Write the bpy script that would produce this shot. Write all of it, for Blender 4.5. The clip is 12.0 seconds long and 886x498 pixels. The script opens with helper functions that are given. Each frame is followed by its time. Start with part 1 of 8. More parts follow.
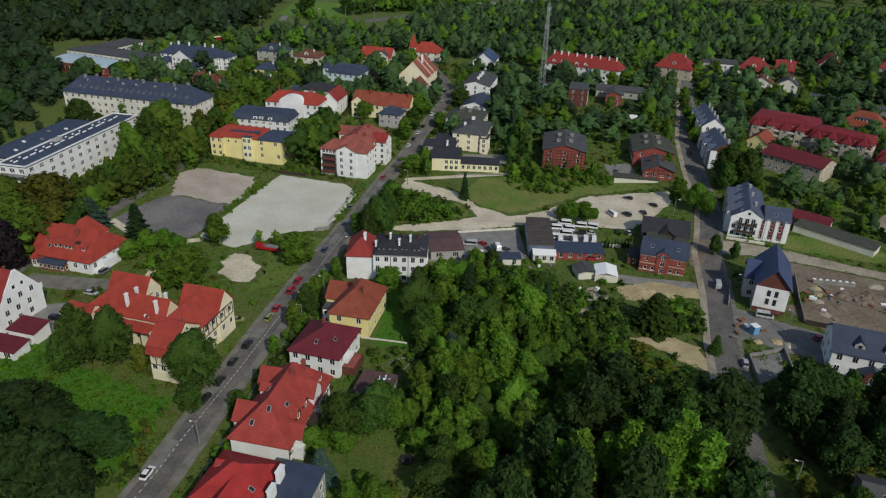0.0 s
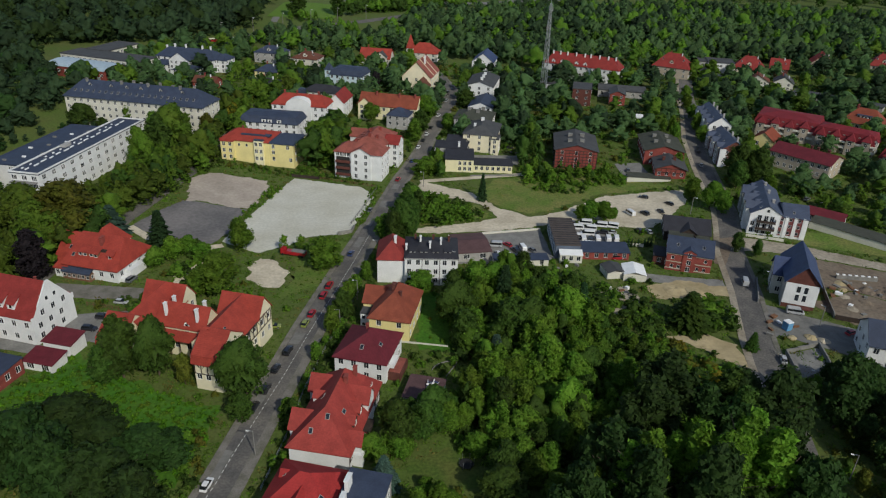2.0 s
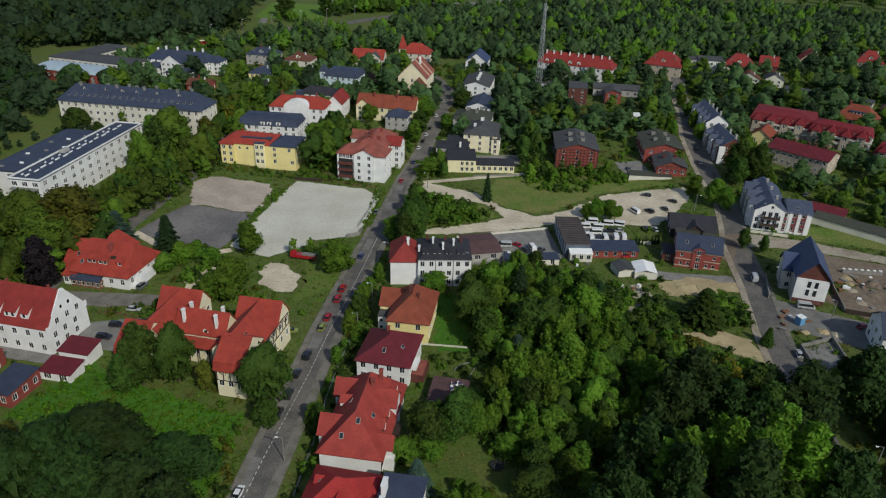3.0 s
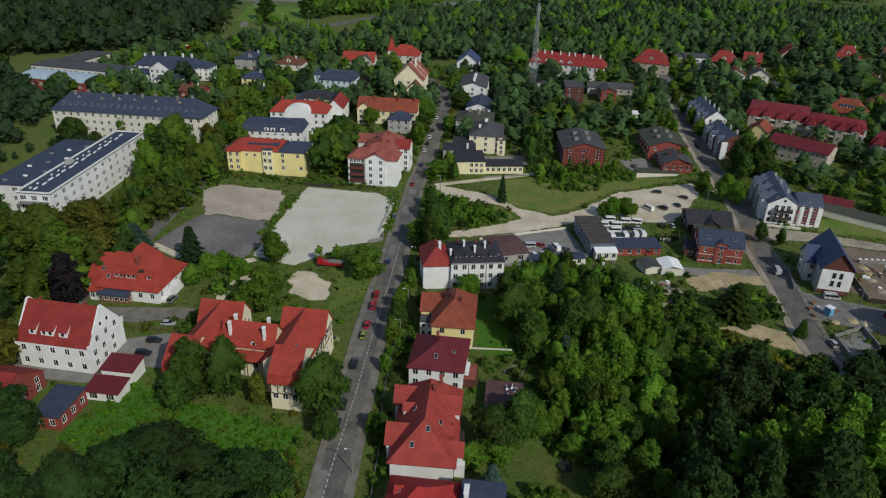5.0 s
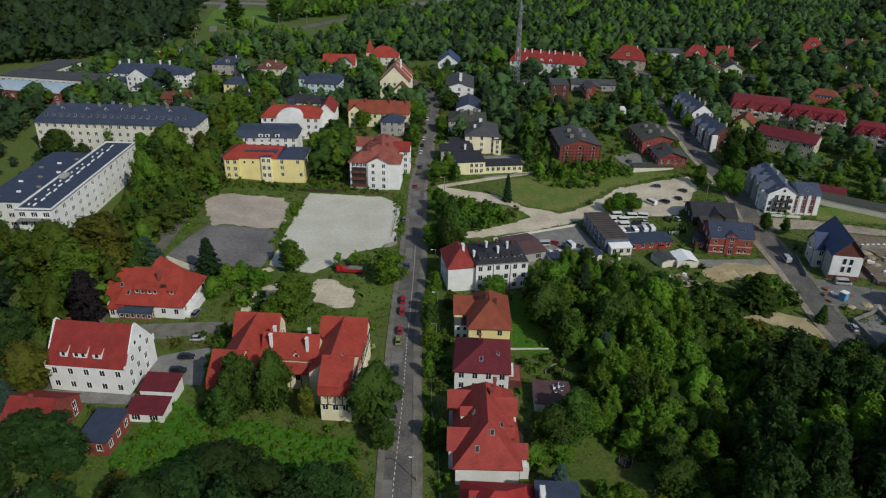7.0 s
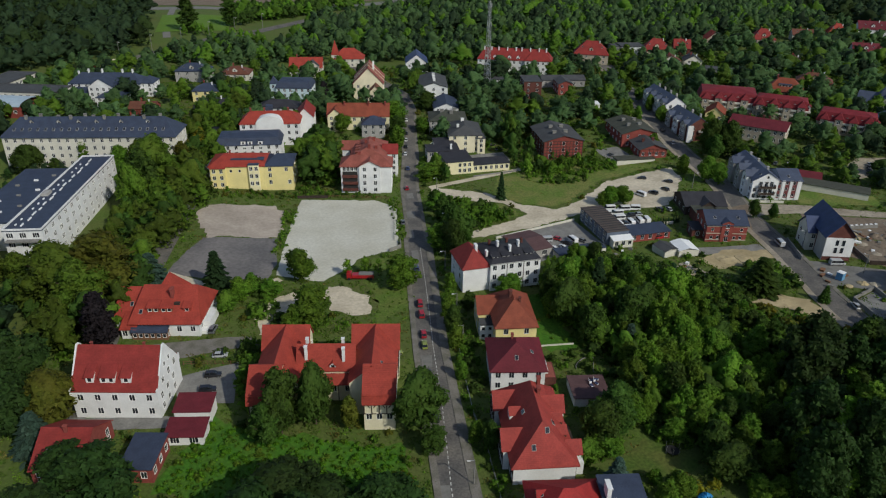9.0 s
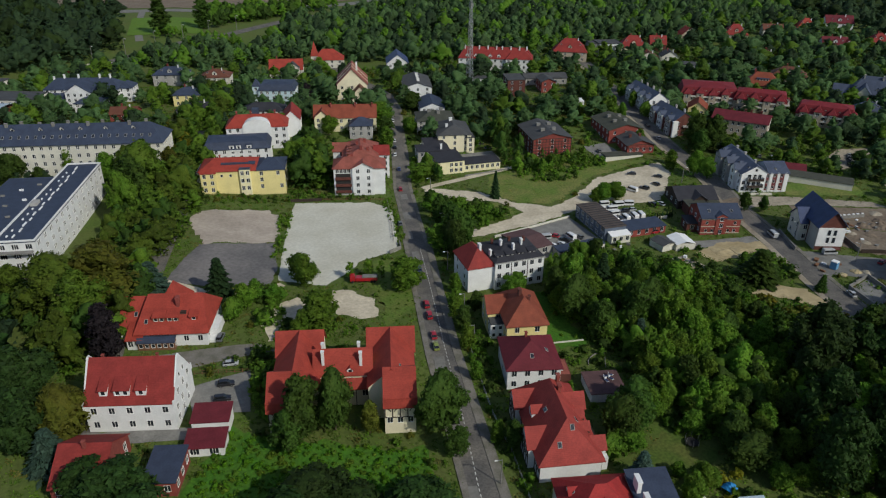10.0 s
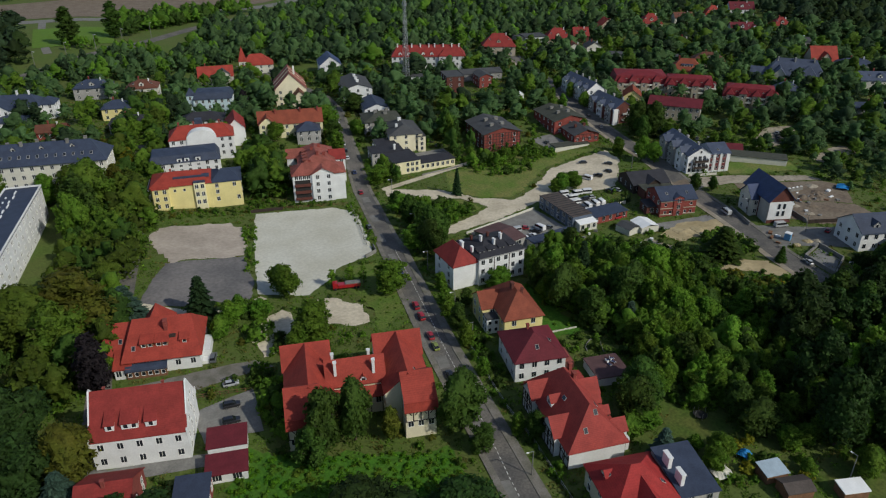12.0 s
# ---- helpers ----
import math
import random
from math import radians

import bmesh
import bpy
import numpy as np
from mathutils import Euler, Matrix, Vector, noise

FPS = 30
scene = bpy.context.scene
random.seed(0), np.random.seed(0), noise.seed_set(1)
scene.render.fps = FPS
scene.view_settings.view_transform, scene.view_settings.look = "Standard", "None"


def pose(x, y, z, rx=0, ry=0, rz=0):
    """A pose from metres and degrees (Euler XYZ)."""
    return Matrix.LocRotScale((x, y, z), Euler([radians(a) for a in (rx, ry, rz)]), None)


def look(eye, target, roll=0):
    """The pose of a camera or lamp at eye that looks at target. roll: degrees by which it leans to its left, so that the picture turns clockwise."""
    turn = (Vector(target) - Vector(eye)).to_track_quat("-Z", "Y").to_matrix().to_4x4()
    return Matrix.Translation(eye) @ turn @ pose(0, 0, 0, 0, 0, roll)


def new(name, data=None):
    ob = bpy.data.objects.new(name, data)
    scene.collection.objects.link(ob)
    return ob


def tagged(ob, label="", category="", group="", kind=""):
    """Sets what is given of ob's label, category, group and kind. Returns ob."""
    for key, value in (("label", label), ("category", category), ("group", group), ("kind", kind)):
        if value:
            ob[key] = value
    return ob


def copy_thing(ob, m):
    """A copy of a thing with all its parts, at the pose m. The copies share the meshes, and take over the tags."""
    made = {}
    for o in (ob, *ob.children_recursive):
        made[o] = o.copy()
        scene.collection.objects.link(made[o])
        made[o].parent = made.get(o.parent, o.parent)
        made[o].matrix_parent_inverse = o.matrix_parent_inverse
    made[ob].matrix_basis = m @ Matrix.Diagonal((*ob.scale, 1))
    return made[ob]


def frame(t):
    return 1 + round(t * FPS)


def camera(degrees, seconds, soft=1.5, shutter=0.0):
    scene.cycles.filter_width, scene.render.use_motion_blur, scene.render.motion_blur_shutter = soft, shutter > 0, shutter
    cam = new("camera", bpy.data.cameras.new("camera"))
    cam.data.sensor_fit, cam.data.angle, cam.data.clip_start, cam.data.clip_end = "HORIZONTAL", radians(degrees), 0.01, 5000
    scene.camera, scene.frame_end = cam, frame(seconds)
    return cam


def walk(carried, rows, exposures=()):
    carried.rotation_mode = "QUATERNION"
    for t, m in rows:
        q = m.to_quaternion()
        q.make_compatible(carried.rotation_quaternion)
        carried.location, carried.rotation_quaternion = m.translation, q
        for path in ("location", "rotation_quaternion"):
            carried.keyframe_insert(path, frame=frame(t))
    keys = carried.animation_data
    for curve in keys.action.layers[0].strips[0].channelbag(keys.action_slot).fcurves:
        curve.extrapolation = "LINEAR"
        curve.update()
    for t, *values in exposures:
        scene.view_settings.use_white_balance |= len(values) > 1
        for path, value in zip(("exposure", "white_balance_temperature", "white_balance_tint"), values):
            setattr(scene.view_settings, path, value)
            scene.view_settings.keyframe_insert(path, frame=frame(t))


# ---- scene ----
cam = camera(64.4, 12.0, soft=1.2)
METRES, EYE, TILT, LEAN, TURN = 135.0, 120.6, -27.0, -1.75, 0.0
ROWS = [
    (0.0, 0.0, 0.0, 0.0, 0.0, 0.0, -0.0),
    (0.5, -0.0321, 0.0008, 0.0016, -0.22, -0.0, 0.01),
    (1.0, -0.0677, 0.0018, 0.0038, -0.87, -0.03, 0.33),
    (1.5, -0.1029, 0.0034, 0.0056, -1.47, -0.02, 0.62),
    (2.0, -0.1418, 0.0056, 0.0082, -2.04, -0.05, 0.94),
    (2.5, -0.1818, 0.0084, 0.011, -2.7, -0.08, 1.3),
    (3.0, -0.2225, 0.0116, 0.0141, -3.6, -0.12, 1.85),
    (3.5, -0.2645, 0.0159, 0.0177, -4.21, -0.14, 2.19),
    (5.5, -0.4348, 0.0373, 0.0361, -7.41, -0.34, 4.1),
    (6.0, -0.4771, 0.0447, 0.0411, -8.2, -0.41, 4.56),
    (6.5, -0.5191, 0.0527, 0.0466, -9.04, -0.49, 5.06),
    (7.0, -0.5603, 0.0607, 0.0525, -10.24, -0.62, 5.83),
    (9.0, -0.7262, 0.1022, 0.0812, -14.9, -1.31, 8.62),
    (9.5, -0.7677, 0.1149, 0.0898, -16.24, -1.56, 9.4),
    (10.0, -0.8082, 0.1283, 0.0989, -17.49, -1.81, 10.11),
    (10.5, -0.8477, 0.142, 0.1085, -19.3, -2.21, 11.17),
    (11.0, -0.8851, 0.1552, 0.1178, -21.34, -2.67, 12.33),
    (11.5, -0.9258, 0.1711, 0.1284, -23.03, -3.08, 13.2),
    (12.0, -0.9643, 0.1872, 0.1391, -24.81, -3.53, 14.12),
]
walk(cam, [(t, pose(0, 0, EYE, TILT, LEAN, TURN) @ pose(METRES * x, METRES * y, METRES * z, 90 + pitch, roll, yaw)) for t, x, y, z, yaw, pitch, roll in ROWS])

# ---- world, sun, exposure ----
SUN_AZ, SUN_EL = radians(-62.0), radians(38.0)  # from +x towards +y; height
sun_dir = Vector((math.cos(SUN_AZ) * math.cos(SUN_EL), math.sin(SUN_AZ) * math.cos(SUN_EL), math.sin(SUN_EL)))
world = bpy.data.worlds.new("sky")
scene.world = world
world.use_nodes = True
sky = world.node_tree.nodes.new("ShaderNodeTexSky")
sky.sky_type = "NISHITA"
sky.sun_disc = False
sky.sun_elevation = SUN_EL
sky.sun_rotation = radians(90.0) - SUN_AZ
world.node_tree.links.new(sky.outputs[0], world.node_tree.nodes["Background"].inputs[0])
world.node_tree.nodes["Background"].inputs[1].default_value = 0.112
sun = new("sun", bpy.data.lights.new("sun", "SUN"))
sun.data.energy, sun.data.angle, sun.data.color = 3.0, radians(0.6), (1.0, 0.975, 0.86)
sun.matrix_world = look(sun_dir * 500, (0, 0, 0))
scene.view_settings.exposure = -0.16


# ---- materials ----
def mat(name, base, rough=0.9, spread=0.25, scale=0.6, fine=6.0, tint=None, tint_amount=0.5, bump=0.0, bump_scale=8.0, metal=0.0, island=0.0, per_object=0.0, spec=0.3):
    """A surface with two scales of variation: broad stains and fine grain."""
    m = bpy.data.materials.new(name)
    m.use_nodes = True
    nt = m.node_tree
    n, l = nt.nodes, nt.links
    bsdf = n["Principled BSDF"]
    bsdf.inputs["Roughness"].default_value = rough
    bsdf.inputs["Metallic"].default_value = metal
    bsdf.inputs["Specular IOR Level"].default_value = spec
    geo = n.new("ShaderNodeNewGeometry")
    big = n.new("ShaderNodeTexNoise")
    big.inputs["Scale"].default_value = scale
    big.inputs["Detail"].default_value = 5
    l.new(geo.outputs["Position"], big.inputs["Vector"])
    small = n.new("ShaderNodeTexNoise")
    small.inputs["Scale"].default_value = fine
    small.inputs["Detail"].default_value = 3
    l.new(geo.outputs["Position"], small.inputs["Vector"])
    ramp = n.new("ShaderNodeMapRange")
    ramp.inputs["From Min"].default_value, ramp.inputs["From Max"].default_value = 0.36, 0.64
    l.new(big.outputs["Fac"], ramp.inputs["Value"])
    mix = n.new("ShaderNodeMix")
    mix.data_type = "RGBA"
    mix.inputs["A"].default_value = (*base, 1)
    t = tint if tint else tuple(c * (1 - spread) for c in base)
    mix.inputs["B"].default_value = (*t, 1)
    fac = n.new("ShaderNodeMath")
    fac.operation = "MULTIPLY"
    fac.inputs[1].default_value = tint_amount if tint else 1.0
    l.new(ramp.outputs["Result"], fac.inputs[0])
    l.new(fac.outputs[0], mix.inputs["Factor"])
    hsv = n.new("ShaderNodeHueSaturation")
    l.new(mix.outputs["Result"], hsv.inputs["Color"])
    val = n.new("ShaderNodeMapRange")
    val.inputs["From Min"].default_value, val.inputs["From Max"].default_value = 0.3, 0.7
    val.inputs["To Min"].default_value, val.inputs["To Max"].default_value = 1 - spread * 0.6, 1 + spread * 0.6
    l.new(small.outputs["Fac"], val.inputs["Value"])
    last = val.outputs["Result"]
    for amount, socket in ((island, geo.outputs["Random Per Island"]), (per_object, None)):
        if amount:
            if socket is None:
                socket = n.new("ShaderNodeObjectInfo").outputs["Random"]
            r = n.new("ShaderNodeMapRange")
            r.inputs["To Min"].default_value, r.inputs["To Max"].default_value = 1 - amount, 1 + amount
            l.new(socket, r.inputs["Value"])
            mul = n.new("ShaderNodeMath")
            mul.operation = "MULTIPLY"
            l.new(last, mul.inputs[0])
            l.new(r.outputs["Result"], mul.inputs[1])
            last = mul.outputs[0]
            if amount == per_object:
                hue = n.new("ShaderNodeMapRange")
                hue.inputs["To Min"].default_value, hue.inputs["To Max"].default_value = 0.5 - amount * 0.06, 0.5 + amount * 0.06
                l.new(socket, hue.inputs["Value"])
                l.new(hue.outputs["Result"], hsv.inputs["Hue"])
    l.new(last, hsv.inputs["Value"])
    l.new(hsv.outputs["Color"], bsdf.inputs["Base Color"])
    if bump:
        b = n.new("ShaderNodeBump")
        b.inputs["Strength"].default_value = bump
        b.inputs["Distance"].default_value = 0.1
        grain = n.new("ShaderNodeTexNoise")
        grain.inputs["Scale"].default_value = bump_scale
        l.new(geo.outputs["Position"], grain.inputs["Vector"])
        l.new(grain.outputs["Fac"], b.inputs["Height"])
        l.new(b.outputs["Normal"], bsdf.inputs["Normal"])
    return m


def tile_roof(name, base, spread=0.22, rows=3.2, rough=0.75, spec=0.25):
    """Roof covering with courses that run level round the roof."""
    m = mat(name, base, rough, spread, 0.35, 2.5, spec=spec)
    n, l = m.node_tree.nodes, m.node_tree.links
    geo = n.new("ShaderNodeNewGeometry")
    sep = n.new("ShaderNodeSeparateXYZ")
    l.new(geo.outputs["Position"], sep.inputs[0])
    mul = n.new("ShaderNodeMath")
    mul.operation = "MULTIPLY"
    mul.inputs[1].default_value = rows * 2 * math.pi
    l.new(sep.outputs["Z"], mul.inputs[0])
    sine = n.new("ShaderNodeMath")
    sine.operation = "SINE"
    l.new(mul.outputs[0], sine.inputs[0])
    b = n.new("ShaderNodeBump")
    b.inputs["Strength"].default_value, b.inputs["Distance"].default_value = 0.2, 0.04
    l.new(sine.outputs[0], b.inputs["Height"])
    l.new(b.outputs["Normal"], n["Principled BSDF"].inputs["Normal"])
    return m


M = {}
M["ground"] = mat("ground", (0.070, 0.112, 0.018), 0.95, 0.4, 0.06, 1.2, tint=(0.095, 0.102, 0.030), tint_amount=0.6, bump=0.5, bump_scale=2.5)
M["lawn"] = mat("lawn", (0.088, 0.145, 0.020), 0.95, 0.55, 0.10, 1.1, tint=(0.17, 0.165, 0.05), tint_amount=0.85, bump=0.5, bump_scale=3)
M["meadow"] = mat("meadow", (0.040, 0.128, 0.008), 0.95, 0.5, 0.25, 1.2, tint=(0.070, 0.13, 0.012), tint_amount=0.5, bump=0.9, bump_scale=1.8)
M["plotgrass"] = mat("plot_grass", (0.080, 0.135, 0.018), 0.95, 0.5, 0.2, 1.3, tint=(0.115, 0.135, 0.03), tint_amount=0.7, bump=0.9, bump_scale=2)
# lawn for the back gardens, with their shade put into a darker green
M["shadylawn"] = mat("shaded_lawn", (0.058, 0.100, 0.014), 0.95, 0.45, 0.15, 1.2, tint=(0.10, 0.105, 0.025), tint_amount=0.7, bump=0.5, bump_scale=3)
M["field"] = mat("mown_field", (0.082, 0.165, 0.012), 0.95, 0.25, 0.05, 0.6, tint=(0.10, 0.165, 0.02), tint_amount=0.5)
M["asphalt"] = mat("asphalt", (0.092, 0.088, 0.083), 0.9, 0.4, 0.16, 1.8, tint=(0.165, 0.150, 0.132), tint_amount=0.8)
M["patch"] = mat("asphalt_patch", (0.19, 0.185, 0.17), 0.92, 0.25, 0.3, 1.2)
M["pavement"] = mat("pavement", (0.19, 0.175, 0.155), 0.92, 0.3, 0.3, 3, tint=(0.09, 0.09, 0.06), tint_amount=0.7)
M["gravel"] = mat("pale_gravel", (0.53, 0.52, 0.45), 0.95, 0.16, 0.07, 0.9, tint=(0.43, 0.41, 0.33), tint_amount=0.7, bump=0.12)
M["cinder"] = mat("grey_cinder", (0.115, 0.11, 0.11), 0.95, 0.25, 0.05, 0.8, tint=(0.19, 0.175, 0.168), tint_amount=0.9, bump=0.12)
M["pinkgravel"] = mat("pink_gravel", (0.42, 0.36, 0.30), 0.95, 0.2, 0.08, 0.8, tint=(0.30, 0.255, 0.21), tint_amount=0.8, bump=0.12)
M["dirt"] = mat("dirt", (0.57, 0.505, 0.385), 0.95, 0.25, 0.1, 0.9, tint=(0.40, 0.345, 0.255), tint_amount=0.85, bump=0.15, bump_scale=5)
M["earth"] = mat("dug_earth", (0.145, 0.11, 0.08), 0.95, 0.4, 0.12, 0.9, tint=(0.19, 0.155, 0.115), tint_amount=0.8, bump=0.8, bump_scale=1.2)
M["dust"] = mat("plot_dust", (0.34, 0.30, 0.235), 0.95, 0.35, 0.12, 0.9, tint=(0.20, 0.165, 0.12), tint_amount=0.8, bump=0.6, bump_scale=1.5)
M["sand"] = mat("sand", (0.42, 0.34, 0.20), 0.95, 0.2, 0.15, 0.8, tint=(0.30, 0.24, 0.13), tint_amount=0.8, bump=0.6, bump_scale=1.5)
M["concrete"] = mat("concrete", (0.22, 0.215, 0.20), 0.9, 0.25, 0.3, 2)
M["line"] = mat("road_paint", (0.62, 0.62, 0.58), 0.8, 0.3, 1.0, 6)
M["white"] = mat("white_render", (0.70, 0.705, 0.70), 0.9, 0.12, 0.25, 3)
M["offwhite"] = mat("offwhite_render", (0.60, 0.58, 0.50), 0.9, 0.14, 0.2, 3)
M["cream"] = mat("cream_render", (0.70, 0.64, 0.46), 0.9, 0.10, 0.25, 3)
M["yellow"] = mat("yellow_render", (0.72, 0.62, 0.28), 0.9, 0.10, 0.2, 3)
M["paleyellow"] = mat("pale_yellow_render", (0.74, 0.68, 0.43), 0.9, 0.12, 0.2, 3)
M["lightblue"] = mat("light_blue_render", (0.50, 0.62, 0.66), 0.9, 0.1, 0.2, 3)
M["greywall"] = mat("grey_render", (0.36, 0.35, 0.33), 0.9, 0.18, 0.2, 3)
M["tanwall"] = mat("tan_render", (0.42, 0.36, 0.28), 0.9, 0.18, 0.2, 3)
M["brick"] = mat("red_brick", (0.25, 0.058, 0.046), 0.9, 0.25, 0.5, 4, bump=0.3)
M["brownbrick"] = mat("brown_brick", (0.12, 0.042, 0.032), 0.9, 0.25, 0.5, 4, bump=0.3)
M["timber"] = mat("dark_timber", (0.05, 0.035, 0.028), 0.8, 0.3, 1, 8)
M["wood"] = mat("brown_boards", (0.20, 0.10, 0.055), 0.85, 0.3, 0.8, 5)
M["r_red"] = tile_roof("red_tiles", (0.24, 0.032, 0.027))
M["r_villa"] = tile_roof("light_red_tiles", (0.30, 0.046, 0.037))
M["r_scarlet"] = tile_roof("scarlet_tiles", (0.33, 0.030, 0.028))
M["r_crimson"] = tile_roof("crimson_tiles", (0.185, 0.020, 0.026))
M["r_bright"] = tile_roof("bright_red_tiles", (0.31, 0.046, 0.031))
M["r_dark"] = tile_roof("wine_red_tiles", (0.13, 0.018, 0.026))
M["r_pink"] = tile_roof("faded_red_tiles", (0.281, 0.085, 0.064), 0.3)
M["r_orange"] = tile_roof("orange_red_tiles", (0.230, 0.058, 0.032))
M["r_brown"] = tile_roof("brown_tiles", (0.136, 0.053, 0.034))
M["r_purple"] = tile_roof("purple_brown_sheet", (0.108, 0.060, 0.060), rows=0.8)
M["r_brownfelt"] = tile_roof("brown_grey_felt", (0.085, 0.07, 0.062), rough=0.85, rows=0.6)
M["r_slate"] = tile_roof("blue_slate", (0.042, 0.055, 0.090), rough=0.6)
M["r_newslate"] = tile_roof("blue_grey_concrete_tiles", (0.066, 0.082, 0.125), rough=0.55)
M["r_blue"] = tile_roof("dark_blue_tiles", (0.045, 0.065, 0.14), rough=0.55)
M["r_black"] = tile_roof("black_felt", (0.035, 0.035, 0.042), rough=0.7, rows=0.6)
M["r_grey"] = tile_roof("grey_felt", (0.068, 0.07, 0.073), rough=0.8, rows=0.5)
M["r_olive"] = tile_roof("mossy_felt", (0.062, 0.066, 0.052), rough=0.9, rows=0.5)
M["metal"] = mat("grey_metal", (0.42, 0.44, 0.45), 0.45, 0.12, 0.5, 4, metal=0.7)
M["whitesheet"] = mat("white_sheet", (0.78, 0.79, 0.79), 0.6, 0.08, 0.5, 4)
M["bluesheet"] = mat("blue_tarpaulin", (0.02, 0.22, 0.52), 0.6, 0.2, 1.0, 5)
M["cabinblue"] = mat("cabin_plastic", (0.12, 0.30, 0.50), 0.5, 0.1, 1.0, 5)
M["paleblue"] = mat("pale_blue_sheet", (0.36, 0.45, 0.52), 0.6, 0.15, 0.5, 4)
M["stripebrown"] = mat("red_brown_cladding", (0.17, 0.045, 0.045), 0.8, 0.15, 0.5, 4)
M["bluewall"] = mat("blue_grey_cladding", (0.10, 0.125, 0.17), 0.7, 0.15, 0.4, 4)
M["frame"] = mat("white_window_frame", (0.75, 0.75, 0.73), 0.5, 0.05, 1, 5)
M["rubber"] = mat("rubber", (0.02, 0.02, 0.02), 0.8, 0.2, 2, 8)
M["bark"] = mat("bark", (0.10, 0.075, 0.055), 0.95, 0.3, 1.5, 8)
# near-black that paints the shade inside an opening
M["recessshade"] = mat("recess_shade", (0.03, 0.028, 0.027), 0.9, 0.2, 1, 5)


def glass(name, base, rough=0.12):
    m = bpy.data.materials.new(name)
    m.use_nodes = True
    b = m.node_tree.nodes["Principled BSDF"]
    b.inputs["Base Color"].default_value = (*base, 1)
    b.inputs["Roughness"].default_value = rough
    b.inputs["Specular IOR Level"].default_value = 0.6
    return m


M["glass"] = glass("window_glass", (0.02, 0.024, 0.03), 0.04)
M["carglass"] = glass("car_glass", (0.012, 0.014, 0.016), 0.06)


def leaves(name, base, spread=0.35, warm=(0.12, 0.12, 0.02)):
    m = mat(name, base, 0.75, spread, 0.25, 2.0, tint=warm, tint_amount=0.35, island=0.36, per_object=0.22, spec=0.2, bump=0.55, bump_scale=1.5)
    n, l = m.node_tree.nodes, m.node_tree.links
    next(k for k in n if k.bl_idname == "ShaderNodeBump").inputs["Distance"].default_value = 0.6
    through_light = n.new("ShaderNodeBsdfTranslucent")
    colour = n["Principled BSDF"].inputs["Base Color"].links[0].from_socket
    lift = n.new("ShaderNodeHueSaturation")
    lift.inputs["Value"].default_value = 1.5
    l.new(colour, lift.inputs["Color"])
    l.new(lift.outputs["Color"], through_light.inputs["Color"])
    both = n.new("ShaderNodeMixShader")
    both.inputs["Fac"].default_value = 0.40
    l.new(n["Principled BSDF"].outputs[0], both.inputs[1])
    l.new(through_light.outputs[0], both.inputs[2])
    l.new(both.outputs[0], n["Material Output"].inputs["Surface"])
    return m


M["leaf"] = leaves("mid_green_leaves", (0.073, 0.151, 0.013), warm=(0.117, 0.159, 0.016))
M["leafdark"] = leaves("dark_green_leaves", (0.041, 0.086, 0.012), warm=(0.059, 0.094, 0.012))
M["leaflight"] = leaves("light_green_leaves", (0.091, 0.191, 0.015), warm=(0.136, 0.191, 0.018))
M["grass"] = leaves("rough_grass", (0.062, 0.125, 0.014), warm=(0.109, 0.135, 0.022))
M["hay"] = leaves("dry_grass", (0.136, 0.133, 0.031), warm=(0.190, 0.156, 0.046))
M["weed"] = leaves("lush_weeds", (0.067, 0.195, 0.008), warm=(0.119, 0.204, 0.012))
M["leafolive"] = leaves("olive_green_leaves", (0.062, 0.104, 0.010), warm=(0.092, 0.110, 0.012))
# darker copy of the green; edge and cloud shade is in the leaf colour
M["leafshade"] = leaves("shade_dark_leaves", (0.024, 0.055, 0.011), warm=(0.034, 0.062, 0.011))
# bluer greens for distant trees; aerial haze is mixed into the leaf colour
M["leafhaze"] = leaves("hazy_green_leaves", (0.062, 0.125, 0.042), warm=(0.086, 0.131, 0.042))
M["leafhazedark"] = leaves("hazy_dark_leaves", (0.028, 0.057, 0.023), warm=(0.037, 0.060, 0.023))
M["leafyellow"] = leaves("yellowing_leaves", (0.159, 0.164, 0.012), warm=(0.239, 0.156, 0.012))
M["leafrust"] = leaves("rust_tinged_leaves", (0.087, 0.107, 0.012), warm=(0.115, 0.088, 0.014))
M["leafpurple"] = leaves("purple_black_leaves", (0.017, 0.014, 0.017), warm=(0.026, 0.016, 0.017))
M["leafblue"] = leaves("blue_green_needles", (0.052, 0.098, 0.071), warm=(0.069, 0.109, 0.075))
M["needle"] = leaves("dark_needles", (0.024, 0.060, 0.020), warm=(0.037, 0.071, 0.020))


# ---- ground ----
def smooth(a, b, v):
    t = min(1.0, max(0.0, (v - a) / (b - a)))
    return t * t * (3 - 2 * t)


def G(x, y):
    """Height of the land: level along the near street, rising behind and to both sides."""
    d = y + 0.6 * max(0.0, x - 75)
    return 7.5 * smooth(318, 418, d) + 6 * smooth(540, 675, d) + 2.2 * smooth(75, 115, -x) + 2.5 * smooth(70, 115, x)


def mesh_object(name, bm, material):
    me = bpy.data.meshes.new(name)
    bm.to_mesh(me)
    bm.free()
    for m in material if isinstance(material, (list, tuple)) else (material,):
        me.materials.append(m)
    return new(name, me)


def part(name, bm, material, parent, label=""):
    ob = mesh_object(name, bm, material)
    ob.parent = parent
    return tagged(ob, label=label)


def share(name, me, parent, m):
    """Another object on the same mesh, as a part."""
    ob = new(name, me)
    ob.parent = parent
    ob.matrix_basis = m
    return ob


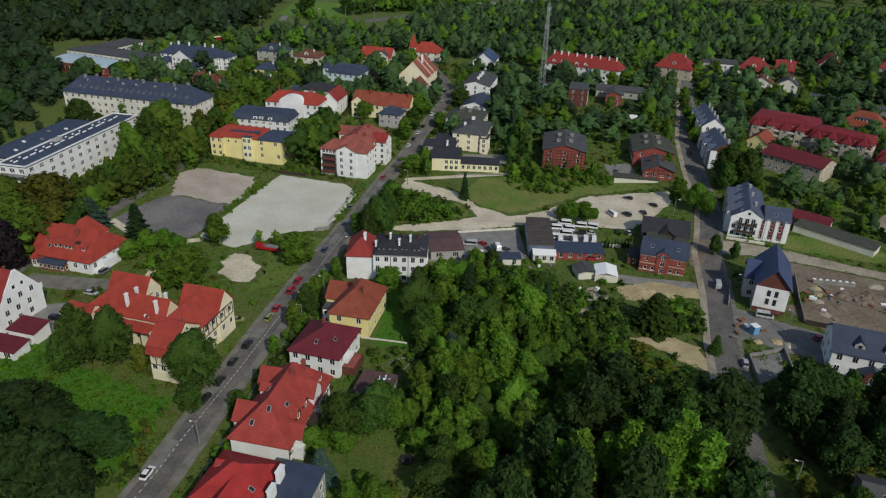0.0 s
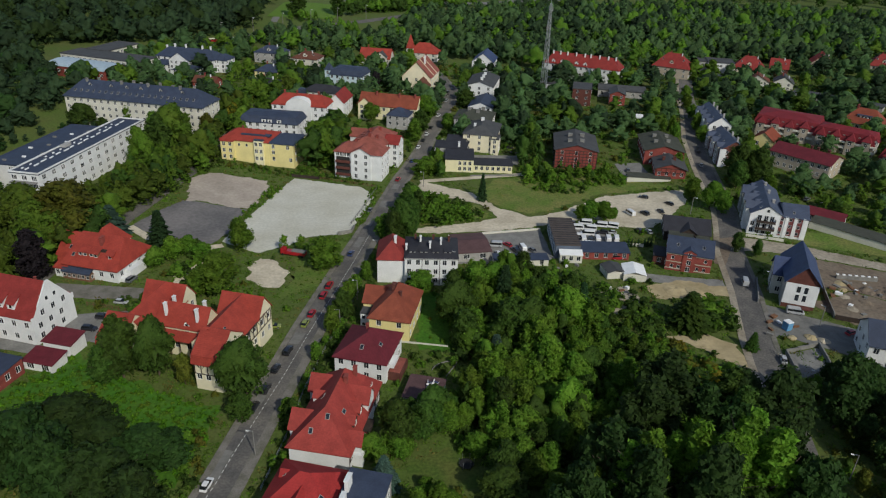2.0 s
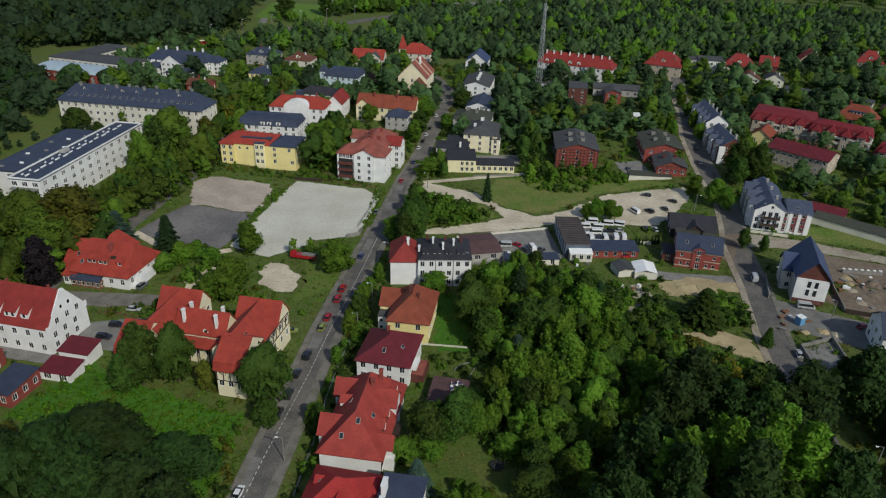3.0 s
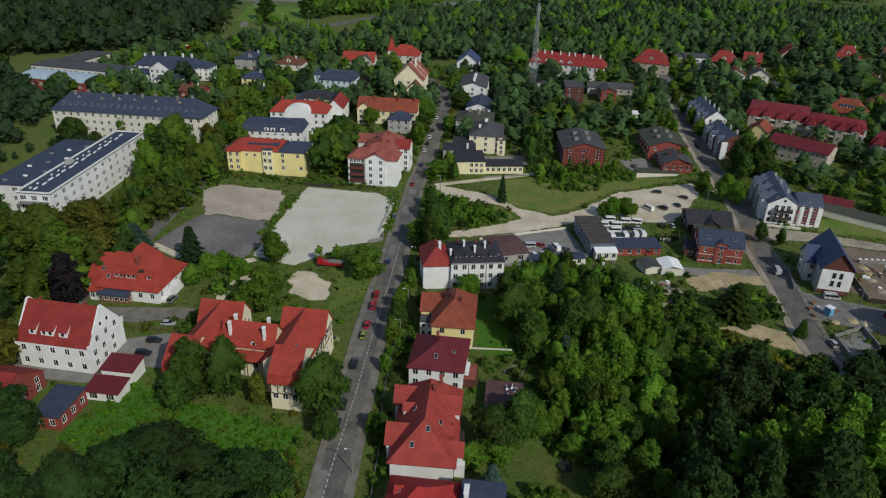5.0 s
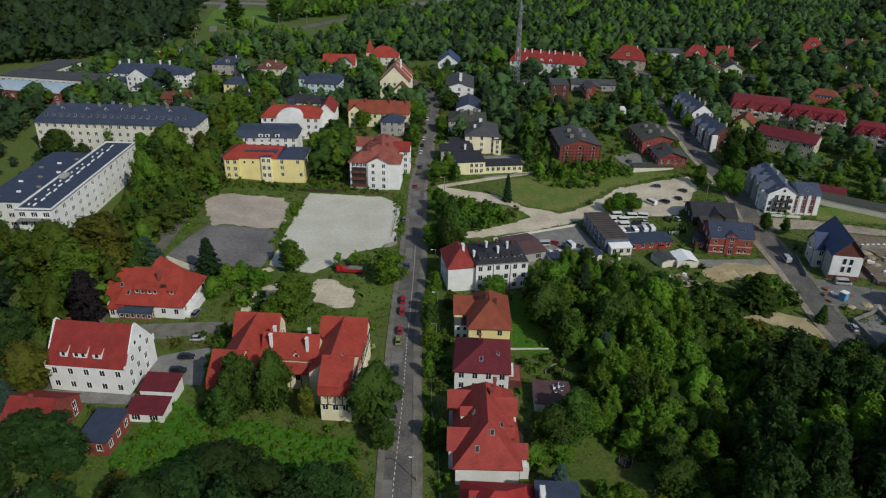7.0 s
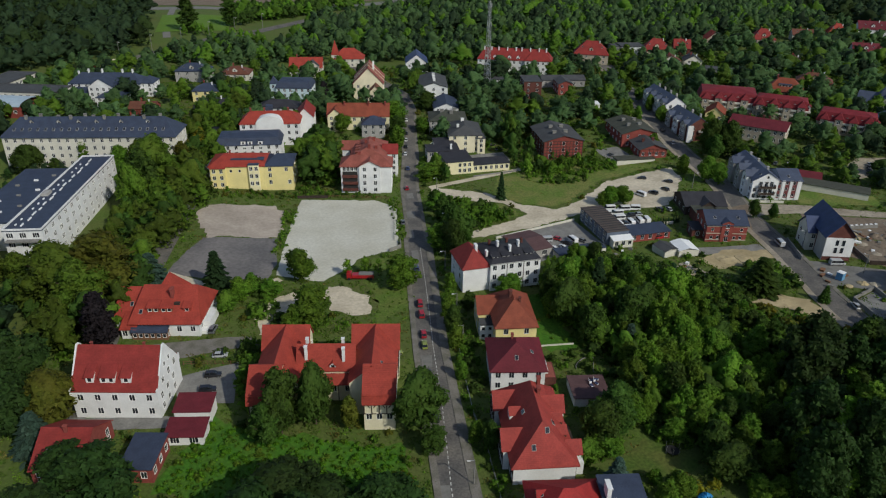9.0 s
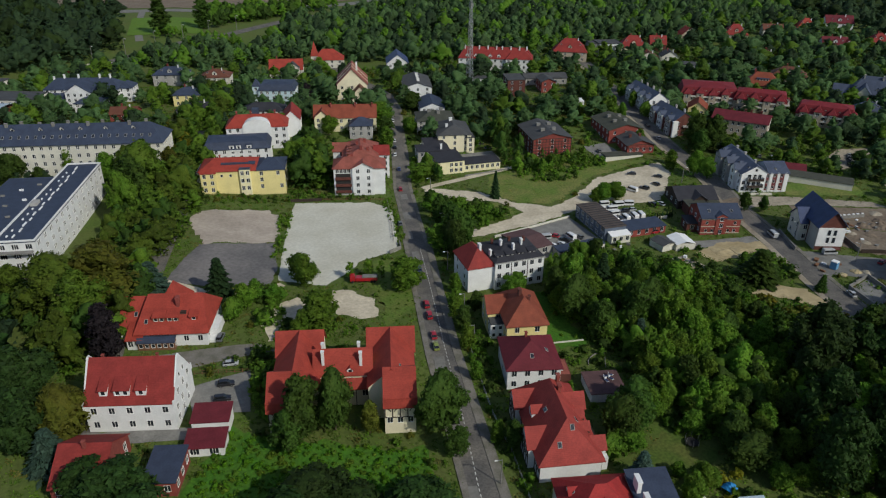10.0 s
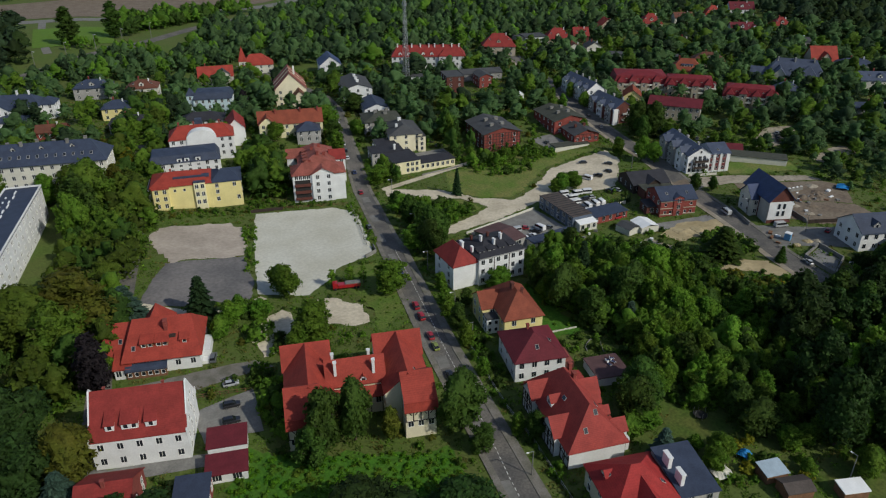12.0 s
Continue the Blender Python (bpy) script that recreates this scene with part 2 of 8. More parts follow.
def box(bm, x0, y0, z0, x1, y1, z1, bevel=0.0):
    m = Matrix.Translation(((x0 + x1) / 2, (y0 + y1) / 2, (z0 + z1) / 2)) @ Matrix.Diagonal((x1 - x0, y1 - y0, z1 - z0, 1))
    got = bmesh.ops.create_cube(bm, size=1, matrix=m)
    if bevel:
        edges = list({e for v in got["verts"] for e in v.link_edges})
        bmesh.ops.bevel(bm, geom=edges, offset=bevel, segments=2, affect="EDGES")
    return got["verts"]


def tube(bm, x, y, z0, z1, r0, r1, sides=8, dx=0.0, dy=0.0):
    ring = []
    for z, r, ox, oy in ((z0, r0, 0, 0), (z1, r1, dx, dy)):
        ring.append([bm.verts.new((x + ox + r * math.cos(a * 2 * math.pi / sides), y + oy + r * math.sin(a * 2 * math.pi / sides), z)) for a in range(sides)])
    for a in range(sides):
        b = (a + 1) % sides
        bm.faces.new((ring[0][a], ring[0][b], ring[1][b], ring[1][a]))
    bm.faces.new(ring[1])
    bm.faces.new(ring[0][::-1])


def prism(bm, top, thick):
    """A slab under a planar polygon given by its upper corners."""
    up = [bm.verts.new(p) for p in top]
    low = [bm.verts.new((p[0], p[1], p[2] - thick)) for p in top]
    bm.faces.new(up)
    bm.faces.new(low[::-1])
    for a in range(len(top)):
        b = (a + 1) % len(top)
        bm.faces.new((up[b], up[a], low[a], low[b]))


axis_x = np.concatenate([np.linspace(-4000, -500, 15)[:-1], np.arange(-500, 500.1, 5), np.linspace(500, 4000, 15)[1:]])
axis_y = np.concatenate([np.linspace(-1500, 0, 8)[:-1], np.arange(0, 760.1, 5), np.linspace(760, 4500, 25)[1:]])
verts = [(x, y, G(x, y)) for y in axis_y for x in axis_x]
nx = len(axis_x)
faces = [(j * nx + i, j * nx + i + 1, (j + 1) * nx + i + 1, (j + 1) * nx + i) for j in range(len(axis_y) - 1) for i in range(nx - 1)]
me = bpy.data.meshes.new("ground")
me.from_pydata(verts, [], faces)
me.materials.append(M["ground"])
tagged(new("ground", me), "grassy ground with weeds and bare soil between houses", "ground", kind="structure")


ROADS, OPEN, HARD, LAWNS = [], [], [], []


def patch(name, outline, lift, material, label, category, ragged=0.0, step=5.0, thick=0.0):
    """A sheet that lies on the land inside an outline; ragged edges where grass creeps in."""
    OPEN.append(outline)
    HARD.append(outline)
    if name == "lawn" and material is not M["meadow"]:
        LAWNS.append(outline)
    bm = bmesh.new()
    pts = []
    for i, (x, y) in enumerate(outline):
        u, v = outline[(i + 1) % len(outline)]
        n = max(1, int(math.hypot(u - x, v - y) / (1.6 if ragged else step)))
        for k in range(n):
            px, py = x + (u - x) * k / n, y + (v - y) * k / n
            if ragged:
                q = noise.noise_vector((px * 0.35, py * 0.35, 3.0)) * ragged + noise.noise_vector((px * 1.1, py * 1.1, 7.0)) * ragged * 0.5
                px, py = px + q.x, py + q.y
            pts.append(bm.verts.new((px, py, 0)))
    face = bm.faces.new(pts)
    bmesh.ops.triangulate(bm, faces=[face])
    for _ in range(5):
        long_edges = [e for e in bm.edges if e.calc_length() > step * 1.6 and not e.is_boundary]
        if not long_edges:
            break
        bmesh.ops.subdivide_edges(bm, edges=long_edges, cuts=1)
        bmesh.ops.triangulate(bm, faces=bm.faces[:])
    bmesh.ops.recalc_face_normals(bm, faces=bm.faces[:])
    if sum(f.normal.z for f in bm.faces) < 0:
        bmesh.ops.reverse_faces(bm, faces=bm.faces[:])
    for v in bm.verts:
        v.co.z = G(v.co.x, v.co.y) + lift
    if thick:
        got = bmesh.ops.extrude_face_region(bm, geom=bm.faces[:])
        for v in [g for g in got["geom"] if isinstance(g, bmesh.types.BMVert)]:
            v.co.z += thick
    return tagged(mesh_object(name, bm, material), label, category, kind="structure")


def strip(name, line, widths, lift, material, label, category, thick=0.0):
    """A band along a line of points; widths to the left and right of it."""
    ROADS.append((line, max(widths)))
    bm = bmesh.new()
    fine = []
    for (x, y), (u, v) in zip(line, line[1:]):
        n = max(1, int(math.hypot(u - x, v - y) / 5))
        fine += [(x + (u - x) * k / n, y + (v - y) * k / n) for k in range(n)]
    fine.append(line[-1])
    rows = []
    for i, (x, y) in enumerate(fine):
        a, b = fine[max(0, i - 1)], fine[min(len(fine) - 1, i + 1)]
        d = Vector((b[0] - a[0], b[1] - a[1])).normalized()
        nrm = Vector((d.y, -d.x))
        row = []
        for s in (-widths[0], (widths[1] - widths[0]) / 2, widths[1]):
            px, py = x + nrm.x * s, y + nrm.y * s
            row.append(bm.verts.new((px, py, G(px, py) + lift)))
        rows.append(row)
    for r, q in zip(rows, rows[1:]):
        for k in range(2):
            bm.faces.new((r[k], r[k + 1], q[k + 1], q[k]))
    if thick:
        got = bmesh.ops.extrude_face_region(bm, geom=bm.faces[:])
        for v in [g for g in got["geom"] if isinstance(g, bmesh.types.BMVert)]:
            v.co.z += thick
    return tagged(mesh_object(name, bm, material), label, category, kind="structure")


# the long street with parked cars, and the wider street past the building sites
STREET_A = [(-66, 95), (-60.5, 120), (-55.5, 148), (-49.5, 182), (-41.5, 220), (-33, 258), (-22.5, 310), (-11.5, 350), (-4, 382), (4, 412), (8, 445), (2, 480), (-6, 510), (-15, 560)]
STREET_B = [(66, 75), (74.5, 112), (82, 146), (88.5, 176), (96.6, 205), (98.8, 215), (103.2, 235), (108.2, 248), (115.6, 270), (121.2, 297), (124.6, 320), (130.2, 352), (137.5, 376), (145.8, 402), (153, 430), (170, 480)]
strip("road", STREET_A[:6], (3.7, 2.9), 0.10, M["asphalt"], "worn patched grey asphalt street lined with parked cars", "road")
strip("road", STREET_B, (3.7, 3.7), 0.10, M["asphalt"], "dark worn asphalt street beside building plots", "road")
strip("road", STREET_A[5:], (2.9, 2.7), 0.104, M["asphalt"], "worn grey asphalt street running between trees and villas", "road")
strip("pavement", STREET_A[:6], (5.4, -3.7), 0.09, M["pavement"], "narrow grey slab pavement along the street", "pavement", 0.16)
strip("pavement", STREET_A[5:], (4.4, -2.9), 0.09, M["pavement"], "narrow trodden pavement beside garden fences", "pavement", 0.12)
strip("pavement", STREET_A[5:], (-2.7, 4.2), 0.09, M["pavement"], "grey slab pavement below the villas", "pavement", 0.12)
strip("pavement", STREET_A[:6], (-2.9, 5.4), 0.09, M["pavement"], "grey slab pavement on the house side of the street", "pavement", 0.16)
strip("pavement", STREET_B[1:], (5.9, -3.7), 0.09, M["dust"], "pale trodden gravel footway beside the street", "pavement", 0.10)
strip("pavement", STREET_B[2:], (-3.7, 5.2), 0.09, M["pavement"], "dusty paved edge of the street", "pavement", 0.10)
patch("road", [(92, 190), (99.2, 196.6), (109.4, 188), (121, 181), (150, 166), (150, 151), (125.1, 156), (111, 166.7), (96.1, 178.5), (89, 176)], 0.09, M["patch"], "dusty side road by the building plots", "road", 0.4)
strip("road", [(-190, 548), (-150, 588), (-100, 632), (-60, 665), (-20, 705), (60, 760)], (6, 6), 0.14, M["asphalt"], "wide main road beyond the trees", "road")
strip("road", [(-138, 640), (-141, 700), (-138, 790)], (3, 3), 0.15, M["patch"], "grey path beside the playing field", "road")
strip("road", [(-260, 830), (-150, 800), (-30, 790), (60, 800), (150, 830)], (9, 9), 0.2, M["patch"], "pale road far beyond the woods", "road")
patch("ground_yard", [(-230, 830), (-100, 815), (40, 815), (120, 850), (80, 920), (-100, 950), (-230, 930)], 0.25, M["earth"], "bare earth railway works far beyond the woods", "yard", 3.0)

patch("gravel_lot", [(-72, 308.5), (-41, 299), (-34, 289), (-37.5, 272), (-43, 250), (-58, 247), (-64, 240), (-74, 233), (-89, 241), (-84.5, 262), (-79, 285)], 0.10, M["gravel"], "pale crushed-stone car park with worn edges", "gravel lot", 0.7)
patch("cinder_yard", [(-113, 276), (-86, 271), (-88, 250), (-92.5, 238), (-112, 242), (-126, 250), (-120, 264)], 0.10, M["cinder"], "dark grey cinder sports yard", "yard", 0.6)
patch("pink_yard", [(-117, 302), (-109, 309), (-84, 304), (-80, 294), (-85.5, 271.5), (-112, 276)], 0.115, M["pinkgravel"], "pinkish worn gravel yard", "yard", 1.9)
patch("worn_earth", [(-73, 229), (-67, 228), (-61, 218), (-61.5, 208), (-68, 208.5), (-74, 213), (-75, 222)], 0.12, M["dirt"], "pale worn earth under the trees", "bare earth", 1.7)
patch("worn_earth", [(-93, 224), (-84, 228), (-82, 214), (-90, 205), (-97, 203), (-98, 214)], 0.12, M["dirt"], "pale sandy patch in the grass", "bare earth", 1.4)
strip("path", [(-126, 250), (-112, 237), (-96, 233), (-88, 238)], (1.6, 1.6), 0.12, M["dirt"], "narrow trodden footpath", "path")
strip("road", [(-146, 170), (-140, 215), (-131, 250), (-124, 285), (-117, 320), (-112, 360), (-104, 400)], (3.2, 3.2), 0.09, M["asphalt"], "narrow lane under the avenue of trees", "road")

patch("dirt_track", [(-14, 308), (-3, 301), (9, 294), (19, 278), (32, 268.5), (45, 274), (68, 292), (87, 295), (106, 296), (103, 282), (91, 268), (80, 258), (66, 260), (57, 269), (40, 261), (15, 254), (-16, 251), (-16, 256), (9, 262.5), (18, 268), (12, 281), (-4, 289), (-15, 296)], 0.12, M["dirt"], "broad pale dirt track across waste ground", "dirt track", 1.5)
strip("path", [(-14, 307), (17, 314), (52, 322)], (1.8, 1.8), 0.13, M["dirt"], "pale dirt path in front of a low yellow building", "path")
patch("lawn", [(18, 281), (12, 291), (20, 310), (52, 320), (85, 312), (104, 300), (86, 298), (66, 294), (44, 277), (32, 271)], 0.08, M["lawn"], "rough green meadow with weeds", "meadow", 2.6)
patch("lawn", [(-14, 258), (8, 264), (15, 269), (10, 280), (-4, 287), (-16, 292), (-20, 270)], 0.08, M["lawn"], "overgrown grass triangle beside the track", "meadow", 2.2)
patch("yard", [(-2, 250), (34, 256), (35, 230), (16, 226), (-2, 226)], 0.09, M["concrete"], "concrete workshop yard", "yard", 0.4)
patch("yard", [(44, 258), (62, 256), (63, 238), (45, 240)], 0.09, M["concrete"], "vehicle yard with a concrete floor", "yard", 0.4)
patch("drive", [(60, 222), (92, 214), (91, 209), (74, 213), (58, 215)], 0.12, M["concrete"], "concrete drive in front of a brick house", "drive", 0.3)
patch("sand_patch", [(63, 211), (78, 215.5), (91, 209), (91, 203), (76, 203), (66, 203)], 0.13, M["sand"], "bare yellow sand heap spread on a plot", "sand", 1.3)
patch("sand_patch", [(60, 180), (73, 182), (81, 175), (81, 161), (76, 165), (70.5, 173.5)], 0.13, M["sand"], "bare sand slope with vehicle tracks", "sand", 1.3)
patch("sand_patch", [(45, 208), (58, 211), (60, 199), (45, 191)], 0.12, M["dust"], "stony rubble-strewn clearing", "bare earth", 2.0)
patch("site_ground", [(101, 236), (125, 232), (165, 215), (163, 222), (131, 240), (112, 246)], 0.11, M["dust"], "dusty unpaved plot road", "bare earth", 0.8)
patch("site_ground", [(121, 208), (134, 204.5), (152, 191), (168, 205), (163, 214), (126, 231), (122, 222)], 0.13, M["earth"], "bare dug-over building plot beside a new house", "bare earth", 0.8)
patch("site_ground", [(97, 240), (103, 246), (113, 246), (104, 236), (97, 224), (94, 226)], 0.125, M["earth"], "dusty apron beside the street", "bare earth", 0.6)
patch("site_ground", [(114, 196), (134, 204), (152, 190), (148, 168), (122, 184)], 0.10, M["earth"], "dug-over building plot with spoil", "bare earth", 1.2)
patch("gravel_lot", [(175, 262), (186, 270), (201, 277), (216, 272), (212, 264), (203, 258), (192, 258), (184, 257)], 0.11, M["dust"], "brown gravel parking plot behind garages", "gravel lot", 0.9)
patch("worn_earth", [(226, 252), (236, 247), (247, 240), (243, 234), (232, 242), (224, 247)], 0.11, M["dust"], "pale trodden earth among weeds", "bare earth", 1.8)
patch("worn_earth", [(205, 240), (214, 243), (222, 232), (214, 226), (203, 231)], 0.11, M["dust"], "rubble-strewn clearing among bushes", "bare earth", 2.2)
patch("worn_earth", [(186, 237), (198, 239), (197, 228), (186, 226)], 0.11, M["dust"], "stony clearing beside bushes", "bare earth", 2.0)
patch("lawn", [(134, 240), (168, 228), (172, 238), (150, 250), (138, 252)], 0.10, M["lawn"], "mown green lawn behind an apartment house", "lawn", 0.4)
patch("lawn", [(-112, 166), (-67, 145), (-70, 120), (-90, 122), (-125, 145)], 0.09, M["meadow"], "lush bright green overgrown garden", "meadow", 2.5)
patch("lawn", [(-61, 202), (-46, 211), (-41, 243), (-53, 245), (-60.5, 232), (-58.5, 214)], 0.09, M["plotgrass"], "bright green grass plot beside the street", "lawn", 2.0)
patch("lawn", [(-17, 180), (-16, 172), (-5, 171), (-6, 188), (-5, 204), (-16, 207), (-15, 190)], 0.09, M["meadow"], "terraced green garden with shrubs", "lawn", 1.6)
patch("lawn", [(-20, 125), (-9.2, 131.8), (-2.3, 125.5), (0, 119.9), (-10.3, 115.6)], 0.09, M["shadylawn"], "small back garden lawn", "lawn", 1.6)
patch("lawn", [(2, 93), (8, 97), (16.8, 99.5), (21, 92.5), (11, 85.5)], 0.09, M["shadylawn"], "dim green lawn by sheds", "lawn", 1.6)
patch("drive", [(-120.5, 187), (-104, 190), (-106, 172), (-120, 174)], 0.12, M["concrete"], "grey paved parking court beside a house", "drive", 0.2)
patch("drive", [(-146, 172), (-121, 166), (-119, 170), (-146, 177)], 0.11, M["concrete"], "grey paved strip in front of a white house", "drive", 0.2)
patch("drive", [(-134, 206), (-100, 203), (-96, 198), (-119, 196), (-134, 199)], 0.11, M["pavement"], "paved forecourt of a villa", "drive", 0.3)
patch("lawn", [(-148, 662), (-90, 662), (-82, 745), (-146, 755)], 0.3, M["field"], "bright green playing field", "field", 0.4)
patch("yard", [(12, 329), (36, 331), (36, 342), (14, 342)], 0.11, M["concrete"], "concrete yard behind the low building", "yard", 0.3)
patch("yard", [(84, 332), (96, 330), (97, 312), (84, 312)], 0.11, M["concrete"], "grey concrete yard between brick houses", "yard", 0.3)

# dashed parking line along the street
dash = bmesh.new()
line = [(-64, 112), (-62.0, 120), (-59.9, 130.4), (-57.2, 142), (-53.1, 160), (-48.1, 185), (-44.7, 200), (-39.5, 224), (-34.2, 250)]
for (x, y), (u, v) in zip(line, line[1:]):
    n = int(math.hypot(u - x, v - y) / 1.7)
    d = Vector((u - x, v - y)).normalized()
    for k in range(n):
        c = Vector((x, y)) + Vector((u - x, v - y)) * (k / n)
        e, s = c + d * 0.95, Vector((d.y, -d.x)) * 0.10
        quad = [dash.verts.new((p.x, p.y, G(p.x, p.y) + 0.125)) for p in (c - s, c + s, e + s, e - s)]
        dash.faces.new(quad)
tagged(mesh_object("road_marking", dash, M["line"]), "white dashed parking-bay line on the asphalt", "marking", kind="structure")
for i, (x, y, w, d) in enumerate([(-52, 178, 3.2, 6), (-35, 262, 3, 8), (-30, 280, 3.4, 7), (-25, 300, 3, 6), (-58, 150, 3, 9), (-38, 243, 2.6, 9), (-62.5, 126, 3, 10)]):
    c, s = math.cos(radians(-12)), math.sin(radians(-12))
    patch("road_repair", [(x + c * a - s * b, y + s * a + c * b) for a, b in ((-w / 2, -d / 2), (w / 2, -d / 2), (w / 2, d / 2), (-w / 2, d / 2))], 0.118, M["patch"], "pale grey asphalt repair patch", "road", 0.3)


# ---- houses ----
def unit_mesh(name, material, build):
    bm = bmesh.new()
    build(bm)
    me = bpy.data.meshes.new(name)
    bm.to_mesh(me)
    bm.free()
    me.materials.append(material)
    return me


def frame_build(w, h, bars=1):
    """A window frame in one piece: a plate with its lights set back."""
    def build(bm):
        t, y0, y1, sill = 0.13, -0.10, 0.05, 0.03
        xs = [-w / 2 - t] + [-w / 2 + w * k / (bars + 1) for k in range(1, bars + 1)] + [w / 2 + t]
        low, high = -h / 2 - t, h / 2 + t
        front = [[bm.verts.new((x, y0, z)) for x in xs] for z in (low, high)]
        back = [[bm.verts.new((x, y1, z)) for x in (xs[0], xs[-1])] for z in (low, high)]
        lights = [bm.faces.new((front[0][k], front[0][k + 1], front[1][k + 1], front[1][k])) for k in range(len(xs) - 1)]
        bm.faces.new((back[0][0], *front[0][::1], back[0][1])[::-1])
        bm.faces.new((back[1][0], *front[1], back[1][1]))
        bm.faces.new((front[0][0], front[1][0], back[1][0], back[0][0]))
        bm.faces.new((front[1][-1], front[0][-1], back[0][1], back[1][1]))
        bmesh.ops.recalc_face_normals(bm, faces=bm.faces[:])
        got = bmesh.ops.inset_individual(bm, faces=lights, thickness=t * 0.8, depth=0)
        for f in lights:
            f.material_index = 1
            for v in f.verts:
                v.co.y += 0.085
    return build


WINDOWS = {}
for key, (w, h, bars) in {"std": (1.15, 1.6, 1), "wide": (1.9, 1.6, 2), "small": (0.8, 1.0, 0), "tall": (1.2, 2.2, 1), "slim": (1.0, 2.1, 0)}.items():
    fr = unit_mesh("window", M["frame"], frame_build(w, h, bars))
    fr.materials.append(M["glass"])
    WINDOWS[key] = (fr, unit_mesh("pane", M["glass"], lambda bm, w=w, h=h: box(bm, -w / 2 + 0.02, -0.045, -h / 2 + 0.02, w / 2 - 0.02, -0.02, h / 2 - 0.02)))
SKY_FRAME = unit_mesh("skylight", M["greywall"], lambda bm: box(bm, -0.5, -0.72, 0, 0.5, 0.72, 0.14))
SKY_PANE = unit_mesh("pane", M["glass"], lambda bm: box(bm, -0.40, -0.62, 0.14, 0.40, 0.62, 0.17))
BEAM = unit_mesh("beam", M["timber"], lambda bm: box(bm, -0.5, -0.5, -0.5, 0.5, 0.5, 0.5))
SIDE = {"f": 0.0, "r": 90.0, "b": 180.0, "l": -90.0}


FOOT = []


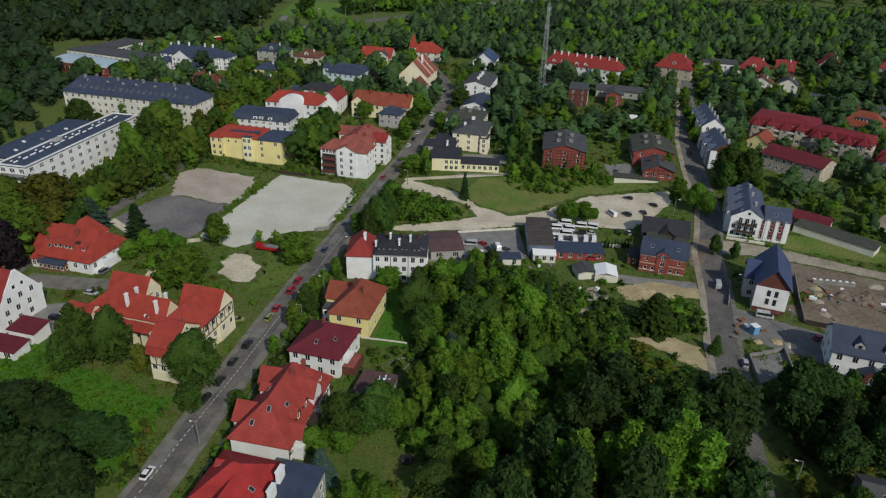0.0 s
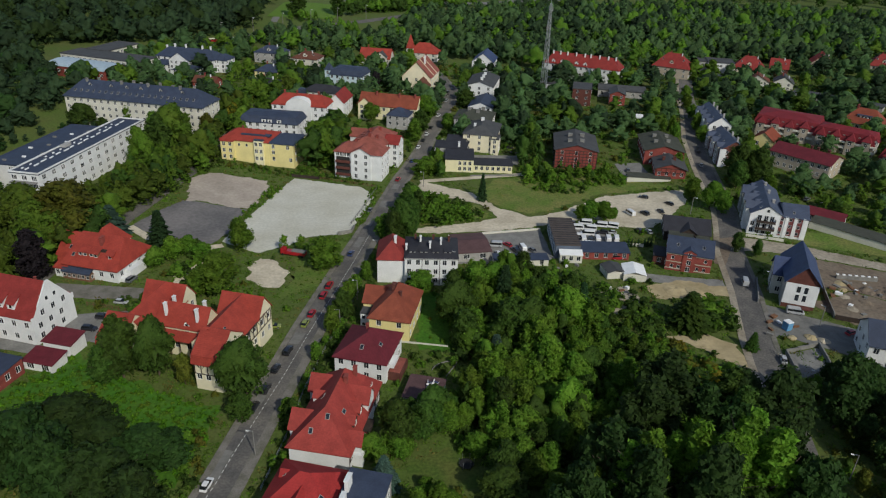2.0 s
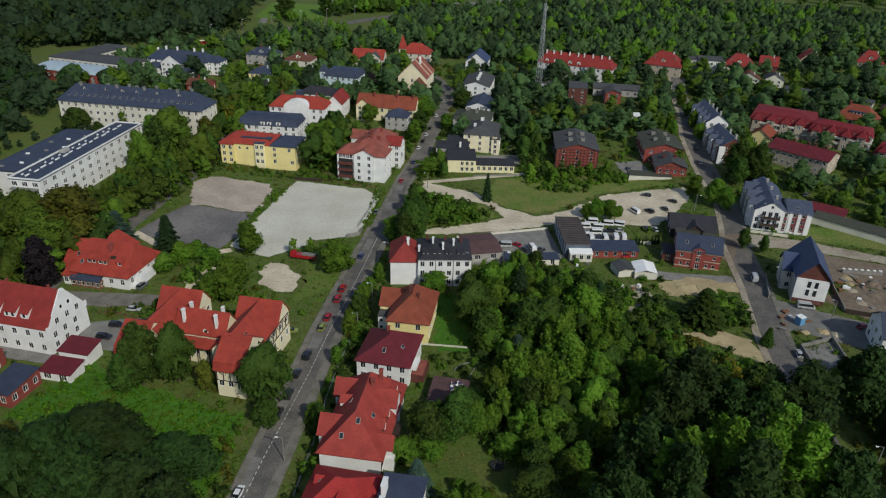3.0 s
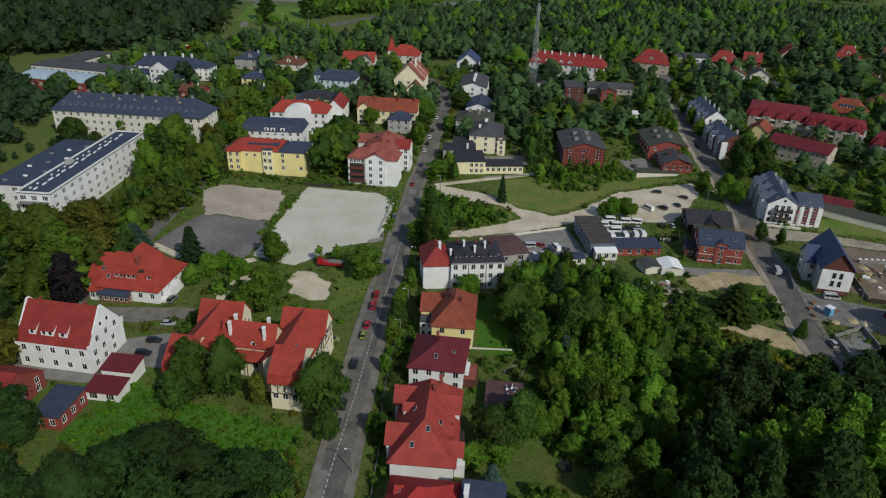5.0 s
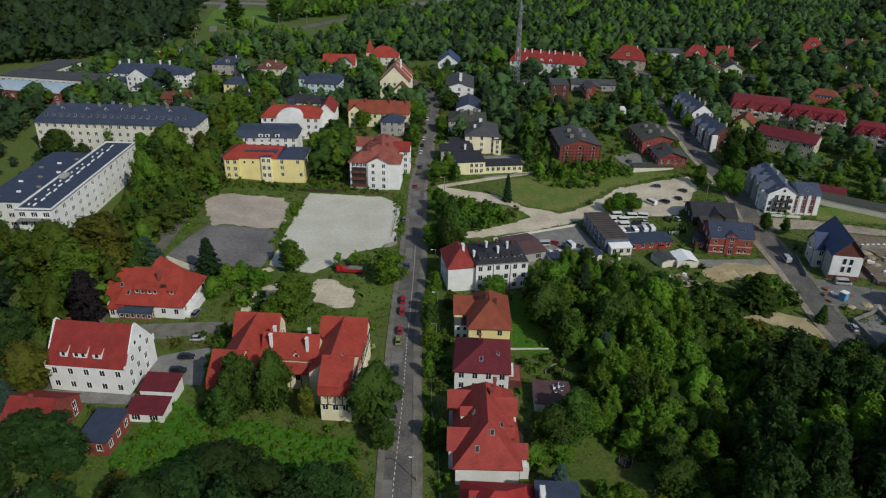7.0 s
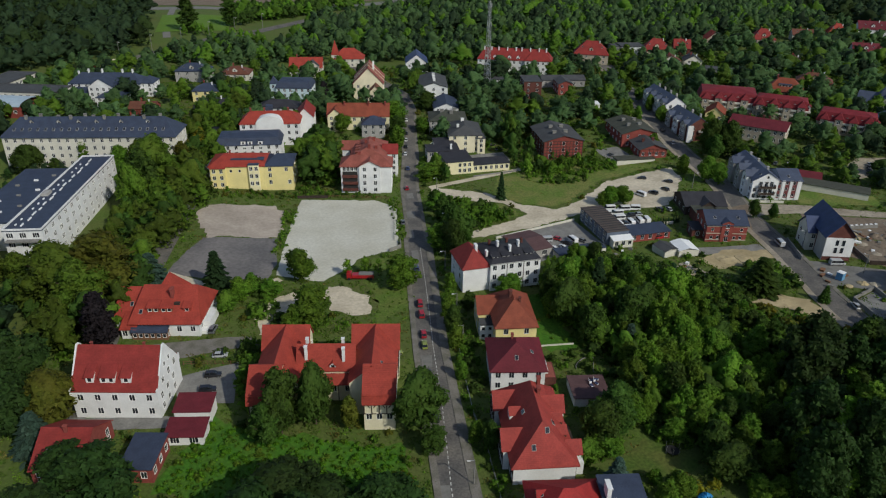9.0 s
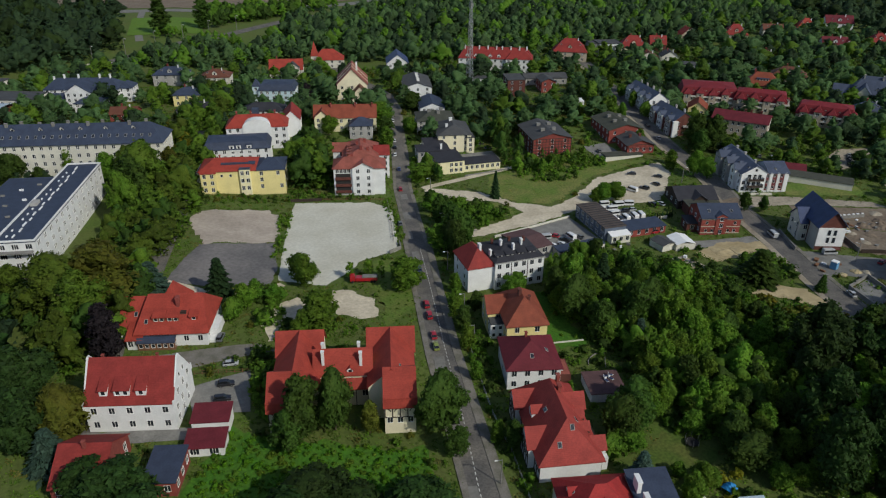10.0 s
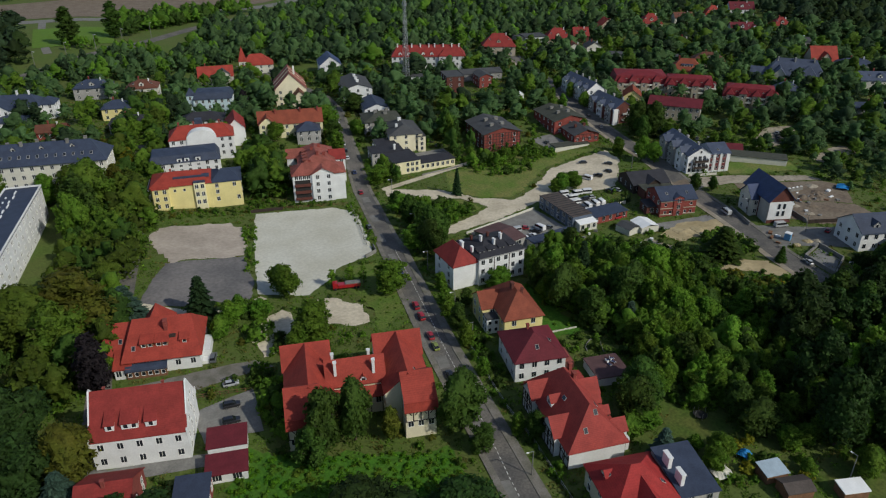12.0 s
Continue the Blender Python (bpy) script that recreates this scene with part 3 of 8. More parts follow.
class House:
    """A house on its own Empty; u runs along its front, v away from it."""

    def __init__(self, name, label, category, at, ang, lift=0.0):
        self.root = tagged(new(name), label, category)
        self.z = G(*at) + lift
        self.root.matrix_basis = pose(at[0], at[1], self.z, 0, 0, ang)
        self.near = at[1] < 260

    def window(self, side, u, v, z, kind="std", parent=None):
        fr, pane = WINDOWS[kind]
        w = share("window", fr, parent or self.root, pose(u, v, z, 0, 0, SIDE[side]))
        if parent is None and self.near:
            share("pane", pane, w, Matrix())
        return w

    def block(self, u, v, w, d, h, roof="gable_x", rise=4.0, wall="white", cover="r_red", over=0.5, rows=2, front=0, side=0, back=0, kind="std", base=0.0, low=0.0, hipcut=0.5, wall_label="", roof_label=""):
        """One volume: walls, roof and rows of windows. Returns the height of its roof over (u, v)."""
        FOOT.append((self.root.matrix_basis.inverted(), u, v, w, d))
        x0, x1, y0, y1 = u - over, u + w + over, v - over, v + d + over
        xm, ym = u + w / 2, v + d / 2
        e, top = h, h + rise
        bm = bmesh.new()
        polys = []
        if roof == "gable_y":
            polys = [[(x0, y0, e), (xm, y0, top), (xm, y1, top), (x0, y1, e)], [(xm, y0, top), (x1, y0, e), (x1, y1, e), (xm, y1, top)]]
            zf = lambda a, b: top - rise * abs(a - xm) / (w / 2 + over)
        elif roof == "gable_x":
            polys = [[(x0, y0, e), (x1, y0, e), (x1, ym, top), (x0, ym, top)], [(x0, ym, top), (x1, ym, top), (x1, y1, e), (x0, y1, e)]]
            zf = lambda a, b: top - rise * abs(b - ym) / (d / 2 + over)
        elif roof in ("hip", "hip_y", "hip_x"):
            along_y = d >= w if roof == "hip" else roof == "hip_y"
            if along_y:
                i = min((x1 - x0) * hipcut, (y1 - y0) / 2)
                a, b = (xm, y0 + i, top), (xm, y1 - i, top)
                polys = [[(x0, y0, e), (x1, y0, e), a], [(x1, y0, e), (x1, y1, e), b, a], [(x1, y1, e), (x0, y1, e), b], [(x0, y1, e), (x0, y0, e), a, b]]
            else:
                i = min((y1 - y0) * hipcut, (x1 - x0) / 2)
                a, b = (x0 + i, ym, top), (x1 - i, ym, top)
                polys = [[(x0, y0, e), (x1, y0, e), b, a], [(x1, y0, e), (x1, y1, e), b], [(x1, y1, e), (x0, y1, e), a, b], [(x0, y1, e), (x0, y0, e), a]]
            half = (x1 - x0) / 2 if along_y else (y1 - y0) / 2
            zf = lambda a, b: e + rise * max(0, min(1, min((xm - x0 - abs(a - xm)) / (half if along_y else i), (ym - y0 - abs(b - ym)) / (i if along_y else half))))
        elif roof == "mansard":
            k, t = 1.7, e + rise * 0.78
            lo, hi = [(x0, y0), (x1, y0), (x1, y1), (x0, y1)], [(x0 + k, y0 + k), (x1 - k, y0 + k), (x1 - k, y1 - k), (x0 + k, y1 - k)]
            polys = [[(*lo[j], e), (*lo[(j + 1) % 4], e), (*hi[(j + 1) % 4], t), (*hi[j], t)] for j in range(4)]
            c0, c1 = ((x0 + (y1 - y0) / 2, ym, top), (x1 - (y1 - y0) / 2, ym, top)) if w > d else ((xm, y0 + (x1 - x0) / 2, top), (xm, y1 - (x1 - x0) / 2, top))
            c = [(*p, t) for p in hi]
            polys += [[c[0], c[1], c1, c0], [c[1], c[2], c1], [c[2], c[3], c0, c1], [c[3], c[0], c0]] if w > d else [[c[0], c[1], c0], [c[1], c[2], c1, c0], [c[2], c[3], c1], [c[3], c[0], c0, c1]]
            zf = lambda a, b: t
        elif roof == "shed":
            polys = [[(x0, y0, e), (x1, y0, e), (x1, y1, top), (x0, y1, top)]]
            zf = lambda a, b: e + rise * (b - y0) / (y1 - y0)
        elif roof == "barrel":
            n = 8
            arc = [(ym - (y1 - y0) / 2 * math.cos(math.pi * j / n), e + rise * math.sin(math.pi * j / n)) for j in range(n + 1)]
            polys = [[(x0, p[0], p[1]), (x1, p[0], p[1]), (x1, q[0], q[1]), (x0, q[0], q[1])] for p, q in zip(arc, arc[1:])]
            zf = lambda a, b: top
        else:
            polys = [[(x0, y0, e + 0.25), (x1, y0, e + 0.25), (x1, y1, e + 0.25), (x0, y1, e + 0.25)]]
            zf = lambda a, b: e + 0.25
        knots = {}
        for p in polys:
            ring = []
            for q in p:
                key = tuple(round(c, 3) for c in q)
                if key not in knots:
                    knots[key] = bm.verts.new(q)
                if knots[key] not in ring:
                    ring.append(knots[key])
            if len(ring) > 2:
                bm.faces.new(ring)
        upper = bmesh.ops.extrude_face_region(bm, geom=bm.faces[:])["geom"]
        upper = {g for g in upper if isinstance(g, bmesh.types.BMVert)}
        for q in bm.verts:
            if q not in upper:
                q.co.z -= 0.22
        bmesh.ops.recalc_face_normals(bm, faces=bm.faces[:])
        if roof == "flat" and rise > 0:
            deck = max(bm.faces, key=lambda f: f.calc_center_median().z)
            bmesh.ops.inset_individual(bm, faces=[deck], thickness=0.3, depth=0)
            rim = {q for f in bm.faces for q in f.verts if q.co.z > e + 0.2} - set(deck.verts)
            for q in rim:
                q.co.z += rise
            for q in deck.verts:
                q.co.z += 0.01
        part("roof", bm, M[cover], self.root, roof_label)
        bm = bmesh.new()
        b0 = -2.0 if base == 0 else base
        cut = 0.24
        if roof == "gable_y":
            s = rise * over / (w / 2 + over)
            prof = [(u, b0), (u + w, b0), (u + w, e + s - cut), (xm, top - cut), (u, e + s - cut)]
            a = [bm.verts.new((p[0], v, p[1])) for p in prof]
            b = [bm.verts.new((p[0], v + d, p[1])) for p in prof]
        elif roof == "gable_x":
            s = rise * over / (d / 2 + over)
            prof = [(v + d, b0), (v, b0), (v, e + s - cut), (ym, top - cut), (v + d, e + s - cut)]
            a = [bm.verts.new((u, p[0], p[1])) for p in prof]
            b = [bm.verts.new((u + w, p[0], p[1])) for p in prof]
        elif roof == "shed":
            prof = [(v + d, b0), (v, b0), (v, e - cut + rise * over / d), (v + d, top - cut - rise * over / d)]
            a = [bm.verts.new((u, p[0], p[1])) for p in prof]
            b = [bm.verts.new((u + w, p[0], p[1])) for p in prof]
        else:
            t = e - (0.1 if roof in ("hip", "hip_x", "hip_y", "mansard", "barrel") else 0.0)
            prof = [(u, b0), (u + w, b0), (u + w, t), (u, t)]
            a = [bm.verts.new((p[0], v, p[1])) for p in prof]
            b = [bm.verts.new((p[0], v + d, p[1])) for p in prof]
        bm.faces.new(a)
        bm.faces.new(b[::-1])
        for j in range(len(a)):
            k = (j + 1) % len(a)
            bm.faces.new((a[k], a[j], b[j], b[k]))
        bmesh.ops.recalc_face_normals(bm, faces=bm.faces[:])
        part("wall", bm, M[wall], self.root, wall_label)
        storey = (h - low) / max(1, rows)
        for r in range(rows):
            z = low + storey * (r + 0.56)
            for j in range(front):
                self.window("f", u + w * (j + 0.5) / front, v, z, kind)
            for j in range(side):
                self.window("l", u, v + d * (j + 0.5) / side, z, kind)
                self.window("r", u + w, v + d * (j + 0.5) / side, z, kind)
        return zf

    def chimney(self, zf, u, v, up=1.6, w=0.6, d=1.0, wall="brick"):
        bm = bmesh.new()
        z = zf(u, v)
        box(bm, u - w / 2, v - d / 2, z - 1.2, u + w / 2, v + d / 2, z + up)
        box(bm, u - w / 2 - 0.12, v - d / 2 - 0.12, z + up, u + w / 2 + 0.12, v + d / 2 + 0.12, z + up + 0.18)
        part("chimney", bm, M[wall], self.root)

    def skylight(self, zf, u, v, side, k=1.0):
        q = 0.2
        gx, gy = (zf(u + q, v) - zf(u - q, v)) / (2 * q), (zf(u, v + q) - zf(u, v - q)) / (2 * q)
        nrm = Vector((-gx, -gy, 1)).normalized()
        m = Matrix.Translation((u, v, zf(u, v) - 0.03)) @ nrm.to_track_quat("Z", "Y").to_matrix().to_4x4() @ Matrix.Diagonal((k, k, 1, 1))
        if side in "lr":
            m = m @ pose(0, 0, 0, 0, 0, 90)
        s = share("skylight", SKY_FRAME, self.root, m)
        share("pane", SKY_PANE, s, Matrix())

    def dormer(self, u, v, z, side, w=2.2, h=1.7, depth=3.0, wall="white", cover="r_red", rise=1.0, flat=False):
        """A roof dormer whose window stands over (u, v)."""
        bm = bmesh.new()
        body_verts = box(bm, -w / 2, 0, -0.8, w / 2, depth, h)
        if flat:
            for q in body_verts:
                if q.co.z > 0 and q.co.y > 0.1:
                    q.co.z = h + rise - 0.12
        if not flat:
            a = [bm.verts.new(p) for p in ((-w / 2, 0, h), (w / 2, 0, h), (0, 0, h + rise))]
            bm.faces.new(a)
        body = part("dormer", bm, M[wall], self.root)
        body.matrix_basis = pose(u, v, z, 0, 0, SIDE[side])
        bm = bmesh.new()
        o = 0.25
        if flat:
            prism(bm, [(-w / 2 - o, -o, h + 0.1), (w / 2 + o, -o, h + 0.1), (w / 2 + o, depth, h + rise), (-w / 2 - o, depth, h + rise)], 0.14)
        else:
            prism(bm, [(-w / 2 - o, -o, h - o * rise / w * 2 + 0.12), (0, -o, h + rise + 0.12), (0, depth, h + rise + 0.12), (-w / 2 - o, depth, h - o * rise / w * 2 + 0.12)], 0.12)
            prism(bm, [(0, -o, h + rise + 0.12), (w / 2 + o, -o, h - o * rise / w * 2 + 0.12), (w / 2 + o, depth, h - o * rise / w * 2 + 0.12), (0, depth, h + rise + 0.12)], 0.12)
        part("dormer_roof", bm, M[cover], body)
        n = max(1, int(w / 1.6))
        for k in range(n):
            self.window("f", -w / 2 + w * (k + 0.5) / n, 0, h * 0.52, "small", body)

    def beams(self, side, a0, a1, off, z0, z1, cols, rows=2, brace=True):
        """Dark timber framing on one wall: a0..a1 along it, off its place."""
        def put(c, z, length, high, tilt=0.0):
            if side == "f":
                m = pose(c, off, z, 0, tilt, 0) @ Matrix.Diagonal((length, 0.12, high, 1))
            else:
                m = pose(off, c, z, tilt, 0, 0) @ Matrix.Diagonal((0.12, length, high, 1))
            share("timber_beam", BEAM, self.root, m)
        for k in range(cols + 1):
            put(a0 + (a1 - a0) * k / cols, (z0 + z1) / 2, 0.24, z1 - z0)
        for k in range(rows + 1):
            put((a0 + a1) / 2, z0 + (z1 - z0) * k / rows, a1 - a0, 0.24)
        if brace:
            for k in range(cols):
                put(a0 + (a1 - a0) * (k + 0.5) / cols, z0 + (z1 - z0) * 0.75, 0.18, (z1 - z0) / 2 * 1.05, 35 if k % 2 else -35)

    def bar(self, name, u0, v0, z0, u1, v1, z1, material, label="", bevel=0.0):
        bm = bmesh.new()
        box(bm, u0, v0, z0, u1, v1, z1, bevel)
        return part(name, bm, M[material], self.root, label)


# -- red-roofed villas along the street
h = House("villa", "half-timbered villa with a steep red tiled roof beside the street", "house", (-46.3, 126.6), -12.5)
z = h.block(0, 0, 14.5, 27, 5.4, "hip_y", 8.0, "white", "r_villa", 0.7, 2, 0, 5, hipcut=0.42)
h.beams("r", 0.2, 26.8, 14.57, 0.2, 5.0, 12)
h.beams("l", 0.2, 26.8, -0.07, 0.2, 5.0, 12)
z2 = h.block(-1.6, 5, 7, 7, 6.0, "gable_x", 3.6, "white", "r_villa", 0.5, 2, 0, 1)
z3 = h.block(-1.6, 19, 7, 6, 6.4, "gable_x", 3.6, "white", "r_villa", 0.5, 2, 0, 1)
h.beams("l", 5.1, 11.9, -1.67, 0.2, 5.8, 4)
h.beams("l", 19.1, 24.9, -1.67, 0.2, 6.0, 4)
h.block(8.4, 15.0, 6.4, 5.2, 8.0, "gable_x", 3.4, "white", "r_villa", 0.35, 1, 0, 1)
h.block(13.0, 3.0, 3.4, 4.4, 5.6, "gable_x", 2.6, "white", "r_villa", 0.3, 2, 0, 1)
h.dormer(1.2, 15.2, 7.4, "l", 2.6, 1.4, 3.2, "white", "r_villa", 1.4)
for v in (8.5, 13, 17.5):
    h.dormer(13.6, v, 6.9, "r", 2.8, 1.3, 3.8, "timber", "r_villa", 1.5)
h.dormer(13.4, 22.5, 7.0, "r", 3.4, 1.5, 4, "timber", "r_villa", 0.9, True)
for u, v, s in ((4.8, 2.2, "f"), (8.2, 4.6, "f"), (10.6, 9.0, "r"), (4.2, 13.0, "l")):
    h.skylight(z, u, v, s)
h.chimney(z, 8.6, 17.5, 1.8, 0.8, 1.4)
h.chimney(z, 9.6, 22, 2.4, 0.8, 1.2)
h.bar("porch", 14.5, 2.2, 0, 17.0, 5.6, 3.6, "white", "glazed white porch", 0.05)
h.bar("balcony", 14.5, 10.2, 2.6, 16.4, 15.0, 3.7, "timber", "dark timber balcony")

h = House("villa", "villa with a bright red hipped roof and a slate-roofed annexe", "house", (-49.6, 106.8), -14.5)
z = h.block(0, 0, 15.5, 14.8, 6.0, "hip_x", 5.6, "cream", "r_scarlet", 0.6, 2, 4, 3, hipcut=0.45)
z2 = h.block(4.5, -4, 7, 10, 6.0, "gable_y", 4.2, "cream", "r_scarlet", 0.5, 2, 2, 0)
z3 = h.block(15.6, 0.5, 9.0, 13.6, 6.6, "shed", 1.6, "greywall", "r_slate", 0.3, 2, 2, 3)
h.chimney(z3, 17.0, 4.4, 2.8, 0.9, 2.6, "white")
h.chimney(z3, 16.6, 9.2, 2.8, 0.9, 2.6, "white")
h.skylight(z, 2.4, 9, "l")
h.skylight(z, 12.6, 4, "f")
h.dormer(1.5, 9.5, 6.8, "l", 2.4, 1.3, 2.6, "cream", "r_scarlet", 1.0)

h = House("house", "white two-storey house with a wine-red hipped roof", "house", (-39.0, 160.3), -15.5)
z = h.block(0, 0, 14.6, 15.5, 6.6, "hip", 4.8, "white", "r_dark", 0.6, 2, 4, 3, hipcut=0.46)
h.skylight(z, 7, 2.8, "f")
h.skylight(z, 11.5, 5.5, "r")
h.chimney(z, 6.4, 9.5, 1.2)
h.bar("terrace", 14.6, 2, -0.5, 18.2, 9.5, 2.6, "brownbrick", "reddish terrace with a low wall")
h.bar("terrace_floor", 14.9, 2.3, 2.6, 17.9, 9.2, 2.7, "r_pink")
h.bar("balcony", 14.6, 3, 3.3, 16.0, 8, 4.3, "white", "white balcony parapet")

h = House("house", "yellow two-storey house with a faded red hipped roof", "house", (-30.6, 178.9), -12.5)
z = h.block(0, 0, 12.2, 18.5, 7.2, "hip_y", 6.0, "yellow", "r_orange", 0.6, 2, 2, 4, hipcut=0.5)
z2 = h.block(-4.2, 8.5, 6.5, 9.5, 6.8, "gable_x", 3.8, "yellow", "r_orange", 0.4, 2, 1, 2)
h.block(-4.0, 4.6, 4.0, 3.9, 5.0, "flat", 0.3, "white", "r_grey", 0.1, 2, 2, 2, kind="small")
h.chimney(z, 5.4, 9.0, 1.8, 0.8, 1.6, "brownbrick")
h.chimney(z, 8.0, 7.2, 1.4, 0.6, 0.8, "brownbrick")

h = House("apartment_house", "white three-storey tenement with a black roof and a red-roofed wing", "house", (-20.3, 211.0), -1.5)
z = h.block(0, 0, 18, 16.5, 10.2, "hip", 2.8, "white", "r_black", 0.3, 3, 6, 4, hipcut=0.4)
z2 = h.block(-9.3, 1.2, 9.4, 14, 9.0, "hip_y", 5.2, "white", "r_red", 0.5, 3, 0, 2, hipcut=0.45, roof_label="red tiled wing roof")
for u, v in ((0.4, 6), (5.2, 8.5), (8.5, 5.2), (12.2, 7)):
    h.chimney(z, u, v, 1.9, 0.6, 1.3, "white")
h.chimney(z2, -3.4, 6.5, 2.0, 0.8, 1.8, "white")
for u, w in ((2.6, 2.0), (6.4, 2.6), (10.4, 2.0), (14.6, 2.4)):
    h.dormer(u, 2.6, 10.5, "f", w, 1.1, 3, "greywall", "r_black", 0.5, True)
h.bar("roof_edge", -0.2, -0.42, 10.1, 18.2, -0.3, 10.35, "greywall", "grey eaves gutter")
for u, v in ((3.4, 12), (9.6, 11.4), (15, 11)):
    h.chimney(z, u, v, 1.5, 0.7, 0.9, "brownbrick")
h.skylight(z, 16.6, 4.6, "f", 0.9)
for u in (5.9, 11.9):
    h.bar("downpipe", u - 0.1, -0.16, 0, u + 0.1, -0.02, 10.0, "timber")

h = House("workshop", "low workshop with a purple-brown sheet roof", "workshop", (-0.8, 227.6), 9)
h.block(0, 0, 12.2, 15.5, 3.8, "gable_x", 1.2, "greywall", "r_purple", 0.4, 1, 2, 2, kind="wide")

# -- left of the street
h = House("apartment_house", "white three-storey house with a red roof and white gables", "house", (-143.9, 176.9), -17)
z = h.block(0, 0, 21.3, 15.8, 8.2, "gable_x", 8.6, "white", "r_red", 0.15, 2, 5, 0)
for u0, u1 in ((-0.2, 0.12), (21.18, 21.5)):
    bm = bmesh.new()
    prof = [(-0.2, 7.0), (-0.2, 8.8), (0.8, 8.9), (7.4, 17.1), (8.4, 17.1), (15.0, 8.9), (16.0, 8.8), (16.0, 7.0)]
    a = [bm.verts.new((u0, p[0], p[1])) for p in prof]
    b = [bm.verts.new((u1, p[0], p[1])) for p in prof]
    bm.faces.new(a[::-1])
    bm.faces.new(b)
    for j in range(len(a)):
        k = (j + 1) % len(a)
        bm.faces.new((a[j], a[k], b[k], b[j]))
    part("gable_parapet", bm, M["white"], h.root)
for zz, vs in ((2.2, (2.6, 6.5, 10.6)), (5.4, (2.6, 6.5, 10.6)), (9.0, (4.0, 8.0, 12.0)), (12.2, (6.4, 9.4))):
    for v in vs:
        h.window("r", 21.51 if zz > 7 else 21.3, v, zz, "std" if zz < 10 else "small")
for u, w in ((4.6, 2.4), (9.0, 4.6), (13.6, 3.0)):
    h.dormer(u, 1.4, 9.9, "f", w * 0.8, 1.5, 5.0, "white", "r_red", 2.9, True)
h.chimney(z, 3, 9, 1.0, 0.5, 0.5)
h.chimney(z, 16, 9.5, 1.2, 0.5, 0.5)

for at, w, d, hh, lab in (((-122.2, 160.0), 9.0, 5.6, 2.8, "small white garage with a wine-red roof"), ((-120.2, 167.5), 8.8, 6.0, 3.9, "garage with a wine-red roof and pale wall")):
    h = House("garage", lab, "garage", at, -15)
    h.block(0, 0, w, d, hh, "shed", 0.9, "white", "r_dark", 0.35, 1, 2 if hh < 3.2 else 0, 0, kind="wide")

h = House("villa", "white villa with a broad red hipped roof", "house", (-135.3, 212.4), -16)
z = h.block(2, 0, 20, 18.5, 4.6, "hip_x", 7.9, "white", "r_bright", 0.7, 1, 5, 4, hipcut=0.14)
h.block(5.6, 8, 8, 12, 6.6, "hip_y", 6.6, "white", "r_bright", 0.4, 1, 0, 0)
z3 = h.block(-3.6, 3.0, 9, 15.5, 4.0, "gable_x", 7.0, "white", "r_bright", 0.5, 1, 0, 3)
h.block(-0.6, -1.4, 4.2, 6.4, 3.4, "shed", 2.8, "white", "r_bright", 0.4, 1, 2, 1)
h.block(2.6, -2.0, 10.4, 4.6, 2.7, "barrel", 1.2, "wood", "r_slate", 0.3, 1, 6, 2, kind="small", wall_label="brown boarded annexe")
h.chimney(z, 13.2, 6.6, 2.2, 0.9, 1.8)
h.dormer(8.2, 2.4, 7.1, "f", 3.4, 1.2, 3.6, "wood", "r_bright", 1.4, True)
h.dormer(12.2, 2.4, 7.1, "f", 3.4, 1.2, 3.6, "wood", "r_bright", 1.4, True)
h.dormer(18.2, 2.6, 7.3, "f", 2.4, 1.0, 2.6, "r_bright", "r_bright", 1.2, True)
h.skylight(z, 4.6, 2.4, "f")
h.skylight(z3, 0.6, 6.4, "f")
h.bar("roof_terrace", 13.9, 4.0, 8.0, 15.8, 6.8, 9.1, "timber", "dark timber roof terrace with railing", 0.03)
h.bar("glazed_porch", 22, 4, 0, 24.2, 12, 2.9, "white", "white glazed side porch", 0.05)
h.bar("terrace_rail", 22.1, 1.0, 0, 24.0, 3.6, 1.1, "frame", "white terrace railing", 0.03)

h = House("manor", "long half-timbered house with a red U-shaped roof", "house", (-103.3, 158.6), -15.5)
z = h.block(10.5, 15.2, 14.5, 7.9, 8.3, "gable_x", 5.6, "cream", "r_bright", 0.5, 2, 4, 0)
z1 = h.block(0, 9.6, 11.6, 18.6, 8.3, "gable_y", 5.6, "cream", "r_bright", 0.4, 2, 1, 5)
z2 = h.block(24.3, 9.6, 11.7, 18.7, 8.3, "gable_y", 5.6, "cream", "r_bright", 0.4, 2, 1, 5)
h.block(-0.3, 24.4, 12.2, 8.1, 8.3, "gable_x", 5.55, "cream", "r_bright", 0.45, 2, 0, 2)
h.block(24.0, 24.5, 12.4, 8.1, 8.3, "gable_x", 5.55, "cream", "r_bright", 0.45, 2, 0, 2)
for u in (0.0, 28.3):
    h.block(u, 3.6, 7.7, 12.8, 9.3, "gable_x", 4.7, "cream", "r_bright", 0.35, 2, 3, 3)
    bm = bmesh.new()
    prism(bm, [(u - 0.4, 2.7, 6.9), (u + 8.1, 2.7, 6.9), (u + 8.1, 3.45, 9.5), (u - 0.4, 3.45, 9.5)], 0.2)
    part("tiled_apron", bm, M["r_bright"], h.root, "bright red tile-hung apron")
    h.beams("f", u + 0.1, u + 7.6, 3.53, 3.4, 6.8, 4, 1)
h.beams("r", 3.8, 16.2, 36.07, 4.4, 8.8, 6, 1)
h.beams("r", 17.0, 32.0, 36.47, 4.4, 8.0, 7, 1)
bm = bmesh.new()
prism(bm, [(11.65, 12.9, 5.2), (24.25, 12.9, 5.2), (24.25, 14.66, 7.6), (11.65, 14.66, 7.6)], 0.2)
part("lean_to_roof", bm, M["r_bright"], h.root, "bright red tiled lean-to roof")
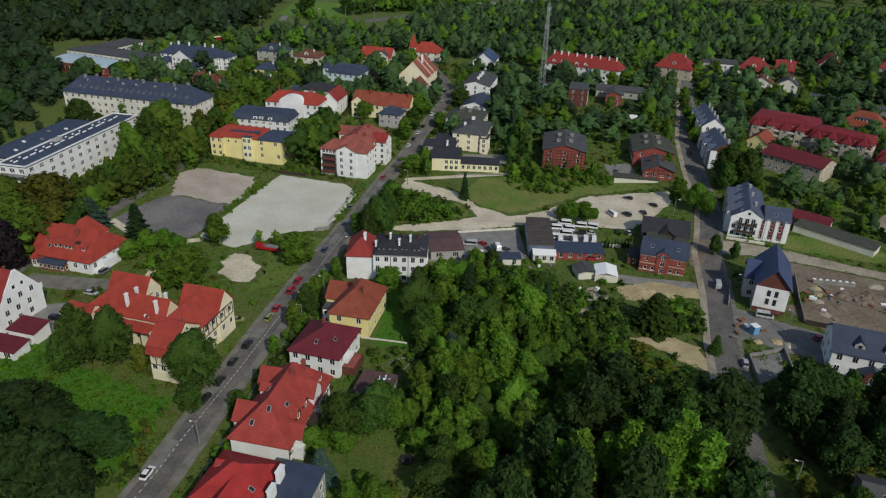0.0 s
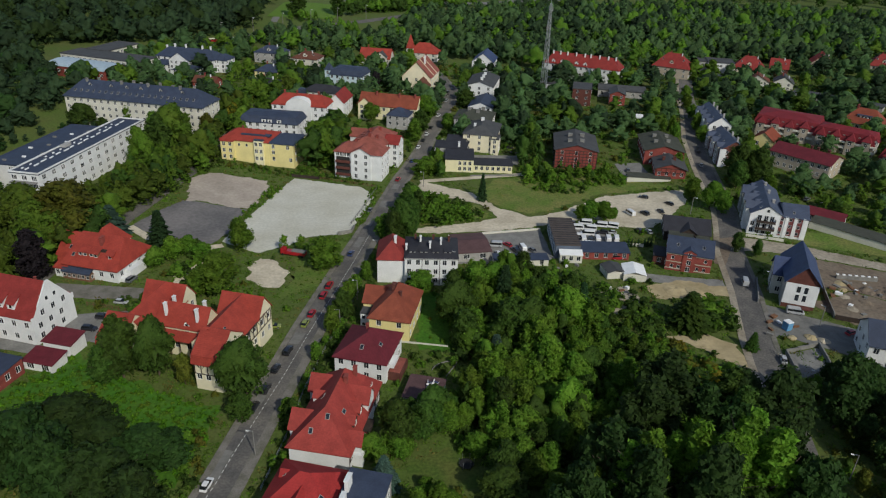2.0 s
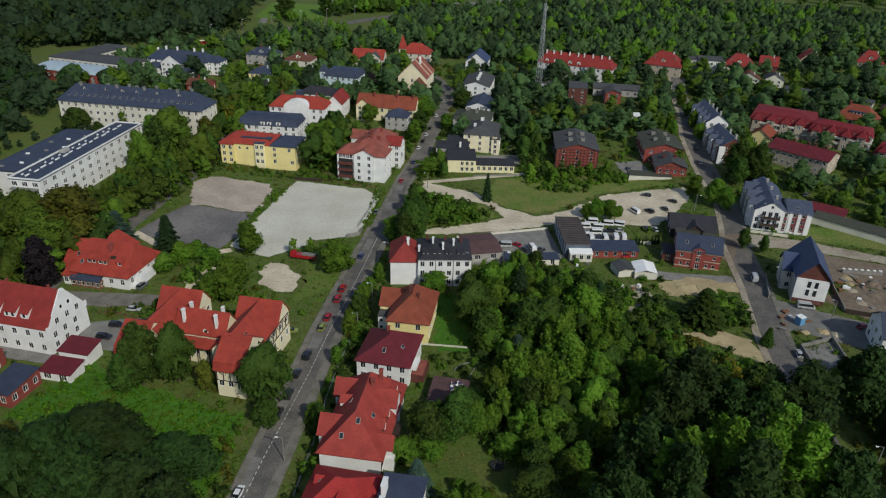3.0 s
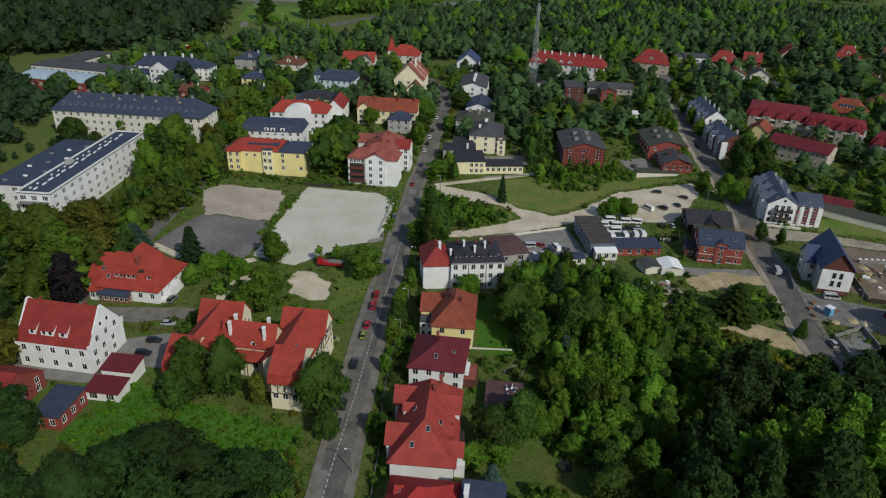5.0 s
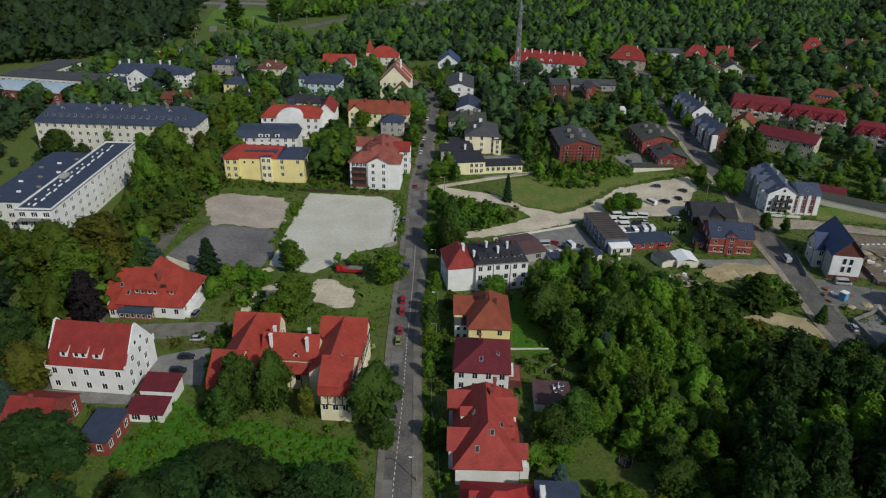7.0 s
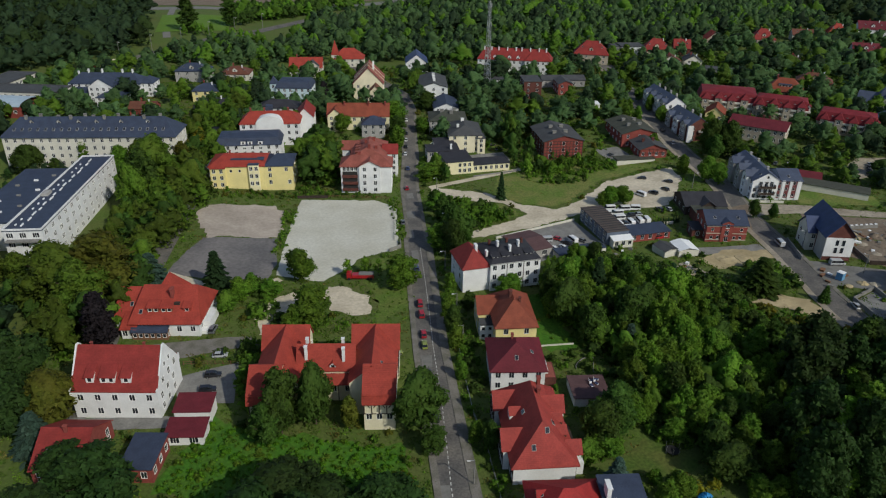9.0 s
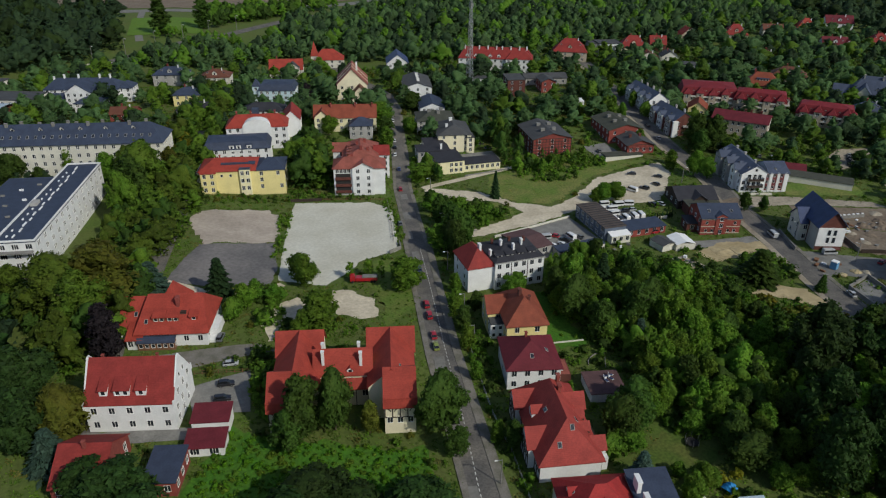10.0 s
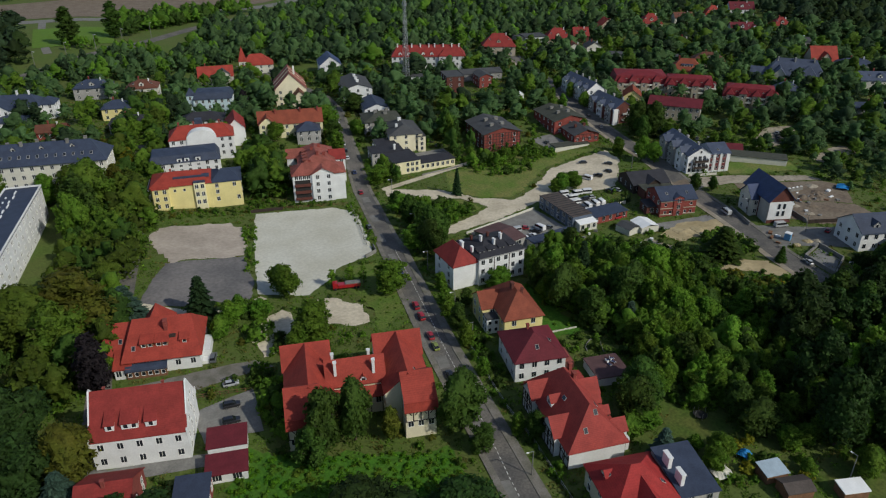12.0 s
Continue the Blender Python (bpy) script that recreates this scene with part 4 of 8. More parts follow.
for u in (11.9, 15.0, 18.0, 21.0, 24.0):
    h.bar("post", u - 0.1, 13.1, 0, u + 0.1, 13.3, 5.3, "timber")
for u, v, up in ((12.7, 16.9, 3.4), (22.4, 16.6, 3.4), (12.4, 21.6, 3.0), (21.8, 21.8, 3.0)):
    h.chimney(z, u, v, up, 0.7, 0.9, "white")
h.dormer(19.6, 15.3, 8.6, "f", 1.6, 1.1, 2.2, "white", "r_bright", 0.8)
h.skylight(z2, 32.4, 13.5, "r", 0.6)

h = House("house", "small brick house with a slate-grey roof", "house", (-131.2, 150.2), -17)
z = h.block(0, 0, 7.2, 10.6, 4.2, "shed", 0.8, "brick", "r_slate", 0.3, 1, 2, 3)
h = House("house", "brick house with a red tiled roof", "house", (-149.6, 154.6), -17)
z = h.block(0, 0, 11, 16.5, 4.6, "gable_x", 5.2, "brick", "r_red", 0.4, 2, 3, 3)
h.skylight(z, 3.0, 3.4, "f")
h.skylight(z, 8.0, 4.2, "f")
h.chimney(z, 5.6, 7.4, 1.6, 0.7, 0.7)

h = House("school", "long white block with a dark roof and white vents", "block", (-177.1, 268.8), -12)
z = h.block(0, 0, 13, 76, 14, "flat", 0.35, "white", "r_slate", 0.15, 4, 3, 13, kind="wide")
z2 = h.block(-22, 14, 22, 56, 10.8, "flat", 0.35, "white", "r_slate", 0.15, 3, 3, 9, kind="wide")
for j in range(15):
    h.bar("roof_vent", 4.6 + (j % 2) * 0.5, 3.4 + j * 4.7, 14.25, 5.0 + (j % 2) * 0.5, 5.6 + j * 4.7 + (j % 3) * 0.5, 14.7, "whitesheet", "white sheet-metal roof vent")
    if j % 4 != 2:
        h.bar("roof_vent", 2.4, 4.2 + j * 4.7, 14.25, 2.8, 5.2 + j * 4.7, 14.7, "whitesheet", "white sheet-metal roof vent")
for j in range(9):
    h.bar("roof_vent", -18 + (j * 5) % 15, 18 + j * 5.4, 11.05, -16.4 + (j * 5) % 15, 18.7 + j * 5.4, 11.7, "whitesheet" if j % 2 else "concrete")
for u0, v0, u1, v1 in ((-0.2, -0.2, 0.25, 76.2), (12.75, -0.2, 13.2, 76.2), (0.25, -0.2, 12.75, 0.25), (0.25, 75.75, 12.75, 76.2)):
    h.bar("parapet", u0, v0, 14.4, u1, v1, 14.95, "white", "white roof parapet")
h.bar("stair_head", 0.6, 31, 14.2, 3.0, 35, 15.4, "greywall", "grey roof stair head")
h.bar("entry_canopy", 1.0, -2.2, 10.6, 12.0, -0.02, 11.0, "concrete")
h = House("hospital_block", "long white four-storey block with a slate-blue hipped roof", "block", (-197.7, 368.7), -14)
z = h.block(0, 0, 77, 18, 14.4, "hip_x", 7.0, "offwhite", "r_slate", 0.7, 4, 20, 4, hipcut=0.35)
for j in range(20):
    h.skylight(z, 5 + j * 3.5, 3.0, "f", 1.15)
for j, u in enumerate((9, 15, 22, 29, 35, 38, 44, 50, 56, 62, 69)):
    h.chimney(z, u, 8.0 + (j % 3) * 1.6, 1.4, 1.2, 0.9, "concrete")
for u in (12, 24, 33, 41, 52, 64):
    h.dormer(u, 6.0, 18.6, "f", 1.8, 1.3, 2.4, "greywall", "r_slate", 1.0)

h = House("yellow_block", "yellow three-storey building with a red and slate roof", "block", (-109.4, 328.2), -12.3)
z = h.block(0, 0, 24, 17, 9.8, "hip_x", 3.4, "yellow", "r_bright", 0.5, 3, 0, 3, hipcut=0.35)
z2 = h.block(24.05, 0.2, 12.4, 16.6, 9.6, "hip_x", 3.0, "yellow", "r_slate", 0.4, 3, 0, 3, hipcut=0.3)
h.block(0.6, -1.4, 6.4, 1.6, 9.4, "shed", 0.5, "yellow", "r_bright", 0.3, 3, 2, 0)
h.bar("roof_strip", 9.0, 3.6, 11.2, 23.6, 6.4, 11.9, "r_slate", "slate-grey flat roof strip")
for u in (9.4, 13.2):
    h.window("f", u, 0, 7.6, "small")
for u, zz in ((26.4, 2.0), (26.4, 5.2), (26.4, 8.0), (33.6, 8.0), (34.8, 2.0)):
    h.window("f", u, 0.2, zz, "std")
h.block(-1.5, 2, 1.6, 11, 8.6, "flat", 0.2, "white", "r_grey", 0.1, 3, 0, 4)
h.block(17.2, -1.0, 4.6, 2.0, 10.4, "flat", 0.2, "paleyellow", "r_slate", 0.1, 3, 2, 0)
h.chimney(z, 8, 9, 1.0)
h.chimney(z2, 28, 9, 1.2, 0.6, 0.8, "white")

h = House("block", "building with a dark mansard roof and white central windows", "block", (-106, 354.9), -10)
z = h.block(0, 0, 30.5, 15, 8.6, "mansard", 4.0, "white", "r_slate", 0.4, 3, 8, 4)
for u in (13, 16.2, 21):
    h.dormer(u, -0.2, 8.2, "f", 2.2, 2.4, 3, "white", "r_slate", 0.4, True)

h = House("hotel", "white building with bright red roofs and curved white gables", "block", (-93.5, 377.5), -11)
z = h.block(0, 0, 30, 16, 10, "hip_x", 4.6, "white", "r_bright", 0.4, 3, 8, 4, hipcut=0.3)
bm = bmesh.new()
prof = [(8, 0)] + [(15 - 7 * math.cos(a * math.pi / 12), 9.8 + 4.2 * math.sin(a * math.pi / 12)) for a in range(13)] + [(22, 0)]
a = [bm.verts.new((p[0], -0.5, p[1])) for p in prof]
b = [bm.verts.new((p[0], 5.0, p[1])) for p in prof]
bm.faces.new(a)
bm.faces.new(b[::-1])
for j in range(len(a)):
    k = (j + 1) % len(a)
    bm.faces.new((a[k], a[j], b[j], b[k]))
part("curved_gable", bm, M["white"], h.root)
z2 = h.block(27, 14, 9, 18, 9, "gable_y", 5, "white", "r_red", 0.4, 3, 0, 4)
h.bar("turret", 12.5, 8, 14, 16, 11.5, 17, "r_slate", "slate turret", 0.2)
for u in (5, 12, 24):
    h.chimney(z, u, 8, 1.4, 0.7, 1.2)

h = House("apartment_house", "white four-storey apartment house with a faded red roof and brown loggias", "house", (-53.6, 312.0), -15)
z = h.block(0, 0, 22.5, 12, 12.6, "hip_x", 3.4, "white", "r_pink", 0.6, 4, 0, 3, hipcut=0.4)
z1 = h.block(8.2, -0.8, 9.5, 6, 12.8, "gable_y", 2.8, "white", "r_pink", 0.6, 4, 2, 0)
z2 = h.block(3.5, 12, 16, 24, 12.2, "hip_y", 4.2, "white", "r_pink", 0.6, 4, 0, 6, hipcut=0.3)
h.block(17.8, 20, 7, 9, 11.6, "gable_x", 3.4, "white", "r_red", 0.4, 4, 2, 2)
h.block(-1.5, 26, 8, 7, 11.6, "gable_x", 3.4, "white", "r_pink", 0.4, 4, 1, 1)
for k in range(3):
    h.bar("loggia", 0.6, -0.9, 1.2 + k * 3.1, 7.6, 0.2, 2.3 + k * 3.1, "brownbrick", "dark brown balcony parapet", 0.05)
    # flat dark panel on the wall in place of the loggia's inner shade
    h.bar("loggia_recess", 0.8, -0.06, 2.3 + k * 3.1, 7.4, 0.1, 4.0 + k * 3.1, "recessshade")
for u in (1.6, 3.3, 5.0, 6.7):
    h.window("f", u, 0, 11.4, "std")
for u, v in ((8, 8), (12, 16), (10, 24), (13.5, 28), (15, 18)):
    h.chimney(z2 if v > 12 else z, u, v, 1.4, 1.2, 1.0)
for v in (15, 19, 23, 27):
    h.dormer(5.4, v, 12.9, "l", 2.0, 1.3, 2.4, "brownbrick", "r_pink", 0.6, True)

h = House("villa", "house with a red tiled roof and a pale yellow gabled wing", "house", (-48.2, 386.2), -15)
z = h.block(0, 3, 33, 12, 7.6, "gable_x", 5.8, "paleyellow", "r_orange", 0.5, 2, 8, 3)
z2 = h.block(0.5, 0, 8, 9, 8.6, "gable_y", 4.0, "paleyellow", "r_orange", 0.6, 3, 2, 2)
z3 = h.block(19, -7, 12, 10, 6, "hip", 3.5, "greywall", "r_slate", 0.4, 2, 3, 3)
for u in (9, 22, 31):
    h.chimney(z, u, 8, 1.6, 0.7, 1.4)
h = House("church_hall", "tall cream gabled building with a striped brown roof", "house", (-24.0, 437.5), -14)
z = h.block(0, 0, 18, 24, 10.5, "gable_y", 9.5, "cream", "r_pink", 0.5, 3, 3, 4)
for k in (0.33, 0.66):
    bm = bmesh.new()
    for s in (-1, 1):
        e = [(9 + s * 9.5, -0.6 + 24 * k, 10.66), (9 + s * 9.5, 0.4 + 24 * k, 10.66), (9, 0.4 + 24 * k, 20.2), (9, -0.6 + 24 * k, 20.2)]
        prism(bm, e if s > 0 else e[::-1], 0.1)
    part("roof_band", bm, M["cream"], h.root)
h.block(9, -9, 9, 9, 6.5, "gable_y", 5.0, "cream", "r_brown", 0.5, 2, 2, 2)
h.bar("chimney", 11.5, 9, 17, 12.5, 10.2, 22.0, "white")
h = House("villa", "light blue villa with a dark slate roof", "house", (-69.5, 444.5), -17)
z = h.block(0, 0, 21, 16, 9.2, "mansard", 4.0, "lightblue", "r_slate", 0.4, 3, 6, 4)
h.block(-3.5, 1, 4, 5, 11.5, "hip", 4, "lightblue", "r_slate", 0.3, 3, 1, 1)
for u in (6, 12, 17):
    h.chimney(z, u, 8, 1.6, 0.6, 1.0, "white")
h = House("house", "house with a dark roof before a light blue villa", "house", (-82, 414), -15)
h.block(0, 0, 22, 12, 6, "hip", 3.4, "white", "r_black", 0.5, 2, 5, 3)
h = House("villa", "pale pink house with a red side roof", "house", (-55, 506), -12)
z = h.block(0, 0, 22, 13, 7, "gable_x", 6, "offwhite", "r_bright", 0.4, 2, 5, 3)
h.block(11, -2, 9, 9, 8.5, "gable_y", 3.4, "offwhite", "r_grey", 0.3, 2, 3, 2)
h.chimney(z, 5, 7, 2.0)
h = House("villa", "house with a bright orange-red roof and a pointed turret", "house", (-21, 533), -14)
z = h.block(0, 0, 22, 14, 6, "hip", 6.5, "offwhite", "r_bright", 0.4, 2, 4, 3)
h.block(-1, 0, 5, 5, 9, "hip", 10, "offwhite", "r_bright", 0.3, 2, 1, 1)
h = House("house", "house with a dark blue roof and white gable", "house", (24, 497), -14)
z = h.block(0, 0, 15, 20, 8, "gable_y", 6, "white", "r_blue", 0.4, 2, 3, 4)
h = House("house", "grey house with a flat-pitched roof and white gable wall", "house", (14.6, 427), -14)
z = h.block(0, 0, 17, 30, 8.4, "gable_y", 2.8, "white", "r_grey", 0.4, 3, 3, 6)
for v in (6, 13, 20):
    h.chimney(z, 9, v, 1.4, 1.6, 1.0, "white")
h = House("house", "house with a blue-grey roof and rounded white gable", "house", (14.0, 394), -14)
z = h.block(0, 0, 14, 22, 5.6, "gable_y", 2.8, "white", "r_slate", 0.3, 2, 3, 4)
h = House("house", "brown-roofed old tenement with plain walls", "house", (4.8, 371.5), -14)
z = h.block(0, 0, 20, 18, 7.6, "hip", 3.4, "greywall", "r_olive", 0.5, 3, 5, 4)
for u, v in ((7, 8), (12, 6), (14, 12)):
    h.chimney(z, u, v, 1.4, 1.8, 1.0, "concrete")
h = House("house", "cream three-storey house with a grey felt roof", "house", (8.3, 347.5), -13)
z = h.block(0, 0, 17, 22, 9.2, "hip_y", 3.6, "cream", "r_grey", 0.5, 3, 3, 4, hipcut=0.35)
h.block(14.5, -1.2, 4, 8, 7.6, "flat", 0.2, "cream", "r_grey", 0.2, 3, 1, 2)
h.chimney(z, 5, 7, 1.4, 1.2, 0.9, "white")
h.chimney(z, 8, 14, 1.4, 1.6, 0.9, "white")
h = House("house", "house with a flat black roof beside the street", "house", (-6.5, 336), -8)
z = h.block(0, 0, 16, 9, 6.6, "shed", 0.7, "greywall", "r_black", 0.3, 2, 4, 2)
h.chimney(z, 12, 2, 2.4, 0.9, 0.9, "white")
h.block(5, 9.5, 10, 8, 7.2, "shed", 0.7, "cream", "r_black", 0.3, 2, 3, 2)
h = House("depot", "low pale yellow building with a dark flat roof", "depot", (-1.8, 320.6), -3.5)
z = h.block(0, 0, 13.6, 15, 6.4, "shed", 0.6, "paleyellow", "r_black", 0.3, 2, 0, 3)
for u in (7, 9.4, 11.8):
    for zz in (1.8, 4.6):
        h.window("f", u, 0, zz, "std")
h.block(13.7, 0.6, 18.6, 8.6, 3.9, "shed", 0.5, "paleyellow", "r_black", 0.3, 1, 7, 0)

# -- brick houses behind the meadow
h = House("brick_house", "red half-timbered brick house with a flat-pitched grey roof", "house", (52.5, 328), -9)
z = h.block(0, 0, 20.5, 26, 9.6, "gable_y", 3.0, "brick", "r_grey", 0.7, 3, 3, 5)
h.beams("f", 0.1, 20.4, -0.07, 0.4, 9.4, 12, 6, False)
h.beams("l", 0.1, 25.9, -0.07, 0.4, 9.4, 12, 6, False)
for u, v in ((7, 7), (13, 7.5), (7.5, 16), (13.5, 17)):
    h.chimney(z, u, v, 1.2, 2.0, 1.4, "concrete")
h = House("brick_house", "red brick house with a mossy grey roof", "house", (97.0, 328), -9)
z = h.block(0, 0, 19, 25, 7.6, "gable_y", 2.8, "brick", "r_olive", 0.7, 2, 3, 5)
for u, v in ((6, 8), (12, 8), (6.5, 17), (12.5, 17)):
    h.chimney(z, u, v, 1.2, 1.8, 1.2, "concrete")
h = House("brick_house", "brick house with a dark roof and half-timbered gable", "house", (97.6, 311), -12)
z = h.block(0, 0, 14, 15, 5.4, "gable_y", 2.8, "brick", "r_grey", 0.8, 1, 4, 3)
h.beams("f", 0.4, 13.6, -0.07, 3.6, 5.6, 6, 1, False)
for u in (4, 9):
    h.chimney(z, u, 8, 1.4, 1.2, 1.2, "brownbrick")
h = House("shed", "low white flat-roofed garage by the meadow", "garage", (84, 309), -8)
h.block(0, 0, 20, 6, 2.6, "flat", 0.2, "offwhite", "r_olive", 0.2, 1, 0, 0)
h = House("shed", "white box-shaped shed among gardens", "shed", (102, 380), -12)
h.block(0, 0, 9, 6, 3.4, "shed", 0.3, "white", "whitesheet", 0.1, 1, 0, 0)
h = House("brick_house", "small red brick house behind trees", "house", (100, 412), -12)
h.block(0, 0, 9, 14, 7, "gable_y", 2, "brick", "r_grey", 0.5, 2, 2, 3)
h = House("depot", "long dark-roofed building behind trees", "depot", (98, 432), -14)
h.block(0, 0, 28, 12, 5, "gable_x", 2.2, "greywall", "r_grey", 0.5, 1, 6, 2)
h = House("house", "dark brick tenement half hidden by trees", "house", (78, 415), -14)
h.block(0, 0, 11, 16, 10.5, "flat", 0.3, "brownbrick", "r_grey", 0.3, 3, 2, 3)

# -- blue-roofed new houses
def row_house(at, ang, w, d, lab, eave, rise, units, front):
    """Terraced houses under one ridge, each with a cross gable and a bay to the street."""
    h = House("row_house", lab, "house", at, ang)
    z = h.block(0, 0, w, d, eave, "gable_y", rise, front, "r_newslate", 0.35, 3, 2, 0)
    step = d / units
    for k in range(units):
        v = step * (k + 0.5)
        h.block(-0.9, v - 2.2, w * 0.55, 4.4, eave + 0.9, "gable_x", 1.7, "white" if k % 2 else "greywall", "r_newslate", 0.25, 3, 0, 0)
        for zz in (1.7, 4.6, 7.6):
            h.window("l", -0.9, v - 0.9, zz, "std")
            h.window("l", -0.9, v + 0.9, zz, "std")
            h.window("l", 0, v + step * 0.38, zz, "std")
        h.bar("chimney", w * 0.62, v - 0.6, eave + rise * 0.6, w * 0.62 + 0.8, v + 0.6, eave + rise + 0.8, "greywall")
        h.skylight(z, w * 0.25, v + step * 0.42, "l")
    for zz in (2.0, 5.2):
        h.bar("balcony", w * 0.45, -1.2, zz, w * 0.9, -0.02, zz + 0.9, "greywall", "grey balcony parapet", 0.04)
    return h, z


row_house((136.4, 350.6), -9, 11.4, 31, "white terraced houses with a slate-blue roof and cross gables", 8.6, 4.4, 4, "white")
h, z = row_house((131.6, 321.4), -7, 13, 26, "terraced houses with slate-blue roofs and brown end wall", 8.4, 4.6, 3, "brownbrick")
h.bar("white_bay", -0.3, -1.0, -1.0, 2.6, 0.0, 8.8, "white", "white rendered corner bay")

h = House("apartment_house", "white apartment house with slate-blue roof, balconies and brown stripes", "house", (116.0, 250.4), -19)
z = h.block(0, 0, 12.4, 30, 8.8, "gable_y", 3.9, "white", "r_newslate", 0.4, 3, 0, 8)
z2 = h.block(12.4, 0.5, 9.0, 15, 8.9, "gable_x", 3.1, "white", "r_newslate", 0.35, 3, 0, 4)
for v, w in ((4.0, 5.0), (12.5, 5.0), (21.0, 6.5)):
    h.block(-1.5, v, 8.0, w, 9.4, "gable_x", 2.3, "greywall" if v > 8 else "white", "r_newslate", 0.3, 3, 0, 1)
for k in range(3):
    u = 11.2 + k * 3.2
    f = -0.02 if k == 0 else 0.48
    h.bar("brown_stripe", u, f - 0.1, 1.0, u + (1.15 if k == 0 else 1.7), f, 8.7, "stripebrown", "dark red-brown cladding stripe")
    for zz in (2.3, 5.1, 7.8):
        h.window("f", u + 0.62, f - 0.1, zz, "small")
    h.bar("pilaster", u + 1.8, 0.22, 0, u + 2.9, 0.48, 9.0, "white", "white rendered pier", 0.03)
for zz in (2.7, 5.7):
    h.bar("balcony", 2.6, -1.7, zz, 9.6, -0.02, zz + 0.2, "concrete")
    h.bar("balcony_rail", 2.6, -1.76, zz + 0.2, 9.6, -1.64, zz + 1.15, "timber", "dark balcony railing")
    for u in (2.6, 6.1, 9.5):
        h.bar("balcony_screen", u, -1.6, zz + 0.2, u + 0.12, -0.02, zz + 1.6, "greywall")
for u, zz, kind in ((1.4, 1.8, "std"), (1.4, 4.6, "std"), (3.6, 4.2, "tall"), (6.0, 4.2, "tall"), (8.2, 4.2, "tall"), (3.6, 7.2, "tall"), (6.0, 7.2, "tall"), (8.2, 7.2, "tall"), (6.2, 10.4, "small"), (3.6, 1.6, "std"), (6.0, 1.6, "std"), (8.4, 1.6, "std")):
    h.window("f", u, 0, zz, kind)
for v in (9.2, 18.4, 28.0):
    h.dormer(2.2, v, 9.6, "l", 2.0, 1.2, 3, "greywall", "r_newslate", 0.7)
for u, v in ((8.6, 8), (7.6, 17), (7, 25)):
    h.chimney(z, u, v, 1.1, 0.9, 1.2, "greywall")
h.skylight(z, 3.4, 2.2, "l")
h.skylight(z2, 16, 3.0, "f")
h.bar("garden_wall", -0.4, -3.6, -0.4, 13.6, -3.3, 1.1, "offwhite", "pale low terrace wall")

h = House("house", "white new house with a steep dark blue roof", "house", (103.8, 195.2), -22)
z = h.block(0, 0, 9.8, 20, 9.4, "gable_y", 6.4, "brownbrick", "r_blue", 0.8, 3, 0, 3)
h.bar("white_front", -0.06, -0.16, 1.7, 9.86, -0.02, 9.2, "white", "white rendered front wall")
h.block(-3.0, 8, 4.0, 9.5, 7.4, "gable_x", 4.8, "offwhite", "r_blue", 0.6, 2, 1, 2)
for u in (4.0, 6.2):
    for zz in (4.2, 7.2):
        h.window("f", u, -0.17, zz, "slim")
# side turned from the sun; its shade is painted as grey render
h.bar("side_wall", -0.2, 0.1, -1, -0.01, 7, 9.2, "greywall", "pale grey side wall")
h.bar("garden_wall", -7, 0.0, -0.5, -6.6, 16, 1.2, "concrete", "low concrete garden wall")
h.bar("entry_roof", 3, -2.4, 1.2, 8.6, -0.2, 1.5, "brownbrick", "brick-coloured entrance canopy")

h = House("house", "white two-storey house with a dark grey tiled roof", "house", (112.2, 161.8), -20)
z = h.block(0, 0, 24, 14, 7.2, "gable_x", 5.0, "white", "r_slate", 0.5, 2, 6, 3)
for u in (6.5, 14):
    h.dormer(u, 1.6, 8.4, "f", 2.6, 1.4, 3.6, "greywall", "r_slate", 1.2)
h.block(7.6, -3.0, 6, 3.2, 3.2, "gable_y", 2.0, "brownbrick", "r_slate", 0.5, 1, 1, 0)
h = House("house", "house with a plain grey roof among dark trees", "house", (93, 108), -20)
z = h.block(0, 0, 16, 11, 5.0, "gable_x", 3.0, "greywall", "r_grey", 0.5, 1, 3, 2)
h.skylight(z, 4, 3, "f")

# -- yard with vans
h = House("brick_house", "red brick house with a slate roof and small central gable", "house", (74.4, 223.6), -19)
z = h.block(0, 0, 15.6, 14, 7.4, "gable_x", 3.6, "brick", "r_slate", 0.5, 2, 0, 3)
for u, zz in ((2.2, 2.0), (4.6, 2.0), (11.0, 2.0), (13.4, 2.0), (2.2, 5.4), (13.4, 5.4)):
    h.window("f", u, 0, zz, "small")
h.block(5.6, -0.3, 4.4, 4, 8.2, "gable_y", 1.2, "brick", "r_slate", 0.2, 3, 1, 0)
for zz in (0.9, 3.6, 6.6):
    h.bar("brick_band", -0.05, -0.1, zz, 15.65, 0.0, zz + 0.35, "tanwall", "pale brick band")
h.skylight(z, 3.4, 3.2, "f")
h.skylight(z, 12.4, 3.2, "f")
h.block(-4.4, 3, 4.4, 7, 3.8, "shed", 0.5, "brownbrick", "r_black", 0.3, 1, 1, 1)
h = House("wooden_house", "old dark wooden house with a black gabled roof", "house", (81.6, 247.5), -15)
z = h.block(0, 0, 17, 15, 4.2, "gable_x", 3.6, "timber", "r_black", 0.7, 1, 4, 3)
h.block(6, -1.5, 6, 6, 4.6, "gable_y", 2.4, "timber", "r_black", 0.5, 1, 2, 0)
h = House("shed", "flat olive-felted outbuildings behind a brick house", "shed", (80.8, 239.6), -17)
h.block(0, 0, 9, 7, 4.4, "flat", 0.15, "brownbrick", "r_olive", 0.2, 1, 0, 0)
h.block(10.2, 1, 5, 6, 3.8, "flat", 0.15, "brownbrick", "r_olive", 0.2, 1, 0, 0)
